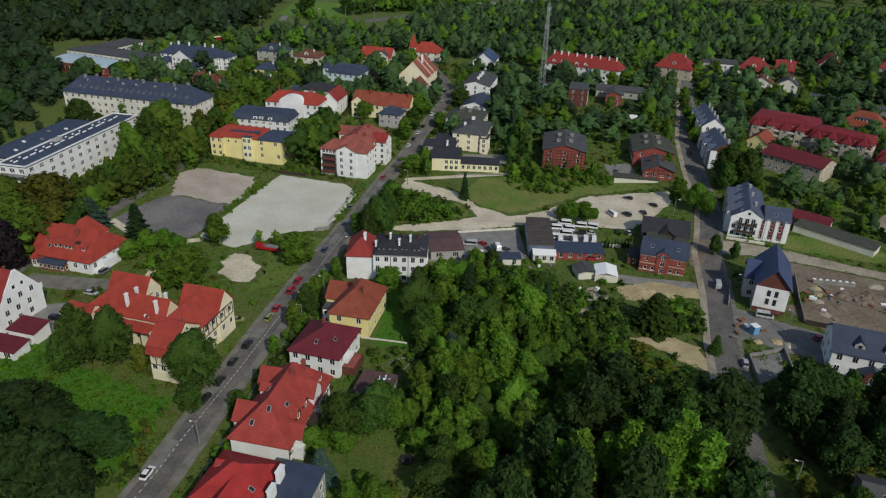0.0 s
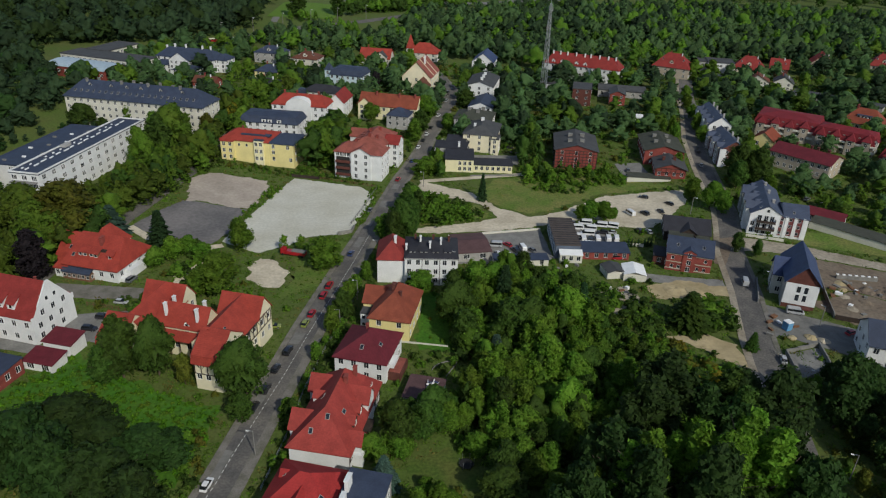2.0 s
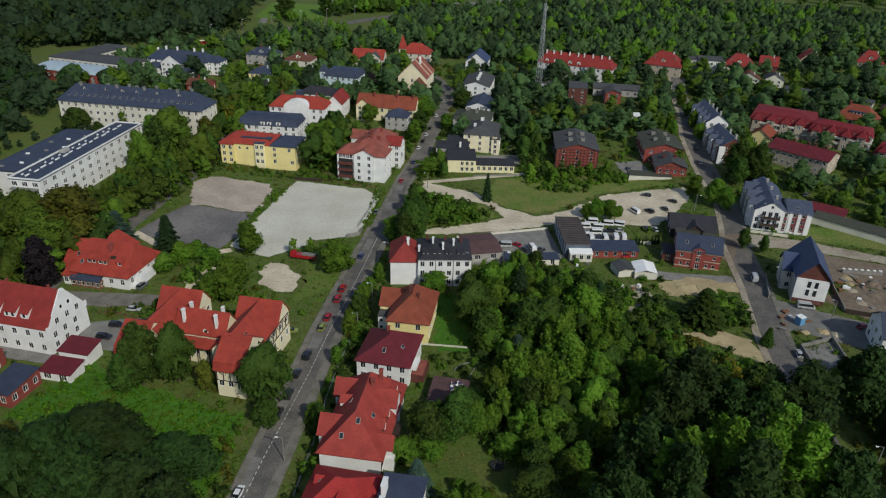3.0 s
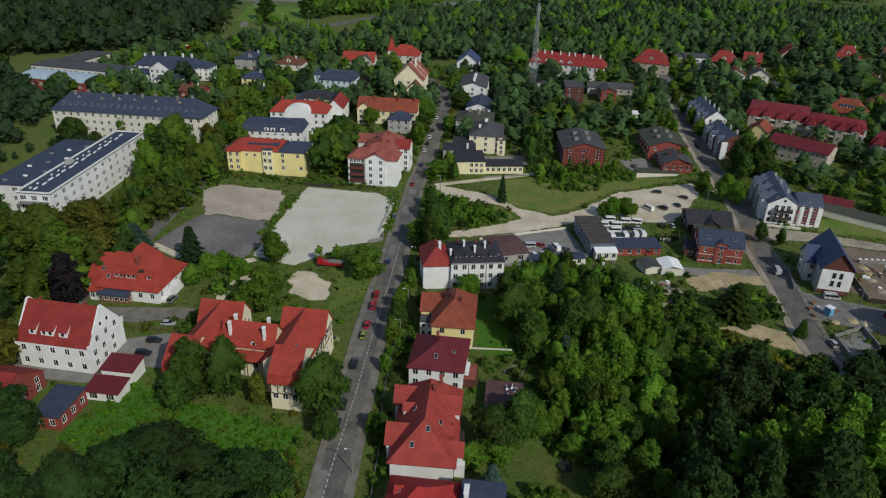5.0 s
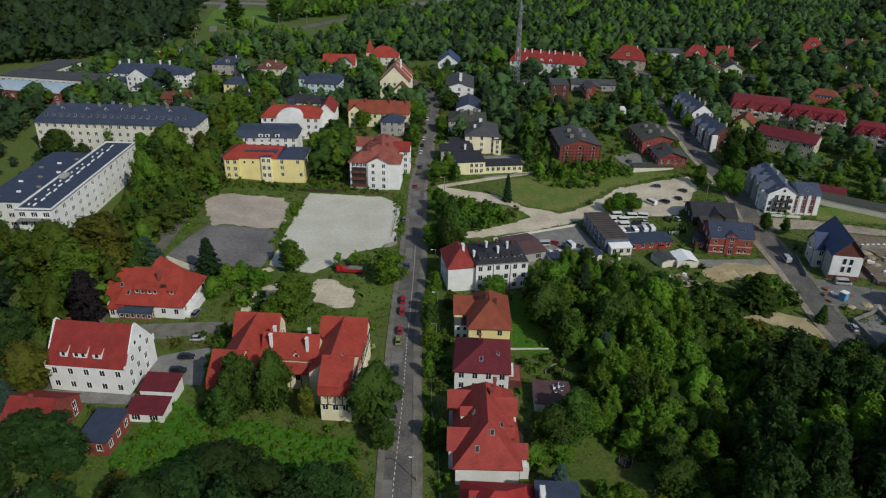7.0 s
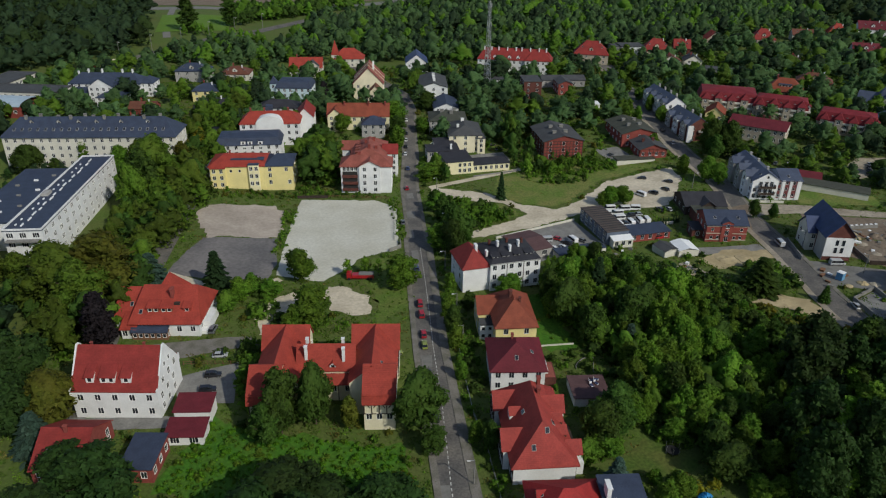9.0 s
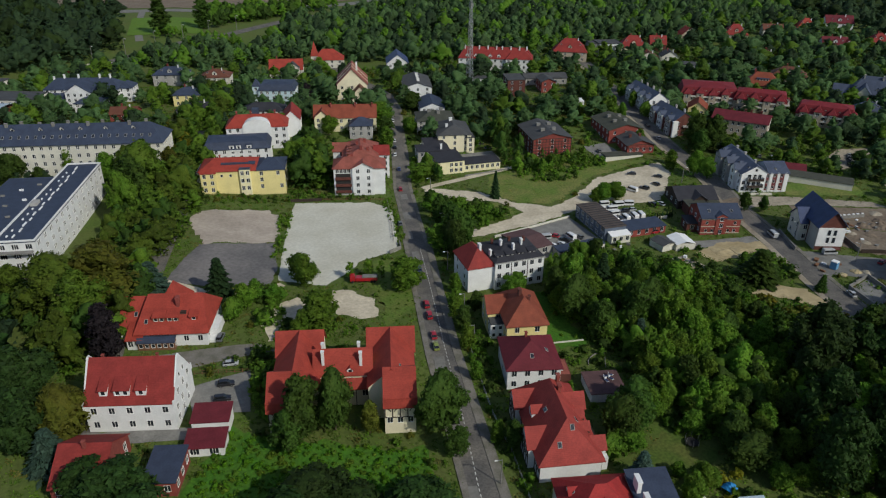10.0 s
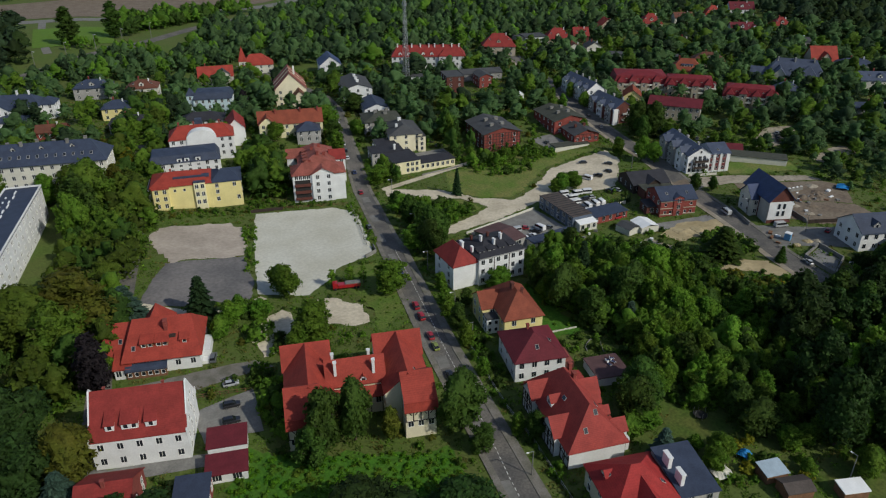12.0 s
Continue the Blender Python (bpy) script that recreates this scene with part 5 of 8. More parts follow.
h = House("container_office", "long blue-grey two-storey site building with a ribbed dark roof", "depot", (35.4, 231.6), -3)
z = h.block(0, 0, 9.2, 24.5, 5.4, "flat", 0.0, "bluewall", "r_brownfelt", 0.2, 2, 0, 6, kind="wide")
for k in range(12):
    h.bar("roof_rib", -0.1, 1 + k * 2.0, 5.65, 9.3, 1.2 + k * 2.0, 5.8, "r_black")
h.block(1.4, -3.4, 8.2, 3.3, 3.4, "shed", 0.6, "offwhite", "whitesheet", 0.2, 1, 3, 0)
h = House("shed", "low brick outbuilding with a dark felt roof", "shed", (45.6, 231.0), -2)
h.block(0, 0, 17.4, 7.5, 3.3, "shed", 0.5, "brick", "r_slate", 0.4, 1, 5, 0)
h = House("shed", "row of small dark-roofed sheds", "shed", (12, 224.5), 3)
h.block(0, 0, 20, 4.5, 2.6, "shed", 0.4, "offwhite", "r_slate", 0.2, 1, 4, 0)


def tent(at, w, d, hgt, ang, sheet, lab):
    h = House("marquee", lab, "tent", at, ang)
    bm = bmesh.new()
    prism(bm, [(0, -0.2, hgt), (w / 2, -0.2, hgt + 1.1), (w / 2, d + 0.2, hgt + 1.1), (0, d + 0.2, hgt)], 0.05)
    prism(bm, [(w / 2, -0.2, hgt + 1.1), (w, -0.2, hgt), (w, d + 0.2, hgt), (w / 2, d + 0.2, hgt + 1.1)], 0.05)
    part("canopy", bm, M[sheet], h.root)
    bm = bmesh.new()
    box(bm, 0.05, 0, 0, w - 0.05, d, hgt - 0.08)
    part("side_sheet", bm, M["offwhite"], h.root)


tent((56.8, 215.0), 8.0, 8.2, 2.6, -8, "whitesheet", "white party tent with a ridged canopy")
tent((51.2, 215.8), 7.0, 7.0, 2.5, 8, "r_grey", "grey storage tent beside the white one")

# -- tile-roofed quarter on the rising ground
h = House("apartment_house", "tan two-storey block with a wine-red roof", "block", (156.2, 320.6), -50)
z = h.block(0, 0, 28, 16, 7.4, "gable_x", 3.2, "tanwall", "r_dark", 0.6, 2, 9, 3)
for u in (8, 15, 18, 23):
    h.chimney(z, u, 9, 1.4, 1.0, 1.0, "brownbrick")


def red_apartments(at, ang, w, d, lab):
    h = House("apartment_house", lab, "block", at, ang)
    z = h.block(0, 0, w, d, 6.0, "mansard", 6.2, "tanwall", "r_crimson", 0.6, 2, int(w / 4), 3)
    for k in range(int(w / 7)):
        c = 3.6 + k * 7
        h.block(c - 1.9, -1.6, 3.8, 5.5, 7.4 + (k % 2) * 0.8, "hip_y", 3.2, "tanwall", "r_crimson", 0.4, 2, 1, 0, hipcut=0.45)
        h.dormer(c + 3.4, 0.4, 6.8, "f", 2.4, 1.8, 3.4, "offwhite", "r_crimson", 0.9)
        for zz in (2.6, 5.4):
            h.bar("balcony", c + 2.0, -1.4, zz, c + 4.9, 0.0, zz + 0.9, "offwhite", "pale balcony parapet", 0.04)
        h.chimney(z, c + 1.5, d * (0.42 + 0.16 * (k % 2)), 1.8, 0.7, 1.2, "white")
    for k in range(3):
        h.chimney(z, w * (k + 1) / 4, d / 2, 2.0, 0.7, 1.2, "brownbrick")
    return h


red_apartments((164.0, 359.0), -34, 32, 21, "apartment house with a bright red mansard roof and balconies")
red_apartments((187, 340.5), -43, 28, 13, "apartment house with red hipped roofs and bays")
red_apartments((204.5, 311.0), -49, 28, 14, "low apartment house with a broad red roof and balconies")
h = House("house", "small house with a red roof and pale yellow gable", "house", (156.9, 342.0), -40)
h.block(0, 0, 10, 13, 4.4, "gable_y", 4.0, "yellow", "r_orange", 0.5, 1, 2, 3)
h = House("villa", "cream villa with a big orange-red hipped roof", "house", (214.5, 364.0), -43)
z = h.block(0, 0, 20, 15, 7.0, "hip", 7.0, "paleyellow", "r_orange", 0.6, 2, 6, 3, hipcut=0.4)
h.dormer(10, 2.6, 9.2, "f", 7, 1.6, 4, "offwhite", "r_slate", 0.6, True)
h.chimney(z, 5, 8, 2.0, 0.8, 1.4)
h = House("shed", "small house with a wine-red roof", "house", (146.5, 263), -40)
h.block(0, 0, 14, 8, 3.6, "gable_x", 2.2, "brownbrick", "r_dark", 0.4, 1, 3, 2)
h = House("shed", "long low garage row with a grey roof", "garage", (144.5, 256), -46)
h.block(0, 0, 30, 7, 3.2, "shed", 0.6, "offwhite", "r_olive", 0.3, 1, 0, 0)


def plain_house(at, ang, w, d, hh, roof, rise, wall, cover, lab, rows=2, front=3, side=2):
    h = House("house", lab, "house", at, ang)
    z = h.block(0, 0, w, d, hh, roof, rise, wall, cover, 0.5, rows, front, side)
    h.chimney(z, w * 0.4, d * 0.55, 1.6)
    h.chimney(z, w * 0.72, d * 0.42, 1.4, 0.6, 0.6, "white")
    if rise > 3.6 and roof != "gable_y":
        run = rise / (d / 2 + 0.5)
        h.dormer(w * 0.5, d * 0.12, hh + run * (d * 0.12 + 0.5) - 0.1, "f", 2.8, 1.4, 3.0, wall, cover, 1.2)
        h.skylight(z, w * 0.24, d * 0.26, "f")
        h.skylight(z, w * 0.8, d * 0.26, "f")
    return h


h = House("villa_block", "long white building with a bright red mansard roof and dormers", "block", (73, 486), -27)
z = h.block(0, 0, 51, 15, 11, "hip_x", 6.6, "white", "r_red", 0.5, 3, 13, 3, hipcut=0.3)
h.block(33, -2, 18, 8, 11.5, "hip_x", 4.5, "white", "r_red", 0.4, 3, 5, 2)
for u in (4, 9, 14, 20, 26, 30, 36, 42, 47):
    h.chimney(z, u, 6, 2.0, 0.8, 0.8, "white")
for u in (6, 12, 22, 28):
    h.dormer(u, 0.6, 11.2, "f", 2.4, 1.8, 3, "white", "r_red", 1.2)
h = House("cabin", "white flat-roofed equipment building at the mast foot", "cabin", (68.5, 451), -22)
h.block(0, 0, 10, 8, 4.6, "flat", 0.2, "white", "r_grey", 0.3, 1, 3, 1)
plain_house((150, 492), -30, 25, 16, 7, "hip", 8.5, "tanwall", "r_red", "house with a steep red hipped roof", 2, 4, 3)
plain_house((207, 491), -26, 21, 14, 6, "hip", 8, "cream", "r_red", "cream house with a red hipped roof", 2, 4, 3)
plain_house((231, 486), -26, 12, 12, 7, "gable_x", 6, "brownbrick", "r_red", "gabled house with a red roof", 2, 2, 2)
plain_house((268, 500), -20, 15, 12, 6, "gable_y", 7, "tanwall", "r_bright", "house with a bright red gabled roof", 2, 2, 2)
h = House("block", "modern white building with a grey side and flat roof", "block", (186, 494), -14)
h.block(4, 0, 18, 16, 9.2, "flat", 0.3, "white", "r_grey", 0.3, 2, 5, 3)
h.block(-2, 1.5, 6, 14, 9.0, "flat", 0.3, "greywall", "r_grey", 0.2, 2, 1, 0)
plain_house((205, 462), -25, 14, 10, 5, "gable_y", 4, "offwhite", "r_brown", "small house with a brown roof", 2, 3, 2)
plain_house((222, 458), -25, 12, 12, 5, "gable_y", 4, "offwhite", "r_grey", "small pale house with a grey gable roof", 2, 2, 2)
h = House("garage_row", "long row of low grey garages", "garage", (226, 440), -42)
h.block(0, 0, 52, 8, 3.2, "shed", 0.6, "greywall", "r_grey", 0.3, 1, 0, 0)
plain_house((254, 383), -42, 21, 13, 6, "hip", 5, "tanwall", "r_brown", "house with a dull brown tiled roof", 2, 4, 2)
h = House("villa", "large villa with steep slate-blue roofs and many gables", "house", (263, 330), -50)
z = h.block(0, 0, 34, 20, 5.6, "hip_x", 9.6, "offwhite", "r_newslate", 0.6, 2, 7, 4, hipcut=0.3)
h.block(3, -5, 9, 12, 5.8, "gable_y", 6.0, "offwhite", "r_newslate", 0.5, 2, 2, 2)
h.block(18, -3, 12, 10, 5.8, "hip_y", 7.4, "offwhite", "r_newslate", 0.5, 2, 3, 2)
h.block(-9, 3, 10, 12, 4.2, "gable_x", 5.0, "offwhite", "r_newslate", 0.5, 1, 2, 2)
for u in (6, 16, 27):
    h.chimney(z, u, 8.5, 2.0, 0.8, 1.2, "greywall")
for u in (14.5, 31.5):
    h.dormer(u, 2.6, 7.4, "f", 2.2, 1.4, 3.4, "offwhite", "r_newslate", 1.2)
plain_house((237, 303), -50, 14, 10, 6.4, "hip", 4, "greywall", "r_newslate", "grey house with a slate-blue hipped roof", 2, 3, 2)
h = House("house", "tall house with a plain bright red roof and timbered gable", "house", (324, 342), -32)
z = h.block(0, 0, 17, 15, 5.6, "gable_x", 9.0, "tanwall", "r_bright", 0.6, 2, 4, 3)
h.block(5.4, -1.2, 6.4, 7, 7.4, "gable_y", 4.2, "tanwall", "r_bright", 0.5, 2, 2, 0)
h.chimney(z, 3.5, 8.6, 1.4)
plain_house((372, 396), -30, 15, 11, 4.6, "gable_x", 2.6, "greywall", "r_grey", "low grey house with a flat-pitched roof", 1, 3, 2)
plain_house((392, 430), -30, 15, 12, 7, "hip", 6, "tanwall", "r_red", "tan house with a steep red hipped roof", 2, 3, 2)
plain_house((355, 440), -30, 18, 12, 6, "gable_x", 5.5, "white", "r_dark", "white-gabled house with a wine-red roof", 2, 3, 2)
h = House("house", "white house front with a red roof behind trees", "house", (366, 432), -30)
h.block(0, 0, 9, 9, 6, "gable_y", 4.4, "white", "r_bright", 0.4, 2, 2, 2)
plain_house((380, 492), -30, 15, 12, 6.5, "hip", 7, "cream", "r_bright", "cream house with a bright red steep roof", 2, 3, 2)
plain_house((416, 497), -30, 22, 13, 7.5, "gable_x", 6, "white", "r_dark", "white house with a wide wine-red roof", 2, 4, 2)
plain_house((305, 491), -26, 18, 13, 6.5, "hip", 7.5, "tanwall", "r_red", "house with a tall red hipped roof among trees", 2, 3, 2)
plain_house((352, 500), -28, 16, 11, 5, "gable_x", 4, "offwhite", "r_brown", "pale house with a brown tiled roof", 2, 3, 2)
plain_house((292, 436), -30, 11, 9, 5, "gable_y", 4, "cream", "r_brown", "small cream house among tall trees", 2, 2, 2)
plain_house((297, 288), -34, 22, 14, 7, "gable_x", 4.2, "offwhite", "r_newslate", "pale house with a slate-blue roof and white dormer", 2, 5, 3)
plain_house((330, 326), -34, 24, 13, 5.5, "hip", 3.4, "greywall", "r_slate", "low grey building with a slate roof", 1, 5, 3)
plain_house((258, 266), -36, 26, 11, 3.6, "gable_x", 2.2, "greywall", "r_slate", "low building with a dark slate roof", 1, 5, 2)
plain_house((330, 290), -30, 20, 14, 6.5, "hip", 4.6, "white", "r_slate", "white house with a dark hipped roof", 2, 4, 3)

# -- far quarter behind the white blocks
plain_house((-117, 451), -14, 15, 12, 6.5, "hip", 3.5, "yellow", "r_slate", "yellow house with a slate roof", 2, 3, 2)
plain_house((-128, 505), -14, 21, 14, 7, "hip", 4, "greywall", "r_slate", "grey house with a slate roof", 2, 4, 3)
plain_house((-100, 492), -14, 18, 14, 7, "hip", 4, "offwhite", "r_brown", "house with a brown roof", 2, 3, 2)
plain_house((-150, 430), -14, 14, 10, 4, "gable_x", 3, "brick", "r_brown", "low red brick building with a brown roof", 1, 3, 2)
plain_house((-116, 424), -14, 20, 12, 5, "hip", 3, "greywall", "r_black", "dark-roofed house beside the lane", 2, 4, 2)
h = House("clinic", "rambling white clinic with many dark roofs", "block", (-190, 468), -16)
z = h.block(0, 12, 42, 16, 8.5, "hip_x", 5, "white", "r_slate", 0.4, 3, 10, 4, hipcut=0.35)
h.block(16, 2, 14, 14, 9, "gable_y", 5, "white", "r_slate", 0.4, 3, 4, 3)
h.block(2, 4, 14, 9, 5, "hip", 2.5, "white", "r_slate", 0.4, 2, 4, 2)
h.block(24, -8, 15, 12, 5.5, "hip", 2.5, "white", "r_slate", 0.4, 2, 4, 3)
h.block(40, 16, 8, 12, 8, "hip", 3, "white", "r_slate", 0.4, 3, 2, 3)
for u in (4, 10, 18, 30, 36):
    h.chimney(z, u, 20, 1.8, 0.8, 1.2, "white")
h = House("sports_hall", "sports hall with a white curved roof and red end wall", "hall", (-246, 456), -22)
# white curved roof; cloud shade is put into its pale blue sheet colour
h.block(0, 0, 44, 18, 6.5, "barrel", 2.4, "brick", "paleblue", 0.4, 1, 8, 2, kind="wide")
h.block(-10, 20, 62, 18, 8.5, "flat", 0.4, "offwhite", "r_grey", 0.2, 2, 14, 4, kind="wide")
h.block(-6, 38, 18, 30, 8.5, "flat", 0.4, "offwhite", "r_grey", 0.2, 2, 4, 8, kind="wide")

# -- back gardens by the street
h = House("garage", "flat brown-roofed garage with garden chairs on top", "garage", (-20.2, 147.6), -14)
h.block(0, 0, 9.6, 9.6, 2.7, "flat", 0.0, "white", "r_purple", 0.25, 1, 0, 0)
h = House("shed", "garden shed with a pale blue sheet roof", "shed", (-9.4, 101.2), -14)
h.block(0, 0, 5.6, 4.2, 2.5, "shed", 0.5, "wood", "paleblue", 0.2, 1, 0, 0)
h = House("shed", "dark garden shed with a felt roof", "shed", (-9.6, 95.4), -18)
h.block(0, 0, 6.4, 4.6, 2.5, "gable_x", 1.0, "wood", "r_brownfelt", 0.3, 1, 0, 0)
h = House("shed", "tumbledown garden shed with a pale roof", "shed", (1.6, 89.6), -20)
h.block(0, 0, 6, 3.6, 2.4, "shed", 0.4, "wood", "whitesheet", 0.2, 1, 0, 0)


# ---- trees ----
def foliage_mass(seed, blobs, sub, k=1.0):
    """One lobed surface over all boughs, seen from their middle; open below."""
    cen, rad = np.array([b[:3] for b in blobs]), np.array([b[3] for b in blobs]) * k
    mid = cen.mean(axis=0)
    rel = cen - mid
    bm = bmesh.new()
    bmesh.ops.create_icosphere(bm, subdivisions=sub, radius=1.0)
    bmesh.ops.delete(bm, geom=[f for f in bm.faces if f.calc_center_median().z < -0.55], context="FACES")
    bm.verts.index_update()
    d = np.array([v.co[:] for v in bm.verts])
    along = d @ rel.T
    under = along**2 - (rel**2).sum(axis=1)[None] + (rad**2)[None]
    reach = np.where(under > 0, along + np.sqrt(np.maximum(under, 0)), 0.0).max(axis=1)
    reach = np.maximum(reach, 0.45 * reach.mean())
    reach *= 1 + np.array([0.16 * noise.noise(v.co * 2.3 + Vector((seed, 3, 0))) + 0.12 * noise.noise(v.co * 5.0 + Vector((seed, 0, 0))) for v in bm.verts])
    faces = [tuple(v.index for v in f.verts) for f in bm.faces]
    bm.free()
    return d * reach[:, None] + mid, faces


def crown_data(seed, blobs, count, size, sub, loose=0.6, k=0.9):
    """Leaf sprays spread over many small boughs, on a lobed mass that closes the gaps."""
    rng = np.random.RandomState(seed)
    cen, rad = np.array([b[:3] for b in blobs]), np.array([b[3] for b in blobs])
    share_ = rad**2 / (rad**2).sum()
    pick = rng.choice(len(blobs), count, p=share_)
    d = rng.normal(size=(count, 3))
    d[:, 2] = d[:, 2] * 0.9 + 0.35
    d /= np.linalg.norm(d, axis=1)[:, None]
    r = rad[pick] * rng.uniform(0.72, 1.36, count)
    p = cen[pick] + d * r[:, None] * np.array([1, 1, 0.9])
    nrm = d + rng.normal(scale=loose, size=(count, 3)) + np.array([0, 0, 0.3])
    nrm /= np.linalg.norm(nrm, axis=1)[:, None]
    a = np.cross(nrm, rng.normal(size=(count, 3)))
    a /= np.linalg.norm(a, axis=1)[:, None]
    b = np.cross(nrm, a)
    s = size * rng.uniform(0.55, 1.45, count)[:, None]
    q = np.stack([p - a * s * 0.8 - b * s * 0.5, p + a * s * 0.8 - b * s * 0.4, p + b * s], 1)
    verts, faces = q.reshape(-1, 3), [(3 * i, 3 * i + 1, 3 * i + 2) for i in range(count)]
    inner, skin = foliage_mass(seed, blobs, sub, k)
    n = len(verts)
    return np.concatenate([verts, inner]), faces + [tuple(i + n for i in f) for f in skin]


def boughs(seed, height, radius, n, low=0.3, peak=0.45, part_=(0.20, 0.38)):
    """Small boughs over an uneven egg-shaped crown, widest at the height `peak`."""
    rng = np.random.RandomState(seed)
    out, lob = [], rng.uniform(0, 6.28, 3)
    for i in range(n):
        k = (i + rng.uniform(0, 1)) / n
        a = i * 2.39996 + rng.uniform(-0.5, 0.5)
        w = math.sqrt(max(0.0, 1 - ((k - peak) / (1 - peak if k > peak else peak + 0.12)) ** 2))
        reach = radius * w * (0.82 + 0.16 * math.sin(2 * a + lob[0]) + 0.12 * math.sin(3 * a + lob[1]))
        rr = radius * rng.uniform(*part_) * (1.0 - 0.3 * k)
        f = rng.uniform(0.45, 1.0)
        z = height * (low + (1 - low) * k) - rr * 0.7
        out.append((max(0, reach - rr * 0.7) * f * math.cos(a), max(0, reach - rr * 0.7) * f * math.sin(a), z, rr))
    return out


def conifer_data(seed, height, radius, tiers=17, count=2600):
    """Drooping branch sprays in tiers round a straight stem."""
    rng = np.random.RandomState(seed)
    k = rng.uniform(0.02, 1.0, count) ** 1.25
    tier = np.floor(k * tiers) / tiers
    a = rng.uniform(0, 2 * math.pi, count)
    reach = radius * (1 - tier) * (0.82 + 0.25 * np.sin(a * 5 + tier * 40)) + 0.15
    f = np.sqrt(rng.uniform(0.08, 1, count))
    r = reach * f
    z = height * (0.08 + 0.90 * (tier + 0.5 / tiers * rng.uniform(0, 1, count))) - r * 0.32
    p = np.stack([r * np.cos(a), r * np.sin(a), z], 1)
    out = np.stack([np.cos(a), np.sin(a), -0.35 + 0 * a], 1)
    side = np.stack([-np.sin(a), np.cos(a), rng.normal(scale=0.3, size=count)], 1)
    s = (0.14 + 0.20 * rng.uniform(0, 1, count))[:, None] * (radius / 2.4)
    q = np.stack([p - out * s * 1.3, p + side * s * 0.8, p + out * s * 1.5, p - side * s * 0.8], 1)
    verts, faces = q.reshape(-1, 3), [(4 * i, 4 * i + 1, 4 * i + 2, 4 * i + 3) for i in range(count)]
    bm = bmesh.new()
    bmesh.ops.create_cone(bm, cap_ends=True, segments=9, radius1=radius * 0.62, radius2=0.05, depth=height * 0.86, matrix=Matrix.Translation((0, 0, height * 0.52)))
    bm.verts.index_update()
    n = len(verts)
    verts = np.concatenate([verts, [v.co[:] for v in bm.verts]])
    faces += [tuple(v.index + n for v in fc.verts) for fc in bm.faces]
    bm.free()
    return verts, faces


def trunk_bm(height, r, limbs, seed, lean=0.2):
    rng = np.random.RandomState(seed)
    bm = bmesh.new()
    tube(bm, 0, 0, -0.6, height * 0.45, r, r * 0.7, 8, lean, 0)
    tube(bm, lean, 0, height * 0.45, height * 0.85, r * 0.7, r * 0.2, 7, lean, 0.1)
    for i in range(limbs):
        a, z = rng.uniform(0, 6.28), height * rng.uniform(0.3, 0.55)
        tube(bm, lean * 0.8, 0, z, z + height * 0.25, r * 0.4, r * 0.12, 5, math.cos(a) * height * 0.22, math.sin(a) * height * 0.22)
    return bm


SHAPES, LIGHT = {}, {}
WIDE = {"round": 3.6, "tall": 2.9, "bush": 2.4, "poplar": 2.6, "conifer": 2.8, "sparse": 2.6, "far": 3.8}
for i in range(4):
    low, r = 0.20 + 0.03 * i, 3.3 + 0.2 * i
    SHAPES[f"round{i}"] = (crown_data(10 + i, boughs(40 + i, 10, r, 34 + 3 * i, low), 3400, 0.29, 3), (10, 0.2, 4))
    LIGHT[f"round{i}"] = crown_data(10 + i, boughs(40 + i, 10, r * 1.05, 20 + 2 * i, 0.14), 260, 0.42, 3, 0.4, 0.95)
for i in range(3):
    SHAPES[f"tall{i}"] = (crown_data(30 + i, boughs(20 + i, 10, 2.9, 34, 0.18, 0.42, (0.22, 0.42)), 2800, 0.28, 3), (10, 0.17, 4))
    LIGHT[f"tall{i}"] = crown_data(30 + i, boughs(20 + i, 10, 2.9, 18, 0.12, 0.42), 220, 0.40, 3, 0.4, 0.95)
    SHAPES[f"bush{i}"] = (crown_data(60 + i, boughs(70 + i, 3.2, 2.4, 16, 0.05, 0.3), 800, 0.30, 3), (2.4, 0.08, 3))
    LIGHT[f"bush{i}"] = crown_data(60 + i, boughs(70 + i, 3.2, 2.4, 9, 0.05, 0.3), 80, 0.40, 2, 0.45, 0.95)
    LIGHT[f"far{i}"] = crown_data(200 + i, boughs(210 + i, 10, 3.9 + 0.3 * i, 15 + i, 0.16, 0.5, (0.24, 0.42)), 84, 0.60, 3, 0.4, 0.95)
for i in range(2):
    SHAPES[f"poplar{i}"] = (crown_data(80 + i, boughs(90 + i, 16, 2.6, 46, 0.10, 0.35, (0.25, 0.42)), 3400, 0.33, 3), (16, 0.3, 2))
    SHAPES[f"conifer{i}"] = (conifer_data(100 + i, 10, 2.6 + 0.5 * i), (10, 0.18, 0))
    SHAPES[f"sparse{i}"] = (crown_data(120 + i, boughs(130 + i, 8, 2.6, 16, 0.3), 1100, 0.22, 2, k=0.55), (8, 0.15, 5))

for i in range(3):
    g = np.random.RandomState(300 + i)
    a, r, t = g.uniform(0, 6.28, 18), g.uniform(0, 1, 18) ** 0.5, g.uniform(0, 6.28, 18)
    foot = np.stack([r * np.cos(a), r * np.sin(a), 0 * r - 0.05], 1)
    side = np.stack([np.cos(t), np.sin(t), 0 * t], 1) * g.uniform(0.22, 0.4, 18)[:, None]
    tip = foot + np.stack([g.normal(scale=0.3, size=18), g.normal(scale=0.3, size=18), g.uniform(0.35, 1.0, 18)], 1)
    LIGHT[f"tuft{i}"] = np.stack([foot - side, foot + side, tip], 1).reshape(-1, 3), [(3 * k, 3 * k + 1, 3 * k + 2) for k in range(18)]

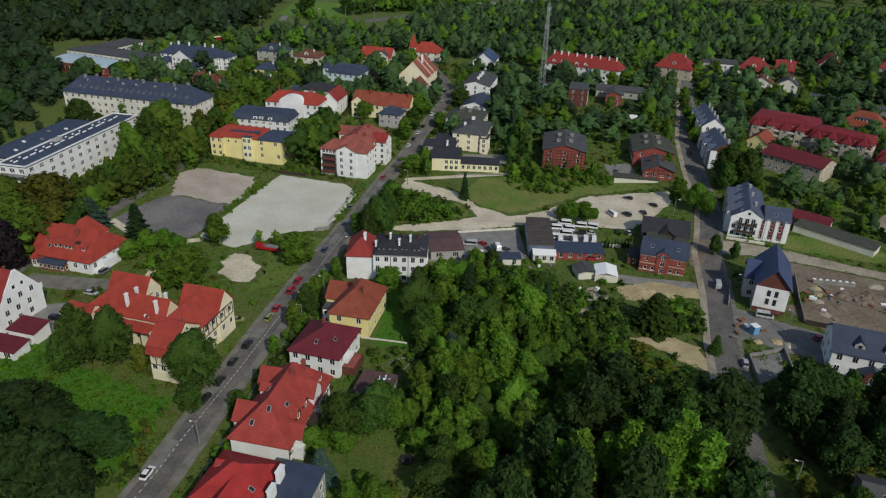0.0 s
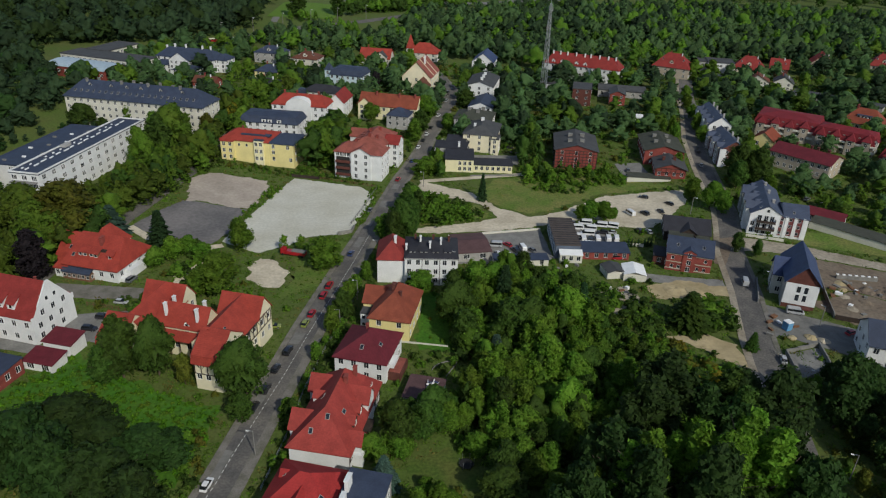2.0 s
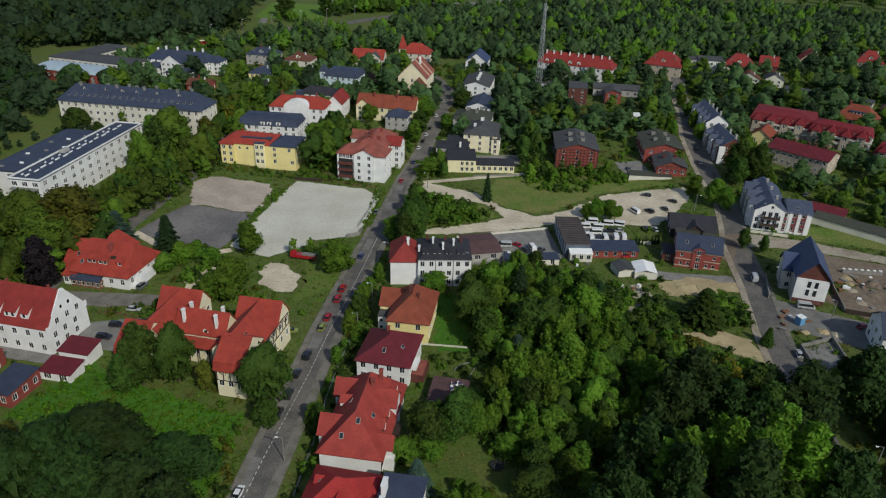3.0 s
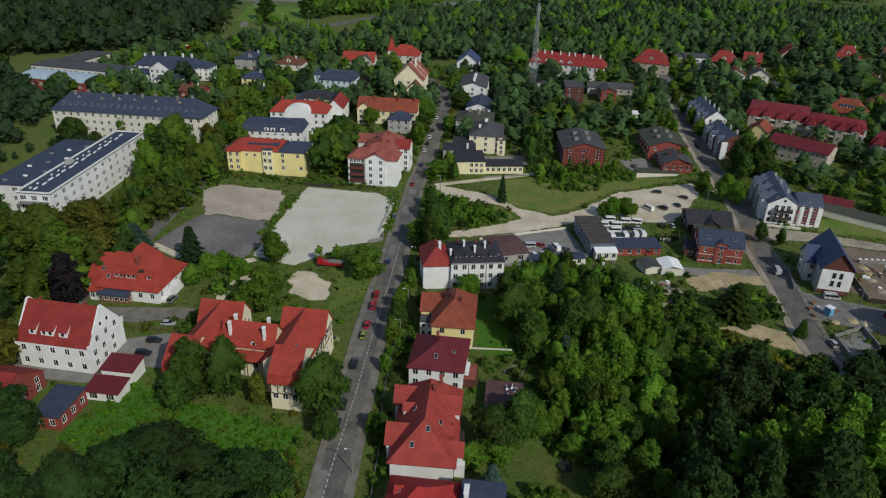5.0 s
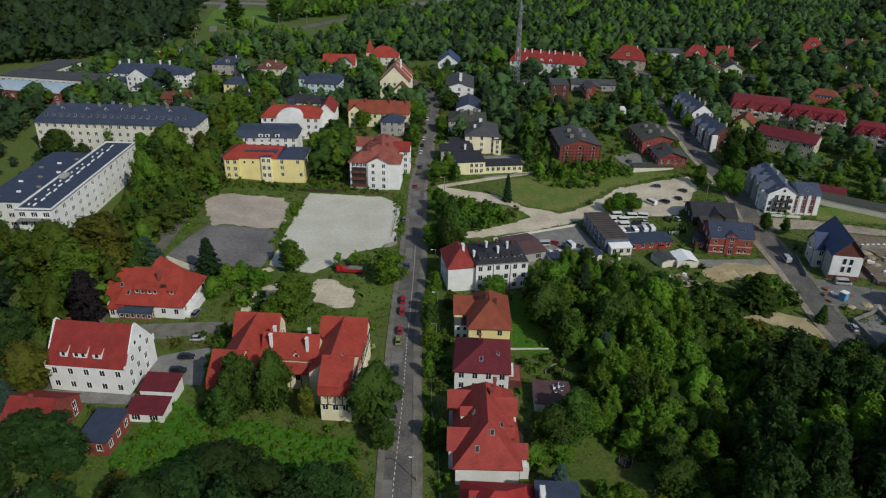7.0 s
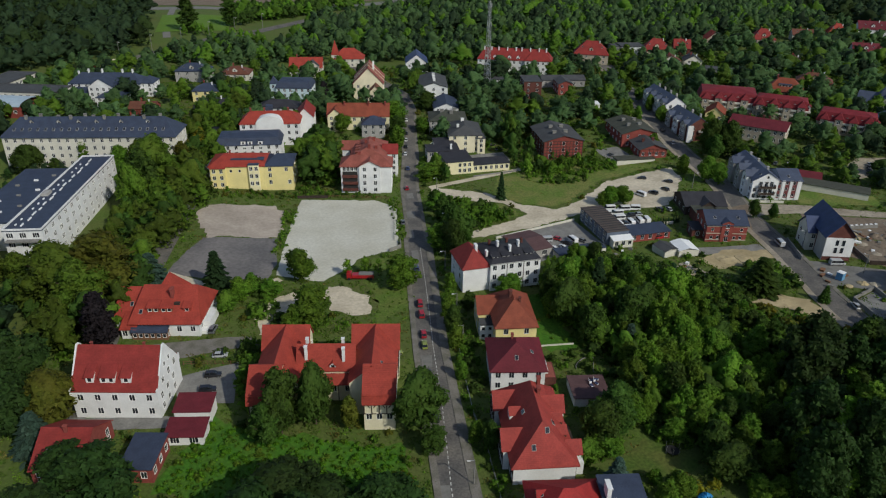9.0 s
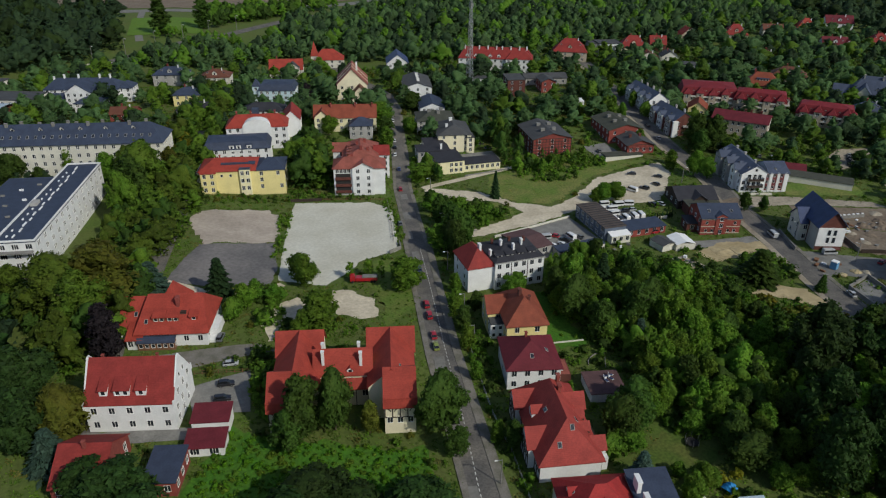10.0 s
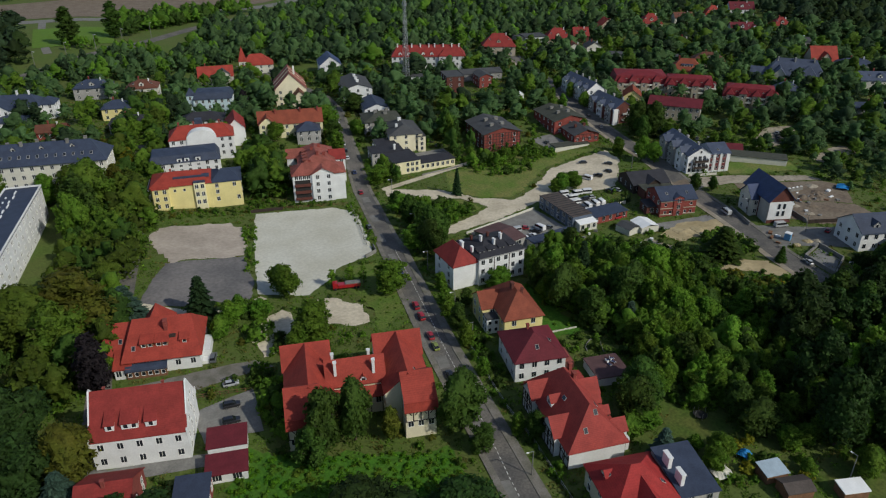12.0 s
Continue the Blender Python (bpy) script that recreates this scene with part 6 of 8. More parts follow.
LOOKS = {"leafhaze": "cool green", "leafhazedark": "cool dark green", "leafshade": "deep green", "leafolive": "olive-green", "weed": "lush bright green", "grass": "rough green", "hay": "dry yellowish","leaf": "leafy mid-green", "leafdark": "dense dark green", "leaflight": "fresh light green", "leafyellow": "yellowing", "leafrust": "rust-tinged", "leafpurple": "dark purple-leaved", "leafblue": "blue-grey", "needle": "dark green"}
NOUN = {"round": ("broad deciduous tree", "tree"), "tall": ("slender deciduous tree", "tree"), "bush": ("rounded bush", "bush"), "poplar": ("tall narrow poplar", "tree"), "conifer": ("spruce with drooping branches", "conifer"), "sparse": ("open-crowned young tree", "tree")}
TALL = {"round": 10, "tall": 10, "conifer": 10, "bush": 3.4, "poplar": 16.5, "sparse": 8, "far": 10, "tuft": 1}
FIRST = {}
rng = random.Random(5)


def tree(x, y, height, shape="round", look_="leaf", spread=1.0, wide=0.0):
    """One tree with trunk and crown, its foot on the land; `wide` is the crown's radius."""
    if wide:
        spread = 1.14 * wide * TALL[shape] / (WIDE[shape] * height)
    n = sum(k.startswith(shape) for k in SHAPES)
    key = f"{shape}{rng.randrange(n)}"
    (verts, faces), (base_h, r, limbs) = SHAPES[key]
    s = height / TALL[shape]
    m = Matrix.Translation((x, y, G(x, y) - 0.05)) @ Matrix.Rotation(rng.uniform(0, 6.28), 4, "Z") @ Matrix.Diagonal((s * spread * rng.uniform(0.9, 1.1), s * spread * rng.uniform(0.9, 1.1), s, 1))
    if (key, look_) in FIRST:
        return copy_thing(FIRST[key, look_], m)
    noun, cat = NOUN[shape]
    root = tagged(new("bush" if shape == "bush" else "tree"), f"{LOOKS[look_]} {noun} in full leaf", cat, {"tree": "trees of the town", "bush": "bushes of the town", "conifer": "conifers of the town"}[cat])
    me = bpy.data.meshes.new("crown")
    me.from_pydata(verts.tolist(), [], faces)
    me.materials.append(M[look_])
    me.shade_smooth()
    crown = new("crown", me)
    crown.parent = root
    part("trunk", trunk_bm(base_h, r, limbs, len(FIRST)), M["bark"], root)
    root.matrix_basis = m
    FIRST[key, look_] = root
    return root


def inside(x, y, poly):
    hit = False
    for (a, b), (c, d) in zip(poly, poly[1:] + poly[:1]):
        if (b > y) != (d > y) and x < (c - a) * (y - b) / (d - b) + a:
            hit = not hit
    return hit


def clear(x, y, r, plots=OPEN):
    """Whether no house, road or bare plot lies within r of a place."""
    for inv, u, v, w, d in FOOT:
        p = inv @ Vector((x, y, 0))
        if u - r < p.x < u + w + r and v - r < p.y < v + d + r:
            return False
    for line, half in ROADS:
        for (a, b), (c, d) in zip(line, line[1:]):
            ex, ey = c - a, d - b
            t = max(0, min(1, ((x - a) * ex + (y - b) * ey) / (ex * ex + ey * ey)))
            if math.hypot(x - a - t * ex, y - b - t * ey) < half + r * 0.6:
                return False
    return not any(inside(x, y, p) for p in plots)


class Mass:
    """Many crowns joined into one mesh for each leaf colour."""

    def __init__(self, name, label):
        self.name, self.label, self.rows = name, label, {}

    def add(self, x, y, height, shape, look_, r, spread=1.0):
        n = sum(k.startswith(shape) for k in LIGHT)
        v, f = LIGHT[f"{shape}{r.randrange(n)}"]
        a, s = r.uniform(0, 6.28), height / TALL[shape]
        c, d = math.cos(a) * s * spread, math.sin(a) * s * spread
        vs, fs, k = self.rows.setdefault(look_, ([], [], [0]))
        vs.append(np.stack([v[:, 0] * c - v[:, 1] * d + x, v[:, 0] * d + v[:, 1] * c + y, v[:, 2] * s + G(x, y) - 0.1], 1))
        fs += [tuple(q + k[0] for q in face) for face in f]
        k[0] += len(v)

    def done(self):
        for look_, (vs, fs, _) in self.rows.items():
            me = bpy.data.meshes.new(self.name)
            me.from_pydata(np.concatenate(vs).tolist(), [], fs)
            me.materials.append(M[look_])
            me.shade_smooth()
            tagged(new(self.name, me), f"{LOOKS[look_]} {self.label}", "greenery", kind="stuff")


def spots(poly, gap, seed, keep=1.0):
    r = random.Random(seed)
    xs, ys = [p[0] for p in poly], [p[1] for p in poly]
    y, row = min(ys), 0
    while y < max(ys):
        x = min(xs) + (row % 2) * gap / 2
        while x < max(xs):
            px, py = x + r.uniform(-0.42, 0.42) * gap, y + r.uniform(-0.42, 0.42) * gap
            if inside(px, py, poly) and r.random() < keep:
                yield px, py, r
            x += gap
        y += gap * 0.87
        row += 1


def lumps(x, y):
    """Groups of taller and lower growth."""
    return 1.0 + 0.32 * noise.noise((x / 24, y / 24, 2.0)) + 0.22 * noise.noise((x / 8, y / 8, 5.0))


def grove(poly, gap, sizes, looks, seed=0, spread=1.0, keep=1.0, kinds=("round", "round", "tall")):
    """Single trees scattered unruly inside an outline."""
    for x, y, r in spots(poly, gap, seed, keep):
        size, kind, look_ = r.uniform(*sizes) * lumps(x, y), r.choice(kinds), r.choice(looks)
        if y > 245 or (y > 200 and x < -100):
            woods.add(x, y, size, kind, look_, r, spread)
        else:
            tree(x, y, size, kind, look_, spread)


def mass(m, poly, gap, sizes, looks, shape="round", seed=0, spread=1.0, keep=1.0, gapped=0.0, plots=OPEN):
    for x, y, r in spots(poly, gap, seed, keep):
        if not gapped or clear(x, y, gapped, plots):
            kind = "tall" if shape == "round" and r.random() < 0.12 else shape
            m.add(x, y, r.uniform(*sizes) * lumps(x, y), kind, r.choice(looks), r, spread * r.uniform(0.85, 1.2))


MID = ["leaf", "leaf", "leafdark", "leaflight"]
woods = Mass("trees_beyond", "trees between far buildings")
DARK = ["leafdark", "leafdark", "leafshade", "leaf"]
# far trees: distance haze comes from the bluish leaf colours
FAR = ["leafhaze", "leafhaze", "leafhaze", "leafhazedark", "leaf"]
# next two lists: cloud and edge shade carried by darker leaf colours
SHADED_FAR = ["leafhazedark", "leafhazedark", "leafshade"]
SHADED = ["leafshade", "leafshade", "leafdark"]
# the wood between the two streets
grove([(-6, 134), (10, 124), (24, 118), (52, 122), (58, 146), (38, 156), (34, 190), (24, 206), (26, 218), (6, 220), (-3, 205), (-8, 190), (-5, 172), (2, 160), (-6, 148)], 7.0, (8.5, 13), ["leaf", "leaf", "leaf", "leafdark", "leaflight"], seed=1, spread=1.0, kinds=("round", "round", "tall"))
grove([(14, 98), (64, 86), (72, 128), (56, 140), (50, 120), (22, 116)], 8.0, (12, 17), SHADED, seed=2)
grove([(38, 158), (57, 150), (55, 176), (44, 188), (36, 190)], 6.0, (4.5, 7), ["leaf", "leaf", "leafdark"], 77)
grove([(26, 206), (36, 192), (42, 194), (40, 204), (30, 216)], 6.0, (4.5, 7), ["leaf", "leafdark"], 78)
scrub = Mass("scrub", "scrub and saplings between the trees")
mass(scrub, [(-6, 128), (24, 118), (60, 115), (74, 140), (60, 176), (60, 198), (44, 214), (20, 222), (-3, 205), (-8, 190), (-5, 172), (0, 160), (-10, 148)], 4.0, (2.4, 5.0), ["leafdark", "leaf"], "bush", 3, 1.3)
mass(scrub, [(-4, 134), (24, 120), (56, 124), (60, 146), (40, 156), (36, 188), (26, 206), (28, 218), (6, 220), (-3, 205), (-8, 190), (-3, 172), (4, 160), (-4, 148)], 4.8, (7, 10.5), ["leaf", "leaf", "leaf", "leafdark", "leaflight"], "round", 103, 1.05)
mass(scrub, [(58, 150), (72, 140), (80, 158), (72, 166), (62, 176), (56, 178)], 4.5, (2, 5), ["leaf", "leaflight", "leafyellow", "leafrust"], "bush", 4, 1.2)
for x, y, hgt in ((27.4, 110, 22), (31, 108, 20), (37.5, 112, 23), (41, 109, 21), (52.6, 111, 22), (49, 108, 20), (56, 106, 21), (45, 105, 21)):
    tree(x, y, hgt, "poplar", "leaflight", 1.1)
# the wood's shadowed corner is put into these crowns' colour
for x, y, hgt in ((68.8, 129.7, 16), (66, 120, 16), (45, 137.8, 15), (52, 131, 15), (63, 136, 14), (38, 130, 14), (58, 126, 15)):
    tree(x, y, hgt, "round", "leafshade")
for x, y, hgt in ((61.5, 145, 9), (64, 149, 8), (58, 142, 8)):
    tree(x, y, hgt, "round", "leafyellow")
tree(70, 186.5, 12.5, "conifer", "leafdark", wide=6.2)
tree(84.5, 172.5, 6.5, "conifer", "leafdark", wide=2.1)
tree(36, 190, 14, "conifer", "needle", 1.1)
tree(12, 196, 12, "conifer", "needle", 1.0)
tree(6, 165, 11, "conifer", "leafblue", 1.3)
mass(scrub, [(68, 188), (86, 180), (89, 196), (76, 201)], 3.6, (3, 5.5), ["leafdark", "leaf"], "bush", 5, 1.3)
mass(scrub, [(44, 192), (60, 178), (62, 200), (64, 203), (46, 214)], 5, (1.2, 2.6), ["leafdark", "leaf"], "bush", 6, 1.2)
grove([(86, 118), (112, 122), (112, 146), (98, 156), (91, 148)], 7.5, (9, 13), SHADED, 7)
grove([(84, 96), (92, 96), (92, 116), (85, 118)], 7, (7, 10), ["leafrust", "leafdark"], 8)
grove([(114, 136), (150, 120), (150, 140), (118, 152)], 8, (9, 13), SHADED, 9)
tree(90.5, 149, 8, "sparse", "leaf")
mass(scrub, [(84, 112), (112, 116), (150, 118), (150, 148), (112, 156), (92, 156)], 4.5, (1.5, 3.5), ["leafdark", "leafrust"], "bush", 10, 1.2, gapped=1.0)

# gardens on the house side of the street
for x, y, hgt, l in ((-21, 132, 12, "leafdark"), (-18, 140, 8, "leafdark"), (-31.5, 201, 7, "leafdark"), (-40, 191, 7, "leafdark"), (-16.7, 110.4, 9, "leaf"), (-22, 105, 4, "leaflight"), (-12, 143, 7, "leaf"), (-4, 138, 8, "leaf"), (-2, 146, 9, "leaf"), (2, 118, 6, "leafdark")):
    tree(x, y, hgt, "round", l, 1.0)
for x, y, hgt, wide in ((-14.5, 206.5, 8.5, 5.0), (-11.5, 113, 6, 2.8), (-8.8, 138, 8, 3.8), (13.8, 114, 9, 3.8), (21.6, 113, 11, 4.4), (19, 102.5, 9, 4.0), (25.7, 101, 11, 4.2), (10.3, 106, 5, 2.4), (10, 120, 9, 4.2), (8, 126, 9, 4.0), (1.8, 132, 8, 4.0), (13.4, 92, 8, 3.4)):
    tree(x, y, hgt, "round", "leaf", wide=wide)
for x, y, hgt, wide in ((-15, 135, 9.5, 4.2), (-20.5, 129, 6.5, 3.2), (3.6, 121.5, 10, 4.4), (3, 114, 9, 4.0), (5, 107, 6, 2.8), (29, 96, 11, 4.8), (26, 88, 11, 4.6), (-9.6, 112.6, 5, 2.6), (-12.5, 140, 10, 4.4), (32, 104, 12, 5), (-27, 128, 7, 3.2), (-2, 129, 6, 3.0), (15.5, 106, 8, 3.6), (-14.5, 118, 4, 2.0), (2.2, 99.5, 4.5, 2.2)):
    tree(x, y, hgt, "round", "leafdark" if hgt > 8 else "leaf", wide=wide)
tree(-24.0, 119, 9.5, "conifer", "leafblue", 1.3)
garden = Mass("garden_shrubs", "garden shrubs and hedge plants")
mass(garden, [(-22, 178), (-6, 174), (-4, 206), (-16, 208)], 3.8, (1.2, 3.0), ["leaflight", "leaf", "leafrust"], "bush", 11, 1.0, 0.3)
mass(garden, [(-45.5, 158), (-40.5, 158), (-34, 184), (-38, 200), (-41, 186)], 3.2, (2, 4.5), ["leafdark", "leaf"], "bush", 12)
mass(garden, [(-52, 118), (-48, 122), (-44, 150), (-48, 152)], 3.4, (1.4, 3), ["leafdark", "leaf"], "bush", 13, gapped=0.5)
mass(garden, [(-26, 108), (2, 94), (10, 104), (-4, 116), (-20, 116)], 3.8, (1.5, 3.6), ["leaf", "leaflight", "leafyellow"], "bush", 14, 1.1, 0.8, 0.6)
mass(garden, [(-22, 140), (-4, 126), (-2, 150), (-10, 176), (-18, 172)], 4.2, (1.5, 4), ["leaf", "leafdark"], "bush", 15, 1.1, 0.7, 0.8)
mass(garden, [(8, 108), (30, 118), (34, 104), (18, 92)], 4.2, (2, 4.5), ["leafdark", "leaf"], "bush", 16, 1.1, 0.6)
tree(-47.0, 139, 6.5, "round", "leafdark")

for x, y, hgt, wide in ((-38.5, 199.8, 8, 3.0), (-42, 182.4, 6.5, 2.2), (-45, 167.3, 6.5, 2.3), (-49.3, 143.3, 6, 2.6), (-33.5, 213.9, 7, 2.2), (-36.5, 206, 7, 2.5), (-26.8, 246, 11, 6.0), (-17.6, 280.6, 8, 5.0)):
    tree(x, y, hgt, "tall" if wide < 4 else "round", "leaf", wide=wide)
# left of the street
for x, y, hgt, wide, l in ((-95.2, 157.6, 18.5, 5.4, "leafdark"), (-86.6, 159.5, 16, 3.8, "leafdark"), (-78.6, 156.0, 15, 4.2, "leafrust"), (-61.2, 151, 15.5, 4.8, "leafdark"), (-60.5, 141.5, 8, 3.4, "leafdark"), (-99, 155, 9, 3.0, "leafdark")):
    tree(x, y, hgt, "round", l, wide=wide)
for x, y, hgt, wide, l in ((-80.8, 236, 11, 5.0, "leaf"),  (-49.0, 222, 13, 6.6, "leaf"), (-82, 205, 13, 6.0, "leaf"), (-86.5, 202, 9, 4.0, "leaf"), (-102, 224, 8, 3.4, "leaflight"), (-98, 229, 7, 3.2, "leaf"), (-106, 219, 7, 3.2, "leaf"), (-92, 226, 6, 3, "leaf")):
    tree(x, y, hgt, "round", l, wide=wide)
for x, y, hgt in ((-65, 235, 7), (-58.5, 234.5, 8.5), (-54.5, 232, 7)):
    tree(x, y, hgt, "sparse", "leaflight", 0.95)
tree(-108.5, 233, 11, "conifer", "needle", wide=3.6)
tree(-129.5, 243, 13, "conifer", "leafblue", wide=4.6)
tree(-151, 167, 12, "conifer", "leafblue", wide=3.8)
tree(-141, 207.5, 18.5, "tall", "leafpurple", wide=5.4)
tree(-149, 177, 15, "round", "leafrust", wide=7.4)
# low crowns along the near side of the overgrown garden; most carry edge shade in their leaf colour
for x, y, hgt, wide, l in ((-96.5, 132, 9.5, 6.4, "leafshade"), (-89, 128.5, 7.5, 4.6, "leafshade"), (-77.5, 124.5, 8, 5.4, "leafshade"), (-119, 132, 10.5, 7.4, "leafrust"), (-135, 146, 11, 7.2, "leafshade"), (-104, 121, 12, 5.5, "leafshade"), (-84, 112, 14, 6.5, "leafshade"), (-94, 114, 15, 6.5, "leafshade"), (-110, 116, 14, 6, "leafshade"), (-74, 106, 14, 6, "leafshade"), (-146, 136, 12, 6, "leafshade"), (-128, 120, 13, 6, "leafshade"), (-143, 152, 9, 4.5, "leafshade"), (-158, 176, 13, 6, "leafshade"), (-160, 190, 15, 6.5, "leafshade")):
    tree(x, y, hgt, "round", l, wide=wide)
tree(-129.5, 132, 11, "sparse", "leafrust", wide=3.2)
weeds = Mass("weeds", "tall weeds and brambles in the overgrown garden")
mass(weeds, [(-113, 165), (-66, 145), (-69, 122), (-92, 126), (-124, 144)], 1.9, (0.6, 1.5), ["weed", "weed", "weed", "leaflight", "leaf"], "bush", 17, 1.35)
mass(weeds, [(-60, 203), (-46, 212), (-42, 240), (-52, 242), (-59, 230), (-57, 214)], 2.6, (0.35, 0.8), ["leaflight", "grass", "leaf"], "bush", 18, 1.6)
mass(garden, [(-105, 162), (-98, 160), (-97, 198), (-103, 202)], 3.6, (2.5, 5.5), ["leaf", "leaflight", "leafdark"], "bush", 19)
mass(garden, [(-71, 142), (-64, 140), (-67, 116), (-73, 116)], 3.8, (2, 4.5), ["leaf", "leafdark", "leafrust"], "bush", 20)
mass(garden, [(-98, 200), (-91, 200), (-88, 236), (-97, 236)], 4.4, (3, 6.5), ["leaf", "leafdark"], "bush", 21)
mass(garden, [(-118, 192), (-104, 190), (-103, 202), (-117, 198)], 3.6, (1, 2.4), ["leaf", "leafrust", "leafdark"], "bush", 22, gapped=0.6)
mass(garden, [(-145, 168), (-124, 160), (-124, 164), (-146, 172)], 3.0, (1, 2.2), ["leafdark"], "bush", 23, gapped=0.6)
# avenue between the yards and the long white blocks
AVENUE = [(-150, 205), (-136, 216), (-127, 262), (-115, 300), (-108, 318), (-112, 345), (-103, 396), (-116, 392), (-120, 350), (-128, 320), (-138, 280), (-148, 250), (-164, 216)]
grove([(-174, 236), (-160, 222), (-148, 250), (-139, 285), (-129, 325), (-136, 330), (-146, 292), (-153, 262)], 7.0, (9, 12.5), ["leafolive", "leaf", "leafdark"], 23, 1.1)
grove(AVENUE, 8.2, (10, 15), ["leafolive", "leafdark", "leafolive", "leaf", "leaf"], 24, 1.28, kinds=("round", "round", "tall"))
grove([(-149, 270), (-142, 272), (-133, 300), (-127, 334), (-132, 340), (-141, 306)], 6.6, (9, 12.5), ["leaf", "leafolive", "leafdark", "leaf"], 81, 1.1)
for x, y, hgt, wide, l in ((-206, 284, 15, 6, "leafdark"), (-197, 276, 15, 6, "leafolive"), (-188, 267, 14, 5.6, "leafdark"), (-180, 258, 14, 5.6, "leafolive"), (-171, 253, 13, 5.2, "leafolive"), (-162, 254, 11, 4.6, "leaf"), (-188, 360.5, 11.5, 4.6, "leafdark"), (-164, 362, 13, 3.4, "leaf"), (-140.5, 308, 20, 5.0, "leaf"), (-136, 322, 17, 5.0, "leafdark"), (-131, 330, 17, 5.0, "leafolive"), (-176, 357, 8, 3.0, "leafdark"), (-148, 352, 10, 4.0, "leaf"), (-138, 345, 14, 4.6, "leafolive")):
    tree(x, y, hgt, "round" if wide > 4 else "tall", l, wide=wide)
avenue = Mass("understorey", "undergrowth below the avenue trees")
mass(avenue, AVENUE, 6, (3, 6), ["leafdark", "leaf"], "bush", 25, 1.2, gapped=0.5)
for x, y, hgt, l in ((-148, 246, 14, "leafolive"), (-144, 238, 15, "leafrust"), (-149, 228, 15, "leafolive"), (-156, 236, 15, "leafolive"), (-117.7, 361, 15, "leafrust"), (-121, 350, 14, "leafrust"), (-113, 372, 14, "leafyellow")):
    tree(x, y, hgt, "round", l, 1.1)
mass(woods, [(-160, 196), (-190, 180), (-230, 230), (-230, 290), (-186, 264), (-172, 225)], 10, (13, 17), SHADED_FAR, "round", 26, 1.4, gapped=2)
mass(woods, [(-136, 343), (-150, 350), (-195, 364), (-215, 350), (-215, 330), (-150, 342)], 9, (3.5, 6.5), SHADED_FAR, "round", 27, 1.35, gapped=2)
grove([(-66, 322), (-57, 319), (-52, 352), (-60, 360), (-68, 350)], 7, (13, 17), ["leaf", "leaf", "leafdark"], 28, 1.3)
mass(garden, [(-74, 311), (-55, 307), (-36, 299), (-33, 302), (-54, 312), (-72, 322)], 2.8, (1.2, 2.6), ["leaf", "leafdark"], "bush", 29, gapped=0.3)
mass(garden, [(-80.5, 297), (-74.5, 300), (-84, 262), (-88.5, 258)], 2.4, (1.2, 2.4), ["leaf", "leaflight"], "bush", 30)
mass(garden, [(-36, 298), (-30, 300), (-37.5, 258), (-41, 256)], 2.4, (1.0, 1.9), ["leaf", "leaflight"], "bush", 31)
mass(garden, [(-107, 326), (-74, 318), (-76, 311), (-109, 316)], 2.8, (1.0, 2.2), ["leaf", "leafrust", "leafdark"], "bush", 32)

# yards kept free of trees
OPEN += [[(68, 396), (114, 392), (130, 428), (96, 431), (74, 414)], [(56, 432), (84, 436), (84, 450), (56, 451)], [(200, 438), (268, 396), (284, 408), (214, 456)], [(200, 446), (240, 444), (238, 458), (202, 462)], [(-205, 345), (-122, 325), (-122, 338), (-200, 366)], [(-140, 470), (-80, 465), (-84, 490), (-136, 500)], [(-150, 425), (-108, 430), (-110, 450), (-150, 446)]]
# right of the street, round the waste ground
for x, y, hgt in ((-22, 244, 15), (-18, 250, 13), (-24.5, 238, 13), (-18, 260, 12), (-20, 267, 10), (-15, 274, 9), (-19, 281, 8)):
    tree(x, y, hgt, "round", "leafdark", 0.95)
mass(garden, [(-16, 257), (6, 263), (12, 270), (7, 279), (-8, 287), (-18, 284)], 3.4, (2, 4.8), ["leafdark", "leaf", "leaf"], "bush", 33, 1.2)
tree(13, 286, 9.5, "conifer", "needle", wide=1.7)
grove([(-12, 312), (-4, 310), (-2.5, 320), (-8, 332)], 6, (8, 11), ["leaf", "leafdark"], 34)
grove([(36, 308), (60, 304), (80, 309), (82, 314), (76, 322), (50, 326), (36, 326)], 6.2, (5, 8), ["leaf", "leafdark", "leaflight"], 35, 1.2)
mass(garden, [(34, 305), (60, 301), (84, 306), (84, 314), (76, 324), (36, 326)], 3.6, (1.6, 3.4), ["leaf", "leaflight"], "bush", 36, 1.2)
grove([(36, 328), (50, 326), (50, 352), (40, 362), (36, 345)], 8, (13, 17), ["leaf", "leafdark"], 37)
for x, y, hgt in ((57, 267, 9), (62.5, 266, 8), (67, 268, 5.5), (53, 267, 6)):
    tree(x, y, hgt, "round", "leaf", 1.4)
for x, y, hgt, l in ((110, 274, 12, "leaf"), (113.5, 269, 10, "leaf"), (134, 304, 14, "leafdark"), (141, 299, 14, "leafdark"), (131, 297, 11, "leafdark"), (143, 290, 10, "leaf"), (140, 309, 11, "leaf"), (105, 234, 7, "leafdark"), (111, 230, 6, "leafdark")):
    tree(x, y, hgt, "round", l, 1.0)
mass(woods, [(150, 290), (176, 292), (205, 268), (190, 236), (162, 262)], 8, (4, 9), ["leaf", "leafdark"], "round", 38, 1.4, gapped=2)
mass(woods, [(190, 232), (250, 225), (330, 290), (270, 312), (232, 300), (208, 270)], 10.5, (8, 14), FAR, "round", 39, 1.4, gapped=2)
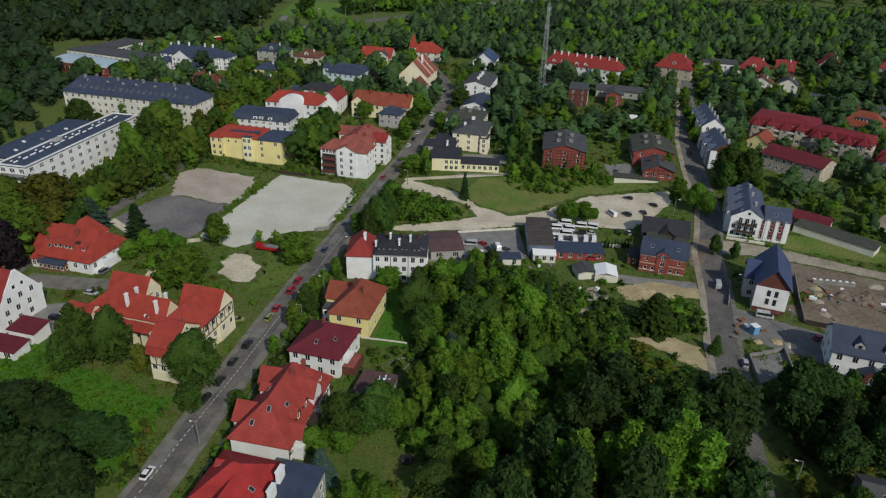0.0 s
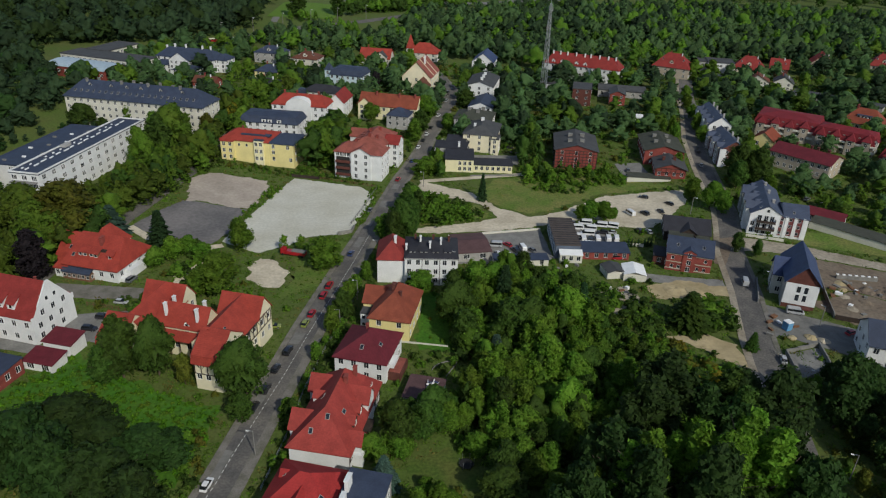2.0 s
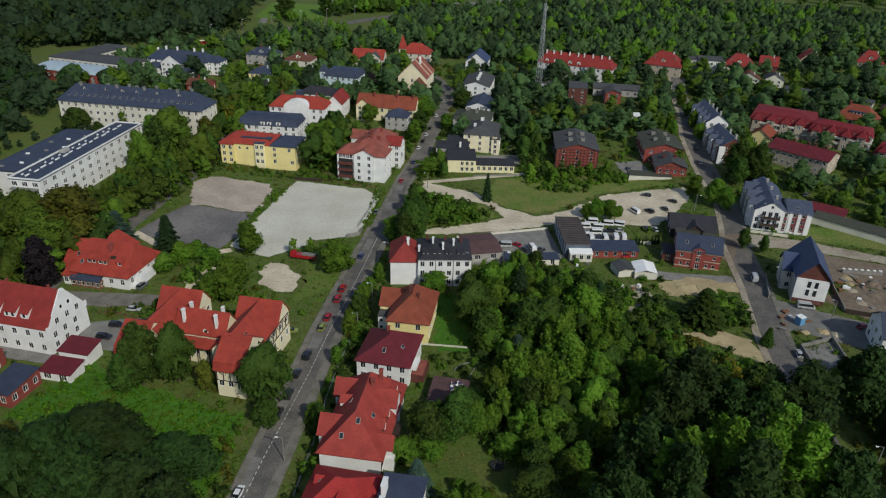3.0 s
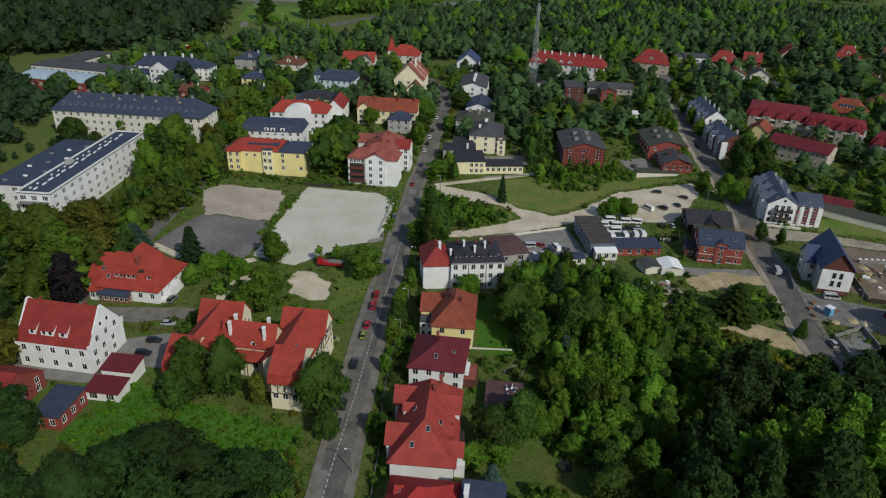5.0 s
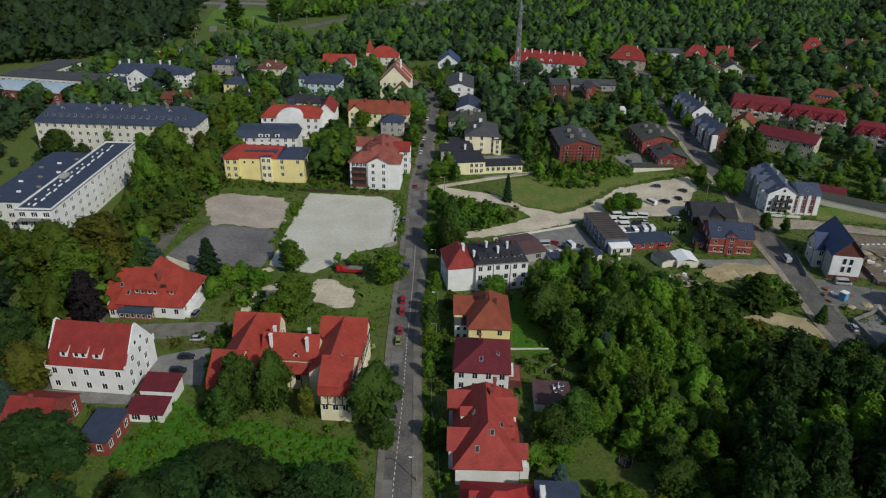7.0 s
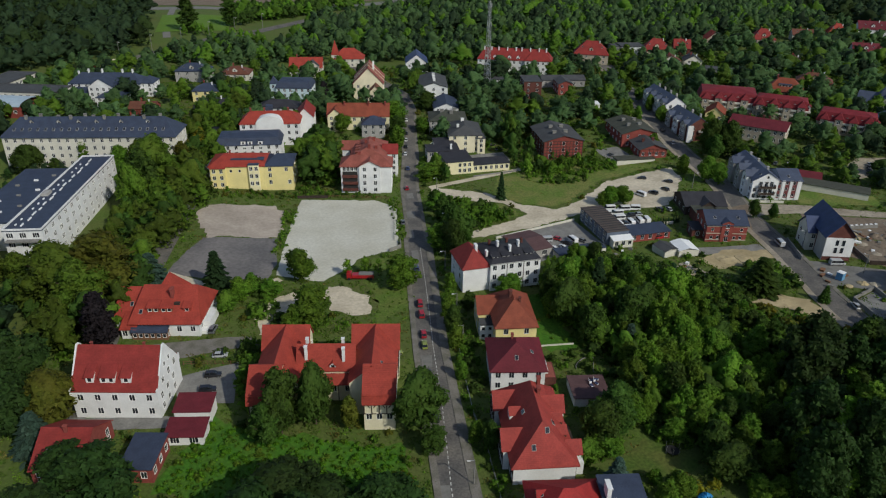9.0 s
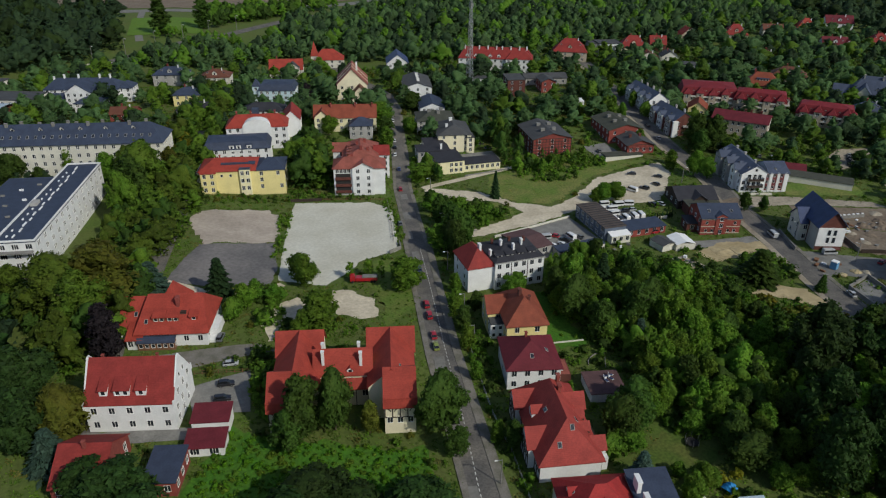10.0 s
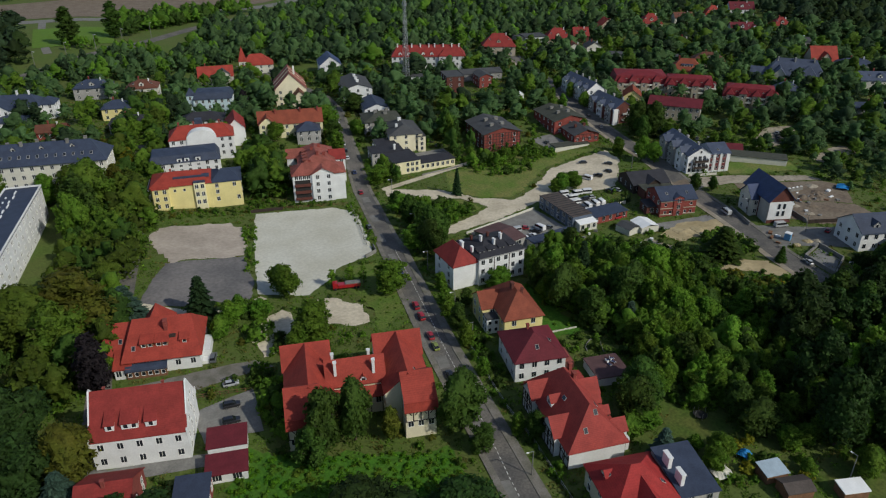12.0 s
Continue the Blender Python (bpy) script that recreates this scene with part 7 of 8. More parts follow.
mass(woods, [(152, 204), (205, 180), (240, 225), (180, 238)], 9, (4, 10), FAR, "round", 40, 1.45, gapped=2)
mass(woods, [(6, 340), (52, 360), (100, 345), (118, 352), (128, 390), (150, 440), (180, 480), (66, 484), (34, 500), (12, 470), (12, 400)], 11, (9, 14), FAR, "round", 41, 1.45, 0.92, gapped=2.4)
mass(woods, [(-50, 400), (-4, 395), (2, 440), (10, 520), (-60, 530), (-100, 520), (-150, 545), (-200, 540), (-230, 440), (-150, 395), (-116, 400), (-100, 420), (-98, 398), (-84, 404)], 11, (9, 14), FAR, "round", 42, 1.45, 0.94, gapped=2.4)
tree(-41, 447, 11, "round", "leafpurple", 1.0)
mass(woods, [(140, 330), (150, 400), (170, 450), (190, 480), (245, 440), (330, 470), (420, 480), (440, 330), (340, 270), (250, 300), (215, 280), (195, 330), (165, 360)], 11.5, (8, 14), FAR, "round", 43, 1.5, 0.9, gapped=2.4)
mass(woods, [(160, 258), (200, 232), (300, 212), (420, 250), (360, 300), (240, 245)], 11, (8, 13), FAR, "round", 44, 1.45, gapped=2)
for x, y, hgt, wide, l in ((-16.5, 358, 13, 4.5, "leaf"), (-10, 390, 12, 6.2, "leaf"), (1.9, 375, 8, 4.4, "leaf"), (-11, 317, 9, 6.6, "leaf"), (-41, 383, 11, 4.6, "leaf"), (13.5, 409, 8, 4.4, "leafdark"), (-28.5, 331, 9, 4.2, "leafdark"), (-64, 392, 10, 4.2, "leaf"), (-13, 372, 11, 4.4, "leafdark")):
    tree(x, y, hgt, "round", l, wide=wide)
OPEN.append([(58, 466), (128, 446), (132, 476), (76, 492)])
mass(woods, [(-340, 290), (-218, 296), (-206, 420), (-262, 480), (-350, 470)], 11, (10, 15), SHADED_FAR, "round", 65, 1.4, 0.9, 2.5)
for x, y, hgt in ((112, 322, 8), (133, 348, 9), (120, 352, 9), (136, 366, 10), (123, 366, 9), (140, 384, 9), (127, 383, 10), (144, 404, 10), (133, 402, 9), (150, 424, 9), (106, 286, 10), (110, 292, 8), (138, 424, 9)):
    tree(x, y, hgt, "round", "leaf", 1.0)
for k in range(8):
    tree(66 + k * 1.3, 241.7 + k * 0.12, 2.6, "conifer", "needle", 0.8)
# far woods closing the view
far = Mass("far_woods", "woods closing the view")
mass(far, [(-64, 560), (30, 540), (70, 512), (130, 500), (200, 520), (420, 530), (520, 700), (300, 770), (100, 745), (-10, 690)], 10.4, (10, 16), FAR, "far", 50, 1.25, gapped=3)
mass(far, [(-440, 560), (-280, 545), (-205, 560), (-150, 610), (-158, 700), (-152, 800), (-300, 900), (-480, 800)], 13.5, (12, 18), SHADED_FAR, "far", 51, 1.4, gapped=3)
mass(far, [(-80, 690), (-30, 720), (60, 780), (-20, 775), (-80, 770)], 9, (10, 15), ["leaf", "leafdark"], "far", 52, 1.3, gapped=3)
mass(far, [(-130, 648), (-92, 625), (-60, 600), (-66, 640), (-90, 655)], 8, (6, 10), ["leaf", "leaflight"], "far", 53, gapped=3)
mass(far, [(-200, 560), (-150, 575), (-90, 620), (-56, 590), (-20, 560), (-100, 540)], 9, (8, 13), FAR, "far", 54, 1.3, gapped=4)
mass(far, [(330, 240), (520, 230), (760, 520), (700, 800), (520, 700), (430, 480), (430, 330)], 14.5, (12, 18), SHADED_FAR, "far", 55, 1.35, gapped=3)
mass(far, [(-450, 280), (-262, 300), (-258, 450), (-290, 545), (-450, 560)], 13.5, (12, 18), SHADED_FAR, "far", 56, 1.4, gapped=3)
mass(far, [(150, 860), (500, 770), (900, 900), (900, 1150), (-600, 1150), (-500, 970), (-230, 960), (60, 940)], 34, (22, 30), ["leafdark"], "far", 57)
mass(weeds, [(-101, 203), (-62, 206), (-58, 232), (-75, 234), (-93, 237)], 2.4, (0.35, 0.8), ["weed", "leaflight", "leaf"], "bush", 61, 1.5, 1.0, 0.3, HARD)
mass(weeds, [(16, 280), (32, 270), (66, 294), (104, 299), (85, 313), (52, 322), (18, 311)], 2.6, (0.2, 0.5), ["weed", "hay", "leaflight"], "tuft", 62, 2.2, 0.8)
mass(woods, [(128, 300), (215, 258), (250, 300), (240, 370), (150, 372)], 10, (6, 12), FAR, "round", 63, 1.4, 0.7, 2.0)
mass(woods, [(140, 430), (380, 400), (440, 540), (180, 530)], 12, (9, 14), FAR, "round", 64, 1.4, 0.7, 2.2)
mass(garden, [(36, 297), (56, 292), (64, 301), (38, 306)], 3.2, (1.8, 3.6), ["leaf", "leaflight", "leafdark"], "bush", 83, 1.15, 0.8)
mass(woods, [(-128, 318), (-114, 298), (-112, 330), (-101, 352), (-92, 420), (-78, 470), (-98, 476), (-112, 420), (-120, 360)], 6.6, (9, 14), ["leafolive", "leaf", "leaf", "leafdark"], "round", 90, 1.3, 1.0, 1.0)
# rough grass, weeds and small bushes on all open land
rough = Mass("rough_grass", "grass and weeds on open ground")
mass(rough, [(-160, 100), (160, 80), (200, 200), (190, 330), (-130, 330), (-170, 220)], 2.3, (0.3, 0.85), ["grass", "grass", "leaf", "leaflight", "hay"], "tuft", 70, 1.6, 1.0, 0.3, HARD)
mass(rough, [(-130, 330), (190, 330), (330, 260), (400, 420), (170, 520), (-120, 520), (-230, 420)], 4.2, (0.5, 1.2), ["grass", "leaf", "hay"], "tuft", 71, 2.0, 1.0, 0.5, HARD)
mass(garden, [(-125, 100), (120, 90), (170, 200), (190, 330), (-105, 330), (-120, 220)], 7.0, (1.2, 3.0), ["leaf", "leaf", "leafdark", "leaflight", "leafrust"], "bush", 72, 1.05, 0.55, 1.2)
mass(garden, [(-130, 330), (190, 330), (330, 260), (400, 420), (170, 520), (-120, 520)], 6.4, (2.0, 4.5), ["leaf", "leaf", "leafdark", "leafrust"], "bush", 73, 1.1, 0.8, 1.0)
for m in (rough, scrub, garden, weeds, avenue, woods, far):
    m.done()
for x, y in ((-121, 664), (-86, 688)):
    tree(x, y, 30, "poplar", "leafdark", 1.75)


# ---- vehicles ----
PAINT = {}
for key, c in {"white": (0.72, 0.72, 0.72), "red": (0.35, 0.012, 0.02), "black": (0.014, 0.014, 0.017), "silver": (0.40, 0.41, 0.42), "blue": (0.03, 0.05, 0.14), "green": (0.22, 0.26, 0.05), "grey": (0.12, 0.125, 0.13)}.items():
    PAINT[key] = mat(f"{key}_car_paint", c, 0.28, 0.06, 0.5, 3, spec=0.6)
    PAINT[key].node_tree.nodes["Principled BSDF"].inputs["Coat Weight"].default_value = 0.6
WHEEL = unit_mesh("tyre", M["rubber"], lambda bm: bmesh.ops.create_cone(bm, cap_ends=True, segments=14, radius1=0.32, radius2=0.32, depth=0.22, matrix=Matrix.Rotation(radians(90), 4, "X")))
RIM = unit_mesh("rim", M["metal"], lambda bm: bmesh.ops.create_cone(bm, cap_ends=True, segments=10, radius1=0.2, radius2=0.2, depth=0.24, matrix=Matrix.Rotation(radians(90), 4, "X")))


def loft(bm, rows):
    """A closed hull through rows of (x, half width, z low, z high)."""
    rings = [[bm.verts.new(p) for p in ((x, -w, a), (x, w, a), (x, w * k, b), (x, -w * k, b))] for x, w, a, b, k in rows]
    for r, q in zip(rings, rings[1:]):
        for j in range(4):
            bm.faces.new((r[j], r[(j + 1) % 4], q[(j + 1) % 4], q[j]))
    bm.faces.new(rings[0][::-1])
    bm.faces.new(rings[-1])
    bmesh.ops.recalc_face_normals(bm, faces=bm.faces[:])
    bmesh.ops.bevel(bm, geom=bm.edges[:], offset=0.05, segments=1, affect="EDGES")


KINDS = {
    "car": ([(-2.15, 0.80, 0.28, 0.82, 0.95), (-1.4, 0.88, 0.25, 0.92, 0.95), (1.0, 0.88, 0.25, 0.90, 0.95), (2.1, 0.80, 0.28, 0.72, 0.92)], [(-1.95, 0.76, 0.86, 0.95, 0.9), (-1.45, 0.76, 0.86, 1.38, 0.82), (0.35, 0.76, 0.86, 1.42, 0.82), (1.15, 0.78, 0.86, 0.94, 0.9)], (-1.35, 0.25, 1.46), (-1.3, 1.3)),
    "suv": ([(-2.25, 0.86, 0.35, 1.0, 0.95), (-1.5, 0.92, 0.3, 1.08, 0.95), (1.1, 0.92, 0.3, 1.06, 0.95), (2.25, 0.86, 0.35, 0.92, 0.92)], [(-2.15, 0.80, 1.0, 1.2, 0.9), (-1.9, 0.80, 1.0, 1.66, 0.84), (0.45, 0.80, 1.0, 1.70, 0.84), (1.2, 0.82, 1.0, 1.1, 0.9)], (-1.8, 0.4, 1.74), (-1.4, 1.4)),
    "van": ([(-2.7, 0.96, 0.35, 2.1, 0.93), (-2.6, 0.98, 0.3, 2.25, 0.93), (1.3, 0.98, 0.3, 2.2, 0.9), (2.05, 0.96, 0.3, 1.15, 0.95), (2.7, 0.9, 0.35, 0.95, 0.92)], [(-2.5, 1.02, 1.15, 1.92, 0.965), (1.1, 1.02, 1.15, 1.95, 0.96), (1.58, 1.0, 1.15, 2.05, 0.9), (2.22, 0.95, 1.1, 1.2, 0.95)], (-2.4, 0.9, 2.29), (-1.7, 1.75)),
}
CARS = {}


def car(x, y, ang, kind, paint, label):
    key = (kind, paint)
    m = pose(x, y, G(x, y) + 0.13, 0, 0, ang)
    if key in CARS:
        return tagged(copy_thing(CARS[key], m), label)
    root = tagged(new({"car": "car", "suv": "car", "van": "van"}[kind]), label, "van" if kind == "van" else "car", "parked vehicles")
    hull, cabin, top, axles = KINDS[kind]
    bm = bmesh.new()
    loft(bm, hull)
    body = part("body", bm, PAINT[paint], root)
    bm = bmesh.new()
    loft(bm, cabin)
    part("glass_cabin", bm, M["carglass"], root)
    bm = bmesh.new()
    w = 0.62 if kind != "van" else 0.8
    box(bm, top[0], -w, top[2] - 0.1, top[1], w, top[2], 0.03)
    part("roof_panel", bm, PAINT[paint], root)
    for ax in axles:
        for sy in (-0.82, 0.82):
            t = share("wheel", WHEEL, root, pose(ax, sy * (1.06 if kind != "car" else 1.0), 0.32))
            share("rim", RIM, t, Matrix())
    for sy in (-0.6, 0.6):
        bm = bmesh.new()
        xx = hull[-1][0]
        box(bm, xx - 0.05, sy - 0.14, 0.55, xx + 0.03, sy + 0.14, 0.72, 0.02)
        part("headlight", bm, M["frame"], root)
    root.matrix_basis = m
    CARS[key] = root
    return root


ALONG = 78.5
STREET_CARS = [(-45.6, 208.8, "suv", "red"), (-46.9, 202.2, "suv", "red"), (-49.3, 191.2, "car", "red"), (-50.6, 185.5, "car", "green"), (-53.6, 170.8, "suv", "black"), (-55.6, 162.4, "car", "black"), (-56.8, 153.4, "suv", "black"), (-58.4, 146.2, "car", "black"), (-63.6, 119.4, "car", "white"), (-40.2, 232.6, "car", "blue"), (-35.2, 272.5, "car", "grey")]
for x, y, kind, paint in STREET_CARS:
    car(x, y, ALONG, kind, paint, f"{paint} {'estate car' if kind == 'suv' else 'saloon car'} parked at the street kerb")
for x, y, kind, paint in [(-24.2, 308.2, "car", "red"), (-17.6, 332.2, "car", "blue"), (-14.4, 349.5, "car", "white"), (-11.9, 358, "car", "black"), (-9.8, 366, "car", "white"), (-7.4, 374.6, "car", "black"), (-2.8, 392.3, "car", "white"), (3.0, 420, "car", "silver"), (4.6, 440, "car", "black")]:
    car(x, y, ALONG - 4, kind, paint, f"{paint} car parked in the far part of the street")
car(-59.9, 183.8, 5, "car", "green", "old green hatchback standing on a garden drive")
VANS = [(53.5, 261.8, 172), (48.9, 257.0, 176), (54.2, 256.4, 170), (52.3, 251.6, 174), (59.4, 259.6, 168), (46.6, 248.4, 176), (49.4, 246.4, 84), (50.2, 241.4, 170), (55.0, 246.6, 86), (59.4, 246.8, 82), (62.6, 246.8, 80), (64.0, 259.0, 160)]
for x, y, a in VANS:
    car(x, y, a, "van", "white", "white delivery van parked close in the vehicle yard")
for x, y, a, k, p in ((62.3, 253.3, 170, "car", "silver"), (52.3, 246.4, 84, "suv", "black"), (47.4, 261.4, 174, "suv", "grey"), (58.6, 253.0, 176, "suv", "black"), (75.2, 272.2, 112, "van", "white"), (81.5, 271.7, 118, "suv", "black"), (94.7, 280.3, 120, "car", "black"), (88.7, 273.2, 100, "car", "black"), (86, 289, 150, "car", "black"), (74.3, 254.9, 92, "suv", "black"), (77.9, 254.2, 100, "car", "silver"), (14.0, 240.6, 174, "van", "silver"), (18.8, 241.4, 130, "car", "red"), (24.3, 238.2, 100, "van", "white"), (14.5, 233.6, 95, "car", "white"), (18.2, 233.6, 95, "car", "white"), (21.2, 236.5, 115, "suv", "black"), (27.6, 237.1, 120, "car", "grey"), (59.1, 231.2, 4, "suv", "red"), (63.2, 235.2, 110, "car", "black")):
    car(x, y, a, k, p, f"{p} {'van' if k == 'van' else 'car'} parked on the yard by the track")
for x, y, a, k, p in ((-108.9, 194.0, -8, "car", "silver"), (-110.9, 184.8, -8, "suv", "black"), (-112.4, 178.6, -8, "suv", "black"), (-110.6, 208.2, 70, "suv", "grey"), (-143.5, 139.5, 10, "suv", "black")):
    car(x, y, a, k, p, f"{p} car parked beside a house")
car(106.2, 190.2, -18, "van", "silver", "silver van parked before a new house")
car(98.4, 210.5, 74, "van", "silver", "silver van on the street by the plots")
car(91.0, 166.0, 72, "car", "silver", "silver car on the street edge")
for x, y, a, p in ((33, 351, 10, "black"), (35, 345, 10, "grey"), (88, 322, 80, "grey"), (118, 178, 20, "red"), (124, 166, 70, "silver"), (158, 284, 38, "grey"), (163, 281, 38, "silver"), (193, 261, 30, "black"), (195.5, 263.5, 30, "grey"), (198, 266, 30, "black"), (200.5, 268.5, 30, "silver"), (128, 338, 72, "black"), (124, 322, 72, "silver")):
    car(x, y, a, "car", p, f"{p} car parked near the houses")

for x, y, a, k, p in ((-158, 579, 41, "car", "white"), (-139, 596, 41, "suv", "black"), (-133, 605, 41, "car", "silver"), (-116, 616, 41, "car", "white"), (-96, 637, 41, "van", "white"), (-78, 649, 41, "car", "black")):
    car(x, y, a, k, p, f"{p} {'van' if k == 'van' else 'car'} on the main road beyond the trees")
# red lorry with a long flat trailer under the trees
lorry = tagged(new("lorry"), "red lorry with a pale-topped box body under trees", "lorry")
bm = bmesh.new()
box(bm, -4.6, -1.2, 0.7, 3.0, 1.2, 1.9, 0.06)
part("box_body", bm, PAINT["red"], lorry)
bm = bmesh.new()
box(bm, -4.6, -1.1, 1.9, 0.6, 1.1, 2.3, 0.05)
part("load", bm, M["concrete"], lorry, "pale covered load")
bm = bmesh.new()
box(bm, 3.15, -1.15, 0.6, 4.9, 1.15, 2.7, 0.12)
part("cab", bm, PAINT["red"], lorry)
bm = bmesh.new()
box(bm, 4.86, -1.0, 1.6, 4.95, 1.0, 2.4, 0.02)
part("windscreen", bm, M["carglass"], lorry)
for ax in (-3.6, -2.6, 4.0):
    for sy in (-1.05, 1.05):
        share("wheel", WHEEL, lorry, pose(ax, sy, 0.5) @ Matrix.Diagonal((1.5, 1.4, 1.5, 1)))
lorry.matrix_basis = pose(-60.8, 231.4, G(-61, 231) + 0.14, 0, 0, 164)

# ---- mast, lamps, fences, clutter ----
STEEL = unit_mesh("rod", M["metal"], lambda bm: box(bm, -0.5, -0.5, -0.5, 0.5, 0.5, 0.5))


def rod(name, parent, a, b, t, me=STEEL):
    a, b = Vector(a), Vector(b)
    q = (b - a).to_track_quat("Z", "Y").to_matrix().to_4x4()
    return share(name, me, parent, Matrix.Translation((a + b) / 2) @ q @ Matrix.Diagonal((t, t, (b - a).length, 1)))


mast = tagged(new("radio_mast"), "tall grey steel lattice radio mast with antennas", "mast")
mast.matrix_basis = pose(66.6, 449.5, G(66.6, 449.5), 0, 0, 12)
H, N = 54.0, 18
wide = lambda z: 1.7 - 1.2 * z / H
corners = ((-1, -1), (1, -1), (1, 1), (-1, 1))
for cx, cy in corners:
    rod("leg", mast, (cx * wide(0), cy * wide(0), -0.5), (cx * wide(H), cy * wide(H), H), 0.26)
for k in range(N):
    z0, z1 = H * k / N, H * (k + 1) / N
    for j in range(4):
        (ax, ay), (bx, by) = corners[j], corners[(j + 1) % 4]
        rod("brace", mast, (ax * wide(z0), ay * wide(z0), z0), (bx * wide(z1), by * wide(z1), z1), 0.12)
        rod("strut", mast, (ax * wide(z1), ay * wide(z1), z1), (bx * wide(z1), by * wide(z1), z1), 0.12)
rod("tip", mast, (0, 0, H), (0, 0, H + 6), 0.14)
for z, a in ((H - 3, 0), (H - 3, 120), (H - 3, 240), (H - 14, 60), (H - 14, 180), (H - 14, 300), (H - 19, 30)):
    c, s = math.cos(radians(a)), math.sin(radians(a))
    rod("antenna", mast, (c * 1.3, s * 1.3, z - 1.3), (c * 1.3, s * 1.3, z + 1.3), 0.4)


def lamp(x, y, ang, hgt=7.5):
    root = tagged(new("street_lamp"), "grey concrete street lamp with a short arm", "lamp", "street lamps")
    bm = bmesh.new()
    tube(bm, 0, 0, -0.3, hgt, 0.17, 0.10, 8)
    part("pole", bm, M["concrete"], root)
    bm = bmesh.new()
    box(bm, 0, -0.05, hgt - 0.15, 1.4, 0.05, hgt - 0.05)
    part("arm", bm, M["metal"], root)
    bm = bmesh.new()
    box(bm, 1.0, -0.16, hgt - 0.28, 1.75, 0.16, hgt - 0.06, 0.05)
    part("lamp_head", bm, M["frame"], root)
    root.matrix_basis = pose(x, y, G(x, y), 0, 0, ang)
    return root


first = lamp(-54.8, 129.2, 168)
for x, y, a in ((-39.6, 182.5, 168), (-35.6, 200.5, 168), (-30.4, 230, 168), (-20, 262, 168), (-12.5, 300, 168), (-1, 344, 168), (8.7, 93, 90), (91.8, 151, 160), (85.0, 119.9, 160), (104, 205, 160), (110, 182, 110), (100.5, 270, 345)):
    copy_thing(first, pose(x, y, G(x, y), 0, 0, a))


for x, y in ((-168, 580), (-147, 598), (-126, 617), (-105, 636), (-84, 655), (-60, 674)):
    copy_thing(first, pose(x, y, G(x, y), 0, 0, -45) @ Matrix.Diagonal((1.3, 1.3, 1.7, 1)))


def wall_run(name, line, hgt, thick, material, label, category="wall"):
    root = tagged(new(name), label, category)
    for (x, y), (u, v) in zip(line, line[1:]):
        n = max(1, int(math.hypot(u - x, v - y) / 3.0))
        for k in range(n):
            a, b = (x + (u - x) * k / n, y + (v - y) * k / n), (x + (u - x) * (k + 1) / n, y + (v - y) * (k + 1) / n)
            bm = bmesh.new()
            length = math.hypot(b[0] - a[0], b[1] - a[1])
            box(bm, 0, -thick / 2, -0.4, length - 0.02, thick / 2, hgt, 0.02)
            p = part("panel", bm, M[material], root)
            p.matrix_basis = pose(a[0], a[1], G(*a), 0, 0, math.degrees(math.atan2(b[1] - a[1], b[0] - a[0])))
    return root


def fence(line, hgt, label, gap=2.4, material="wood"):
    root = tagged(new("fence"), label, "fence")
    post = unit_mesh("post", M[material], lambda bm: box(bm, -0.07, -0.07, -0.3, 0.07, 0.07, hgt))
    for (x, y), (u, v) in zip(line, line[1:]):
        n = max(1, int(math.hypot(u - x, v - y) / gap))
        ang = math.degrees(math.atan2(v - y, u - x))
        for k in range(n):
            a, b = (x + (u - x) * k / n, y + (v - y) * k / n), (x + (u - x) * (k + 1) / n, y + (v - y) * (k + 1) / n)
            share("post", post, root, pose(a[0], a[1], G(*a), 0, 0, ang))
            for z in (0.35, 0.92):
                rod("rail", root, (*a, G(*a) + hgt * z), (*b, G(*b) + hgt * z), 0.08, post_beam(material))
    return root


BEAMS = {}


def post_beam(material):
    if material not in BEAMS:
        BEAMS[material] = unit_mesh("rail", M[material], lambda bm: box(bm, -0.5, -0.5, -0.5, 0.5, 0.5, 0.5))
    return BEAMS[material]


wall_run("garden_wall", [(-73.6, 310.5), (-60.5, 307.4)], 1.4, 0.25, "timber", "dark plank wall at the end of the car park")
wall_run("garden_wall", [(-46.6, 249.0), (-41.4, 251.2), (-40.6, 256)], 1.5, 0.3, "concrete", "low concrete bin enclosure by the car park")
fence([(-33.6, 297), (-37.2, 280), (-42.6, 257)], 1.3, "pale rail fence between street and car park", 2.6, "concrete")
fence([(-60, 308), (-46, 303.6), (-34, 299)], 1.1, "low picket fence below the apartment house", 2.0, "wood")
fence([(-46.8, 152), (-43.6, 170), (-39.6, 188), (-35, 208)], 1.2, "garden fence along the pavement", 2.6, "metal")
fence([(-51.4, 118), (-48, 138), (-46.8, 152)], 1.2, "garden railing along the pavement", 2.6, "metal")
wall_run("garden_wall", [(-21, 176.4), (-7, 174)], 0.5, 0.3, "offwhite", "low pale garden wall overgrown by plants")
wall_run("retaining_wall", [(128, 217.6), (121.6, 200), (117.6, 187.4)], 1.7, 0.35, "concrete", "concrete boundary wall of a building plot")
wall_run("retaining_wall", [(132.6, 213.4), (139, 212.4), (146.4, 211.2)], 1.6, 0.6, "concrete", "grey block retaining wall on the building plot")
wall_run("retaining_wall", [(117.6, 186.8), (123.6, 184.4), (133, 180)], 1.6, 0.35, "timber", "dark hoarding along the side road")
wall_run("foundation", [(93.4, 169.4), (104.6, 172.2), (102.4, 160.6), (91.2, 155.6), (93.4, 169.4)], 1.5, 0.45, "concrete", "bare concrete foundation walls of a new house")
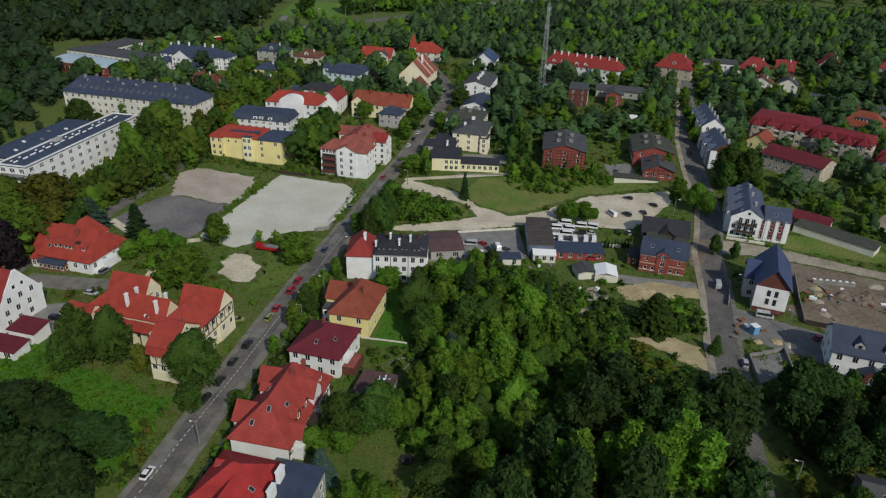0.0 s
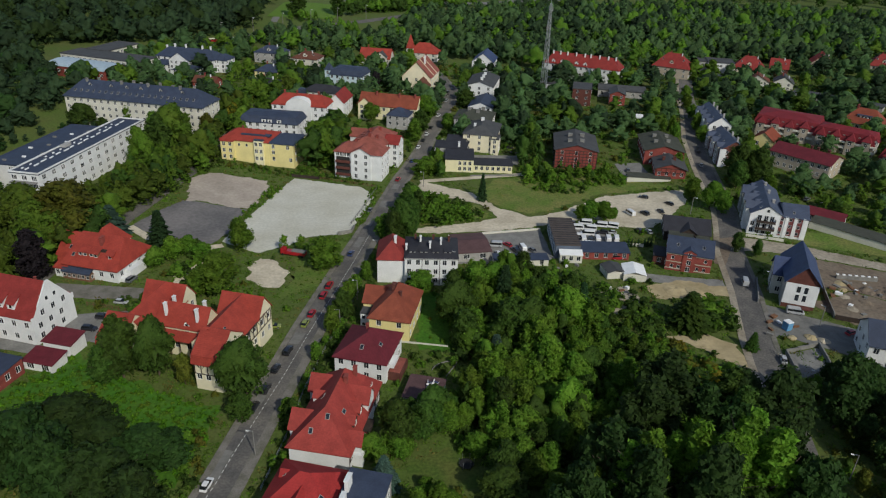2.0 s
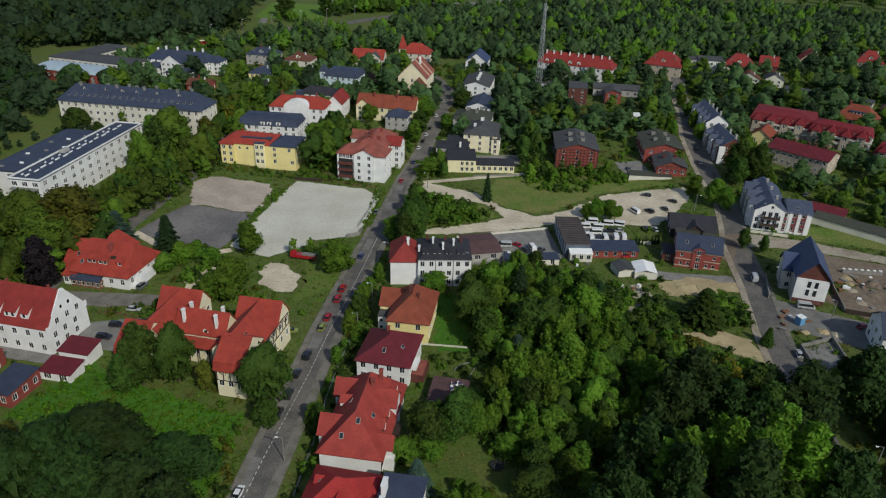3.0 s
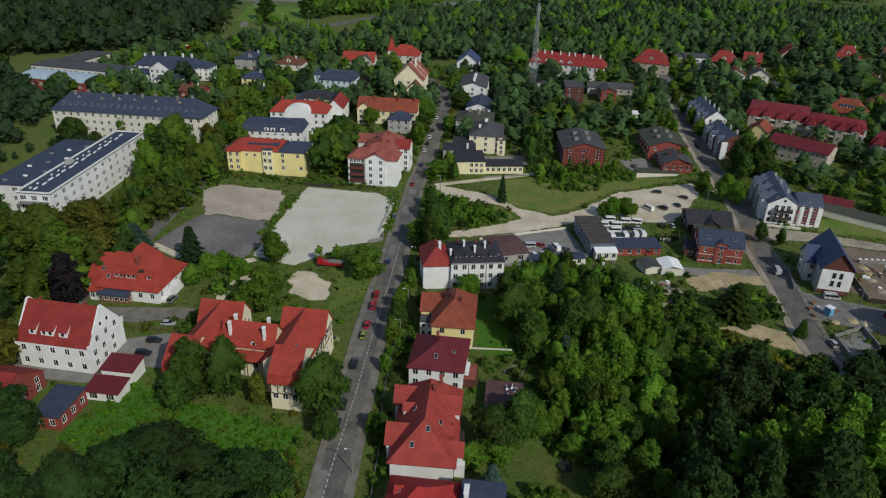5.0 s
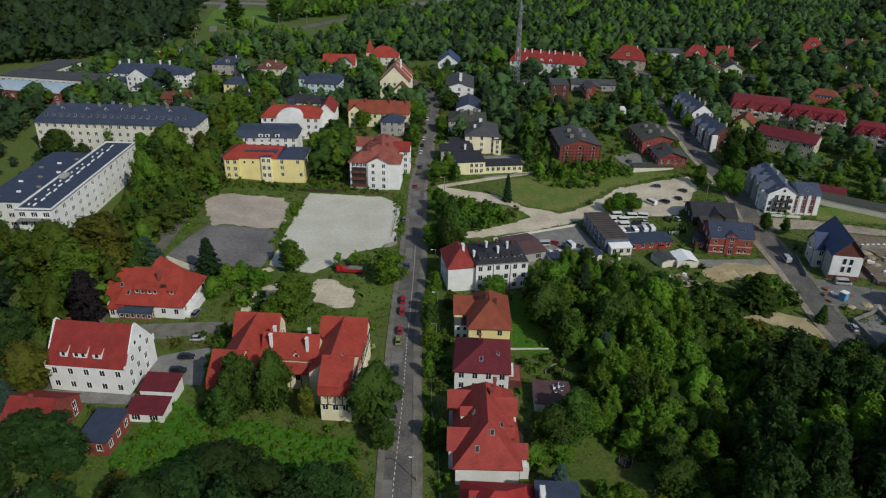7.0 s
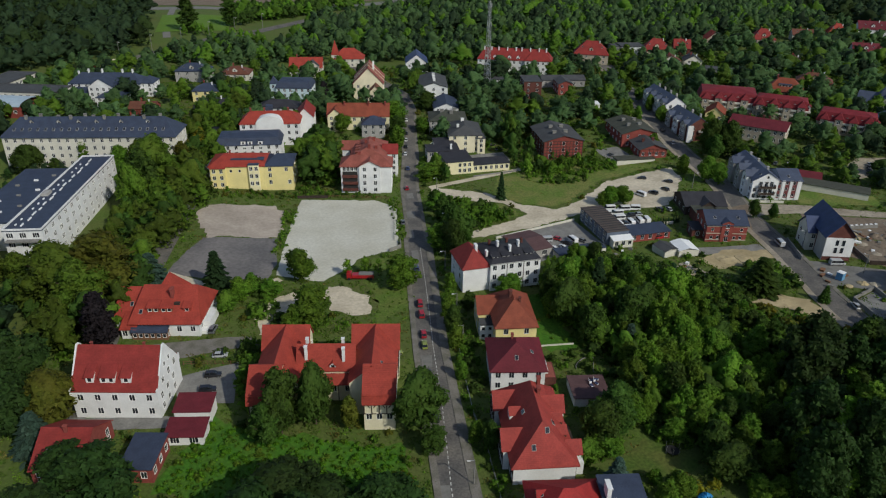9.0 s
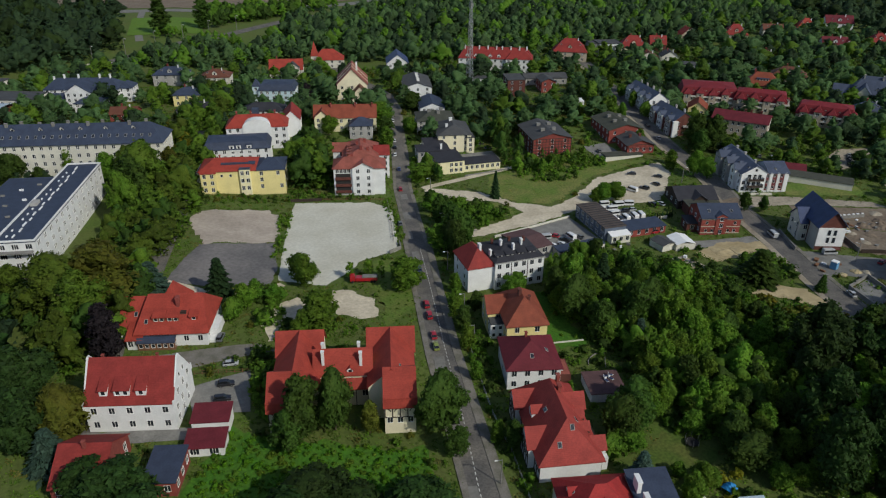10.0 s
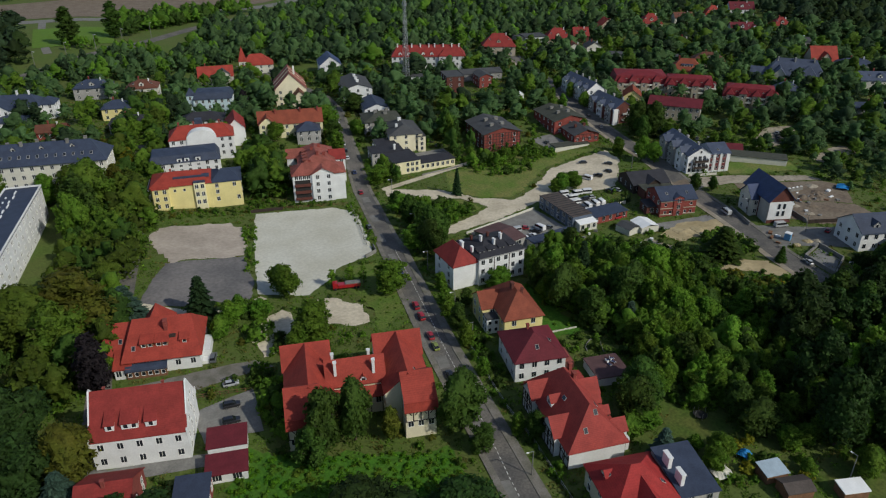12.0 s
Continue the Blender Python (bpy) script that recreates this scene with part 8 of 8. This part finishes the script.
patch("foundation_floor", [(94.2, 168.8), (104, 171.2), (101.8, 161.2), (92, 156.6)], 0.14, M["concrete"], "bare concrete foundation floor", "floor", 0.0)
wall_run("garden_wall", [(-3.6, 248.6), (20, 253.2), (34, 256)], 0.9, 0.4, "offwhite", "pale rendered boundary wall of the yard")
wall_run("garden_wall", [(60, 243), (72, 241.5)], 1.4, 0.3, "offwhite", "pale yard wall")
wall_run("garden_wall", [(10, 314.6), (34, 316.4)], 0.8, 0.3, "concrete", "low kerb wall before the yellow depot")
wall_run("retaining_wall", [(112, 158), (124, 153.6), (136, 149)], 1.0, 0.35, "white", "low white front garden wall")
fence([(90.6, 170.4), (90.0, 163), (88.8, 154.6)], 1.7, "pale posts and rails before a foundation pit", 1.8, "concrete")
for k in range(7):
    u = 132.8 + k * 2.1
    ob = new("coping_block", unit_mesh("coping_block", M["whitesheet"], lambda bm: box(bm, -0.5, -0.3, 0, 0.5, 0.3, 0.35, 0.03)))
    ob.matrix_basis = pose(u, 213.36 - (u - 132.6) * 0.157, G(u, 212) + 1.62, 0, 0, -9)
    tagged(ob, "pale loose block lying on the retaining wall", "block", "loose blocks on the wall")
fence([(-118.8, 192.6), (-104, 189)], 1.3, "weathered wooden garden fence", 2.0, "wood")


def heap(name, x, y, r, hgt, material, label, seed, category="heap"):
    """A loose tipped pile: steep broken sides, clods and a ragged foot."""
    bm = bmesh.new()
    n, rings = 26, 9
    rows = []
    for j in range(rings + 1):
        k = j / rings
        row = []
        for i in range(n):
            a = i * 2 * math.pi / n
            c, q = math.cos(a), math.sin(a)
            edge = r * (1 + 0.34 * noise.noise((c * 1.3 + seed, q * 1.3, 0.0)) + 0.12 * noise.noise((c * 4 + seed, q * 4, 2.0)))
            px, py = c * edge * k, q * edge * k
            z = hgt * (1 - k) ** 0.8 * (0.75 + 0.5 * noise.noise((px * 0.5 + seed, py * 0.5, 1.0))) + 0.22 * hgt * noise.noise((px * 1.7 + seed, py * 1.7, 4.0)) * (1 - k)
            row.append(bm.verts.new((px, py, z if j < rings else -0.3)))
        rows.append(row)
    for p, q in zip(rows[1:], rows[2:]):
        for i in range(n):
            bm.faces.new((p[i], q[i], q[(i + 1) % n], p[(i + 1) % n]))
    bmesh.ops.delete(bm, geom=rows[0][1:], context="VERTS")
    for i in range(n):
        bm.faces.new((rows[0][0], rows[1][i], rows[1][(i + 1) % n]))
    bmesh.ops.recalc_face_normals(bm, faces=bm.faces[:])
    ob = tagged(mesh_object(name, bm, M[material]), label, category)
    ob.matrix_basis = pose(x, y, G(x, y) + 0.05, 0, 0, seed * 31)


for i, (x, y, r, hh, m_) in enumerate(((132.4, 209.6, 2.2, 0.9, "sand"), (130.6, 205.4, 1.8, 0.8, "sand"), (128.6, 200.8, 2.0, 0.8, "dust"), (139, 204.6, 3.0, 1.6, "earth"), (144, 202, 3.6, 2.0, "earth"), (148.6, 205.4, 3.0, 1.6, "earth"), (134.4, 197, 2.4, 1.0, "earth"), (127, 192.6, 2.0, 0.9, "dust"), (99, 177.0, 1.6, 0.8, "sand"), (104.6, 176.6, 2.0, 1.1, "sand"), (107.6, 174.4, 2.0, 1.2, "dirt"), (154, 212, 3.0, 1.0, "dust"), (49, 203, 2.4, 0.5, "dust"), (54, 200, 2.4, 0.5, "sand"), (73, 208.5, 4.6, 0.9, "sand"), (80, 206.5, 4.0, 0.8, "sand"), (72, 177.4, 4.0, 0.6, "sand"))):
    heap("soil_mound", x, y, r, hh, m_, "lumpy heap of dug soil and rubble on the plot" if m_ != "sand" else "heap of yellow building sand", i * 7.0)

# loose pieces on the plots
r_ = random.Random(9)
PLANK = {k: unit_mesh(k, M[m_], lambda bm: box(bm, -0.5, -0.5, 0, 0.5, 0.5, 1)) for k, m_ in (("pallet", "wood"), ("block_stack", "concrete"), ("loaded_pallet", "whitesheet"))}
for k in range(46):
    px, py = r_.choice(((130, 204), (140, 205), (128, 193), (98, 182), (104, 184), (150, 200), (52, 205), (40, 228)))
    kind = r_.choice(tuple(PLANK))
    x, y = px + r_.uniform(-6, 6), py + r_.uniform(-5, 5)
    ob = new(kind, PLANK[kind])
    ob.matrix_basis = pose(x, y, G(x, y) + 0.1, 0, 0, r_.uniform(0, 180)) @ Matrix.Diagonal((r_.uniform(0.8, 2.4), r_.uniform(0.6, 1.4), r_.uniform(0.3, 0.9), 1))
    tagged(ob, {"pallet": "weathered wooden pallet stack on the plot", "block_stack": "stack of grey concrete blocks on pallets", "loaded_pallet": "pale wrapped building material stack"}[kind], "building material", "loose building material")

cabin = tagged(new("toilet_cabin"), "blue and white portable toilet cabin on the plot", "cabin")
bm = bmesh.new()
box(bm, -0.7, -0.7, 0, 0.7, 0.7, 2.2, 0.05)
part("body", bm, M["cabinblue"], cabin)
bm = bmesh.new()
box(bm, -0.75, -0.75, 2.2, 0.75, 0.75, 2.45, 0.08)
part("roof", bm, M["whitesheet"], cabin)
cabin.matrix_basis = pose(99.5, 181.7, G(99.5, 181.7) + 0.1, 0, 0, 20) @ Matrix.Diagonal((1.6, 1.6, 1.2, 1))


def tarp(x, y, w, d, hgt, ang, label, material="bluesheet"):
    """A sheet slung over a peak, its hem uneven."""
    bm = bmesh.new()
    n = 8
    grid = [[bm.verts.new(((i / n - 0.5) * w, (j / n - 0.5) * d, hgt * max(0, 1 - 1.5 * math.hypot(i / n - 0.5, j / n - 0.5)) + 0.9 + 0.15 * math.sin(i * 2.1 + j))) for i in range(n + 1)] for j in range(n + 1)]
    for j in range(n):
        for i in range(n):
            bm.faces.new((grid[j][i], grid[j][i + 1], grid[j + 1][i + 1], grid[j + 1][i]))
    got = bmesh.ops.extrude_face_region(bm, geom=bm.faces[:])
    for v in [g for g in got["geom"] if isinstance(g, bmesh.types.BMVert)]:
        v.co.z -= 0.05
    root = tagged(new("canopy"), label, "canopy")
    part("sheet", bm, M[material], root)
    for sx, sy in corners:
        bm = bmesh.new()
        tube(bm, sx * w * 0.45, sy * d * 0.45, -0.2, 1.0, 0.05, 0.05, 6)
        part("pole", bm, M["metal"], root)
    root.matrix_basis = pose(x, y, G(x, y) + 0.05, 0, 0, ang)


tarp(-6.6, 109.8, 3.0, 2.8, 1.5, 15, "bright blue garden tarpaulin canopy on poles")
tarp(163, 203.4, 6, 5, 1.5, 30, "blue tarpaulin over building materials")
tarp(-16.2, 108.2, 4.6, 4.2, 0.9, -14, "pale garden pergola canopy on poles", "offwhite")
# trampoline frame on the back lawn
tramp = tagged(new("trampoline"), "round black trampoline with upright net poles on a lawn", "trampoline")
bm = bmesh.new()
bmesh.ops.create_cone(bm, cap_ends=True, segments=24, radius1=1.7, radius2=1.7, depth=0.08, matrix=Matrix.Translation((0, 0, 0.7)))
part("mat", bm, M["rubber"], tramp)
for k in range(6):
    a = k * math.pi / 3
    bm = bmesh.new()
    tube(bm, 1.75 * math.cos(a), 1.75 * math.sin(a), 0, 2.4, 0.04, 0.04, 6)
    part("pole", bm, M["metal"], tramp)
tramp.matrix_basis = pose(-4.9, 125.4, G(-5, 125) + 0.08)
# chairs and table on the flat garage roof
for dx, dy, a in ((0, 0, 0), (1.6, 0.4, 20), (0.6, 1.6, 80), (2.2, 1.8, 60)):
    root = tagged(new("garden_chair"), "white and blue garden lounger on the garage roof", "chair", "loungers on the roof")
    bm = bmesh.new()
    box(bm, -0.35, -0.9, 0.3, 0.35, 0.5, 0.38, 0.02)
    part("seat", bm, M["whitesheet"], root)
    bm = bmesh.new()
    box(bm, -0.32, -0.8, 0.38, 0.32, 0.4, 0.46, 0.02)
    part("cushion", bm, M["r_blue"], root)
    bm = bmesh.new()
    box(bm, -0.35, 0.45, 0.3, 0.35, 0.55, 1.0, 0.02)
    part("backrest", bm, M["whitesheet"], root)
    for sx in (-0.3, 0.3):
        for sy in (-0.8, 0.4):
            bm = bmesh.new()
            box(bm, sx - 0.03, sy - 0.03, 0, sx + 0.03, sy + 0.03, 0.3)
            part("leg", bm, M["metal"], root)
    root.matrix_basis = pose(-13.6 + dx, 151.2 + dy, G(-13, 151) + 2.95, 0, 0, a)
# tram on the main road far off
tram = tagged(new("tram"), "distant red and cream tram on the main road", "tram")
bm = bmesh.new()
box(bm, -14, -1.3, 0.5, 14, 1.3, 2.2, 0.1)
part("lower_body", bm, PAINT["red"], tram)
bm = bmesh.new()
box(bm, -13.9, -1.28, 2.2, 13.9, 1.28, 2.7)
part("glass_cabin", bm, M["carglass"], tram)
bm = bmesh.new()
box(bm, -14, -1.3, 2.7, 14, 1.3, 3.3, 0.1)
part("roof", bm, M["cream"], tram)
tram.matrix_basis = pose(-172, 566, G(-172, 566) + 0.2, 0, 0, 40)


# curved white kerb round a garden bed
bm = bmesh.new()
arc = [(-12.1, 162.4), (-11.4, 164.0), (-9.9, 165.4), (-8.0, 166.4), (-5.9, 166.9), (-4.6, 166.6), (-5.4, 164.6), (-6.6, 162.6), (-8.2, 159.6)]
for (x, y), (u, v) in zip(arc, arc[1:]):
    d = Vector((u - x, v - y)).normalized() * 0.07
    prism(bm, [(x - d.y, y + d.x, 0.4), (x + d.y, y - d.x, 0.4), (u + d.y, v - d.x, 0.4), (u - d.y, v + d.x, 0.4)], 0.6)
tagged(mesh_object("garden_kerb", bm, M["concrete"]), "curved pale kerb round a garden bed", "kerb")
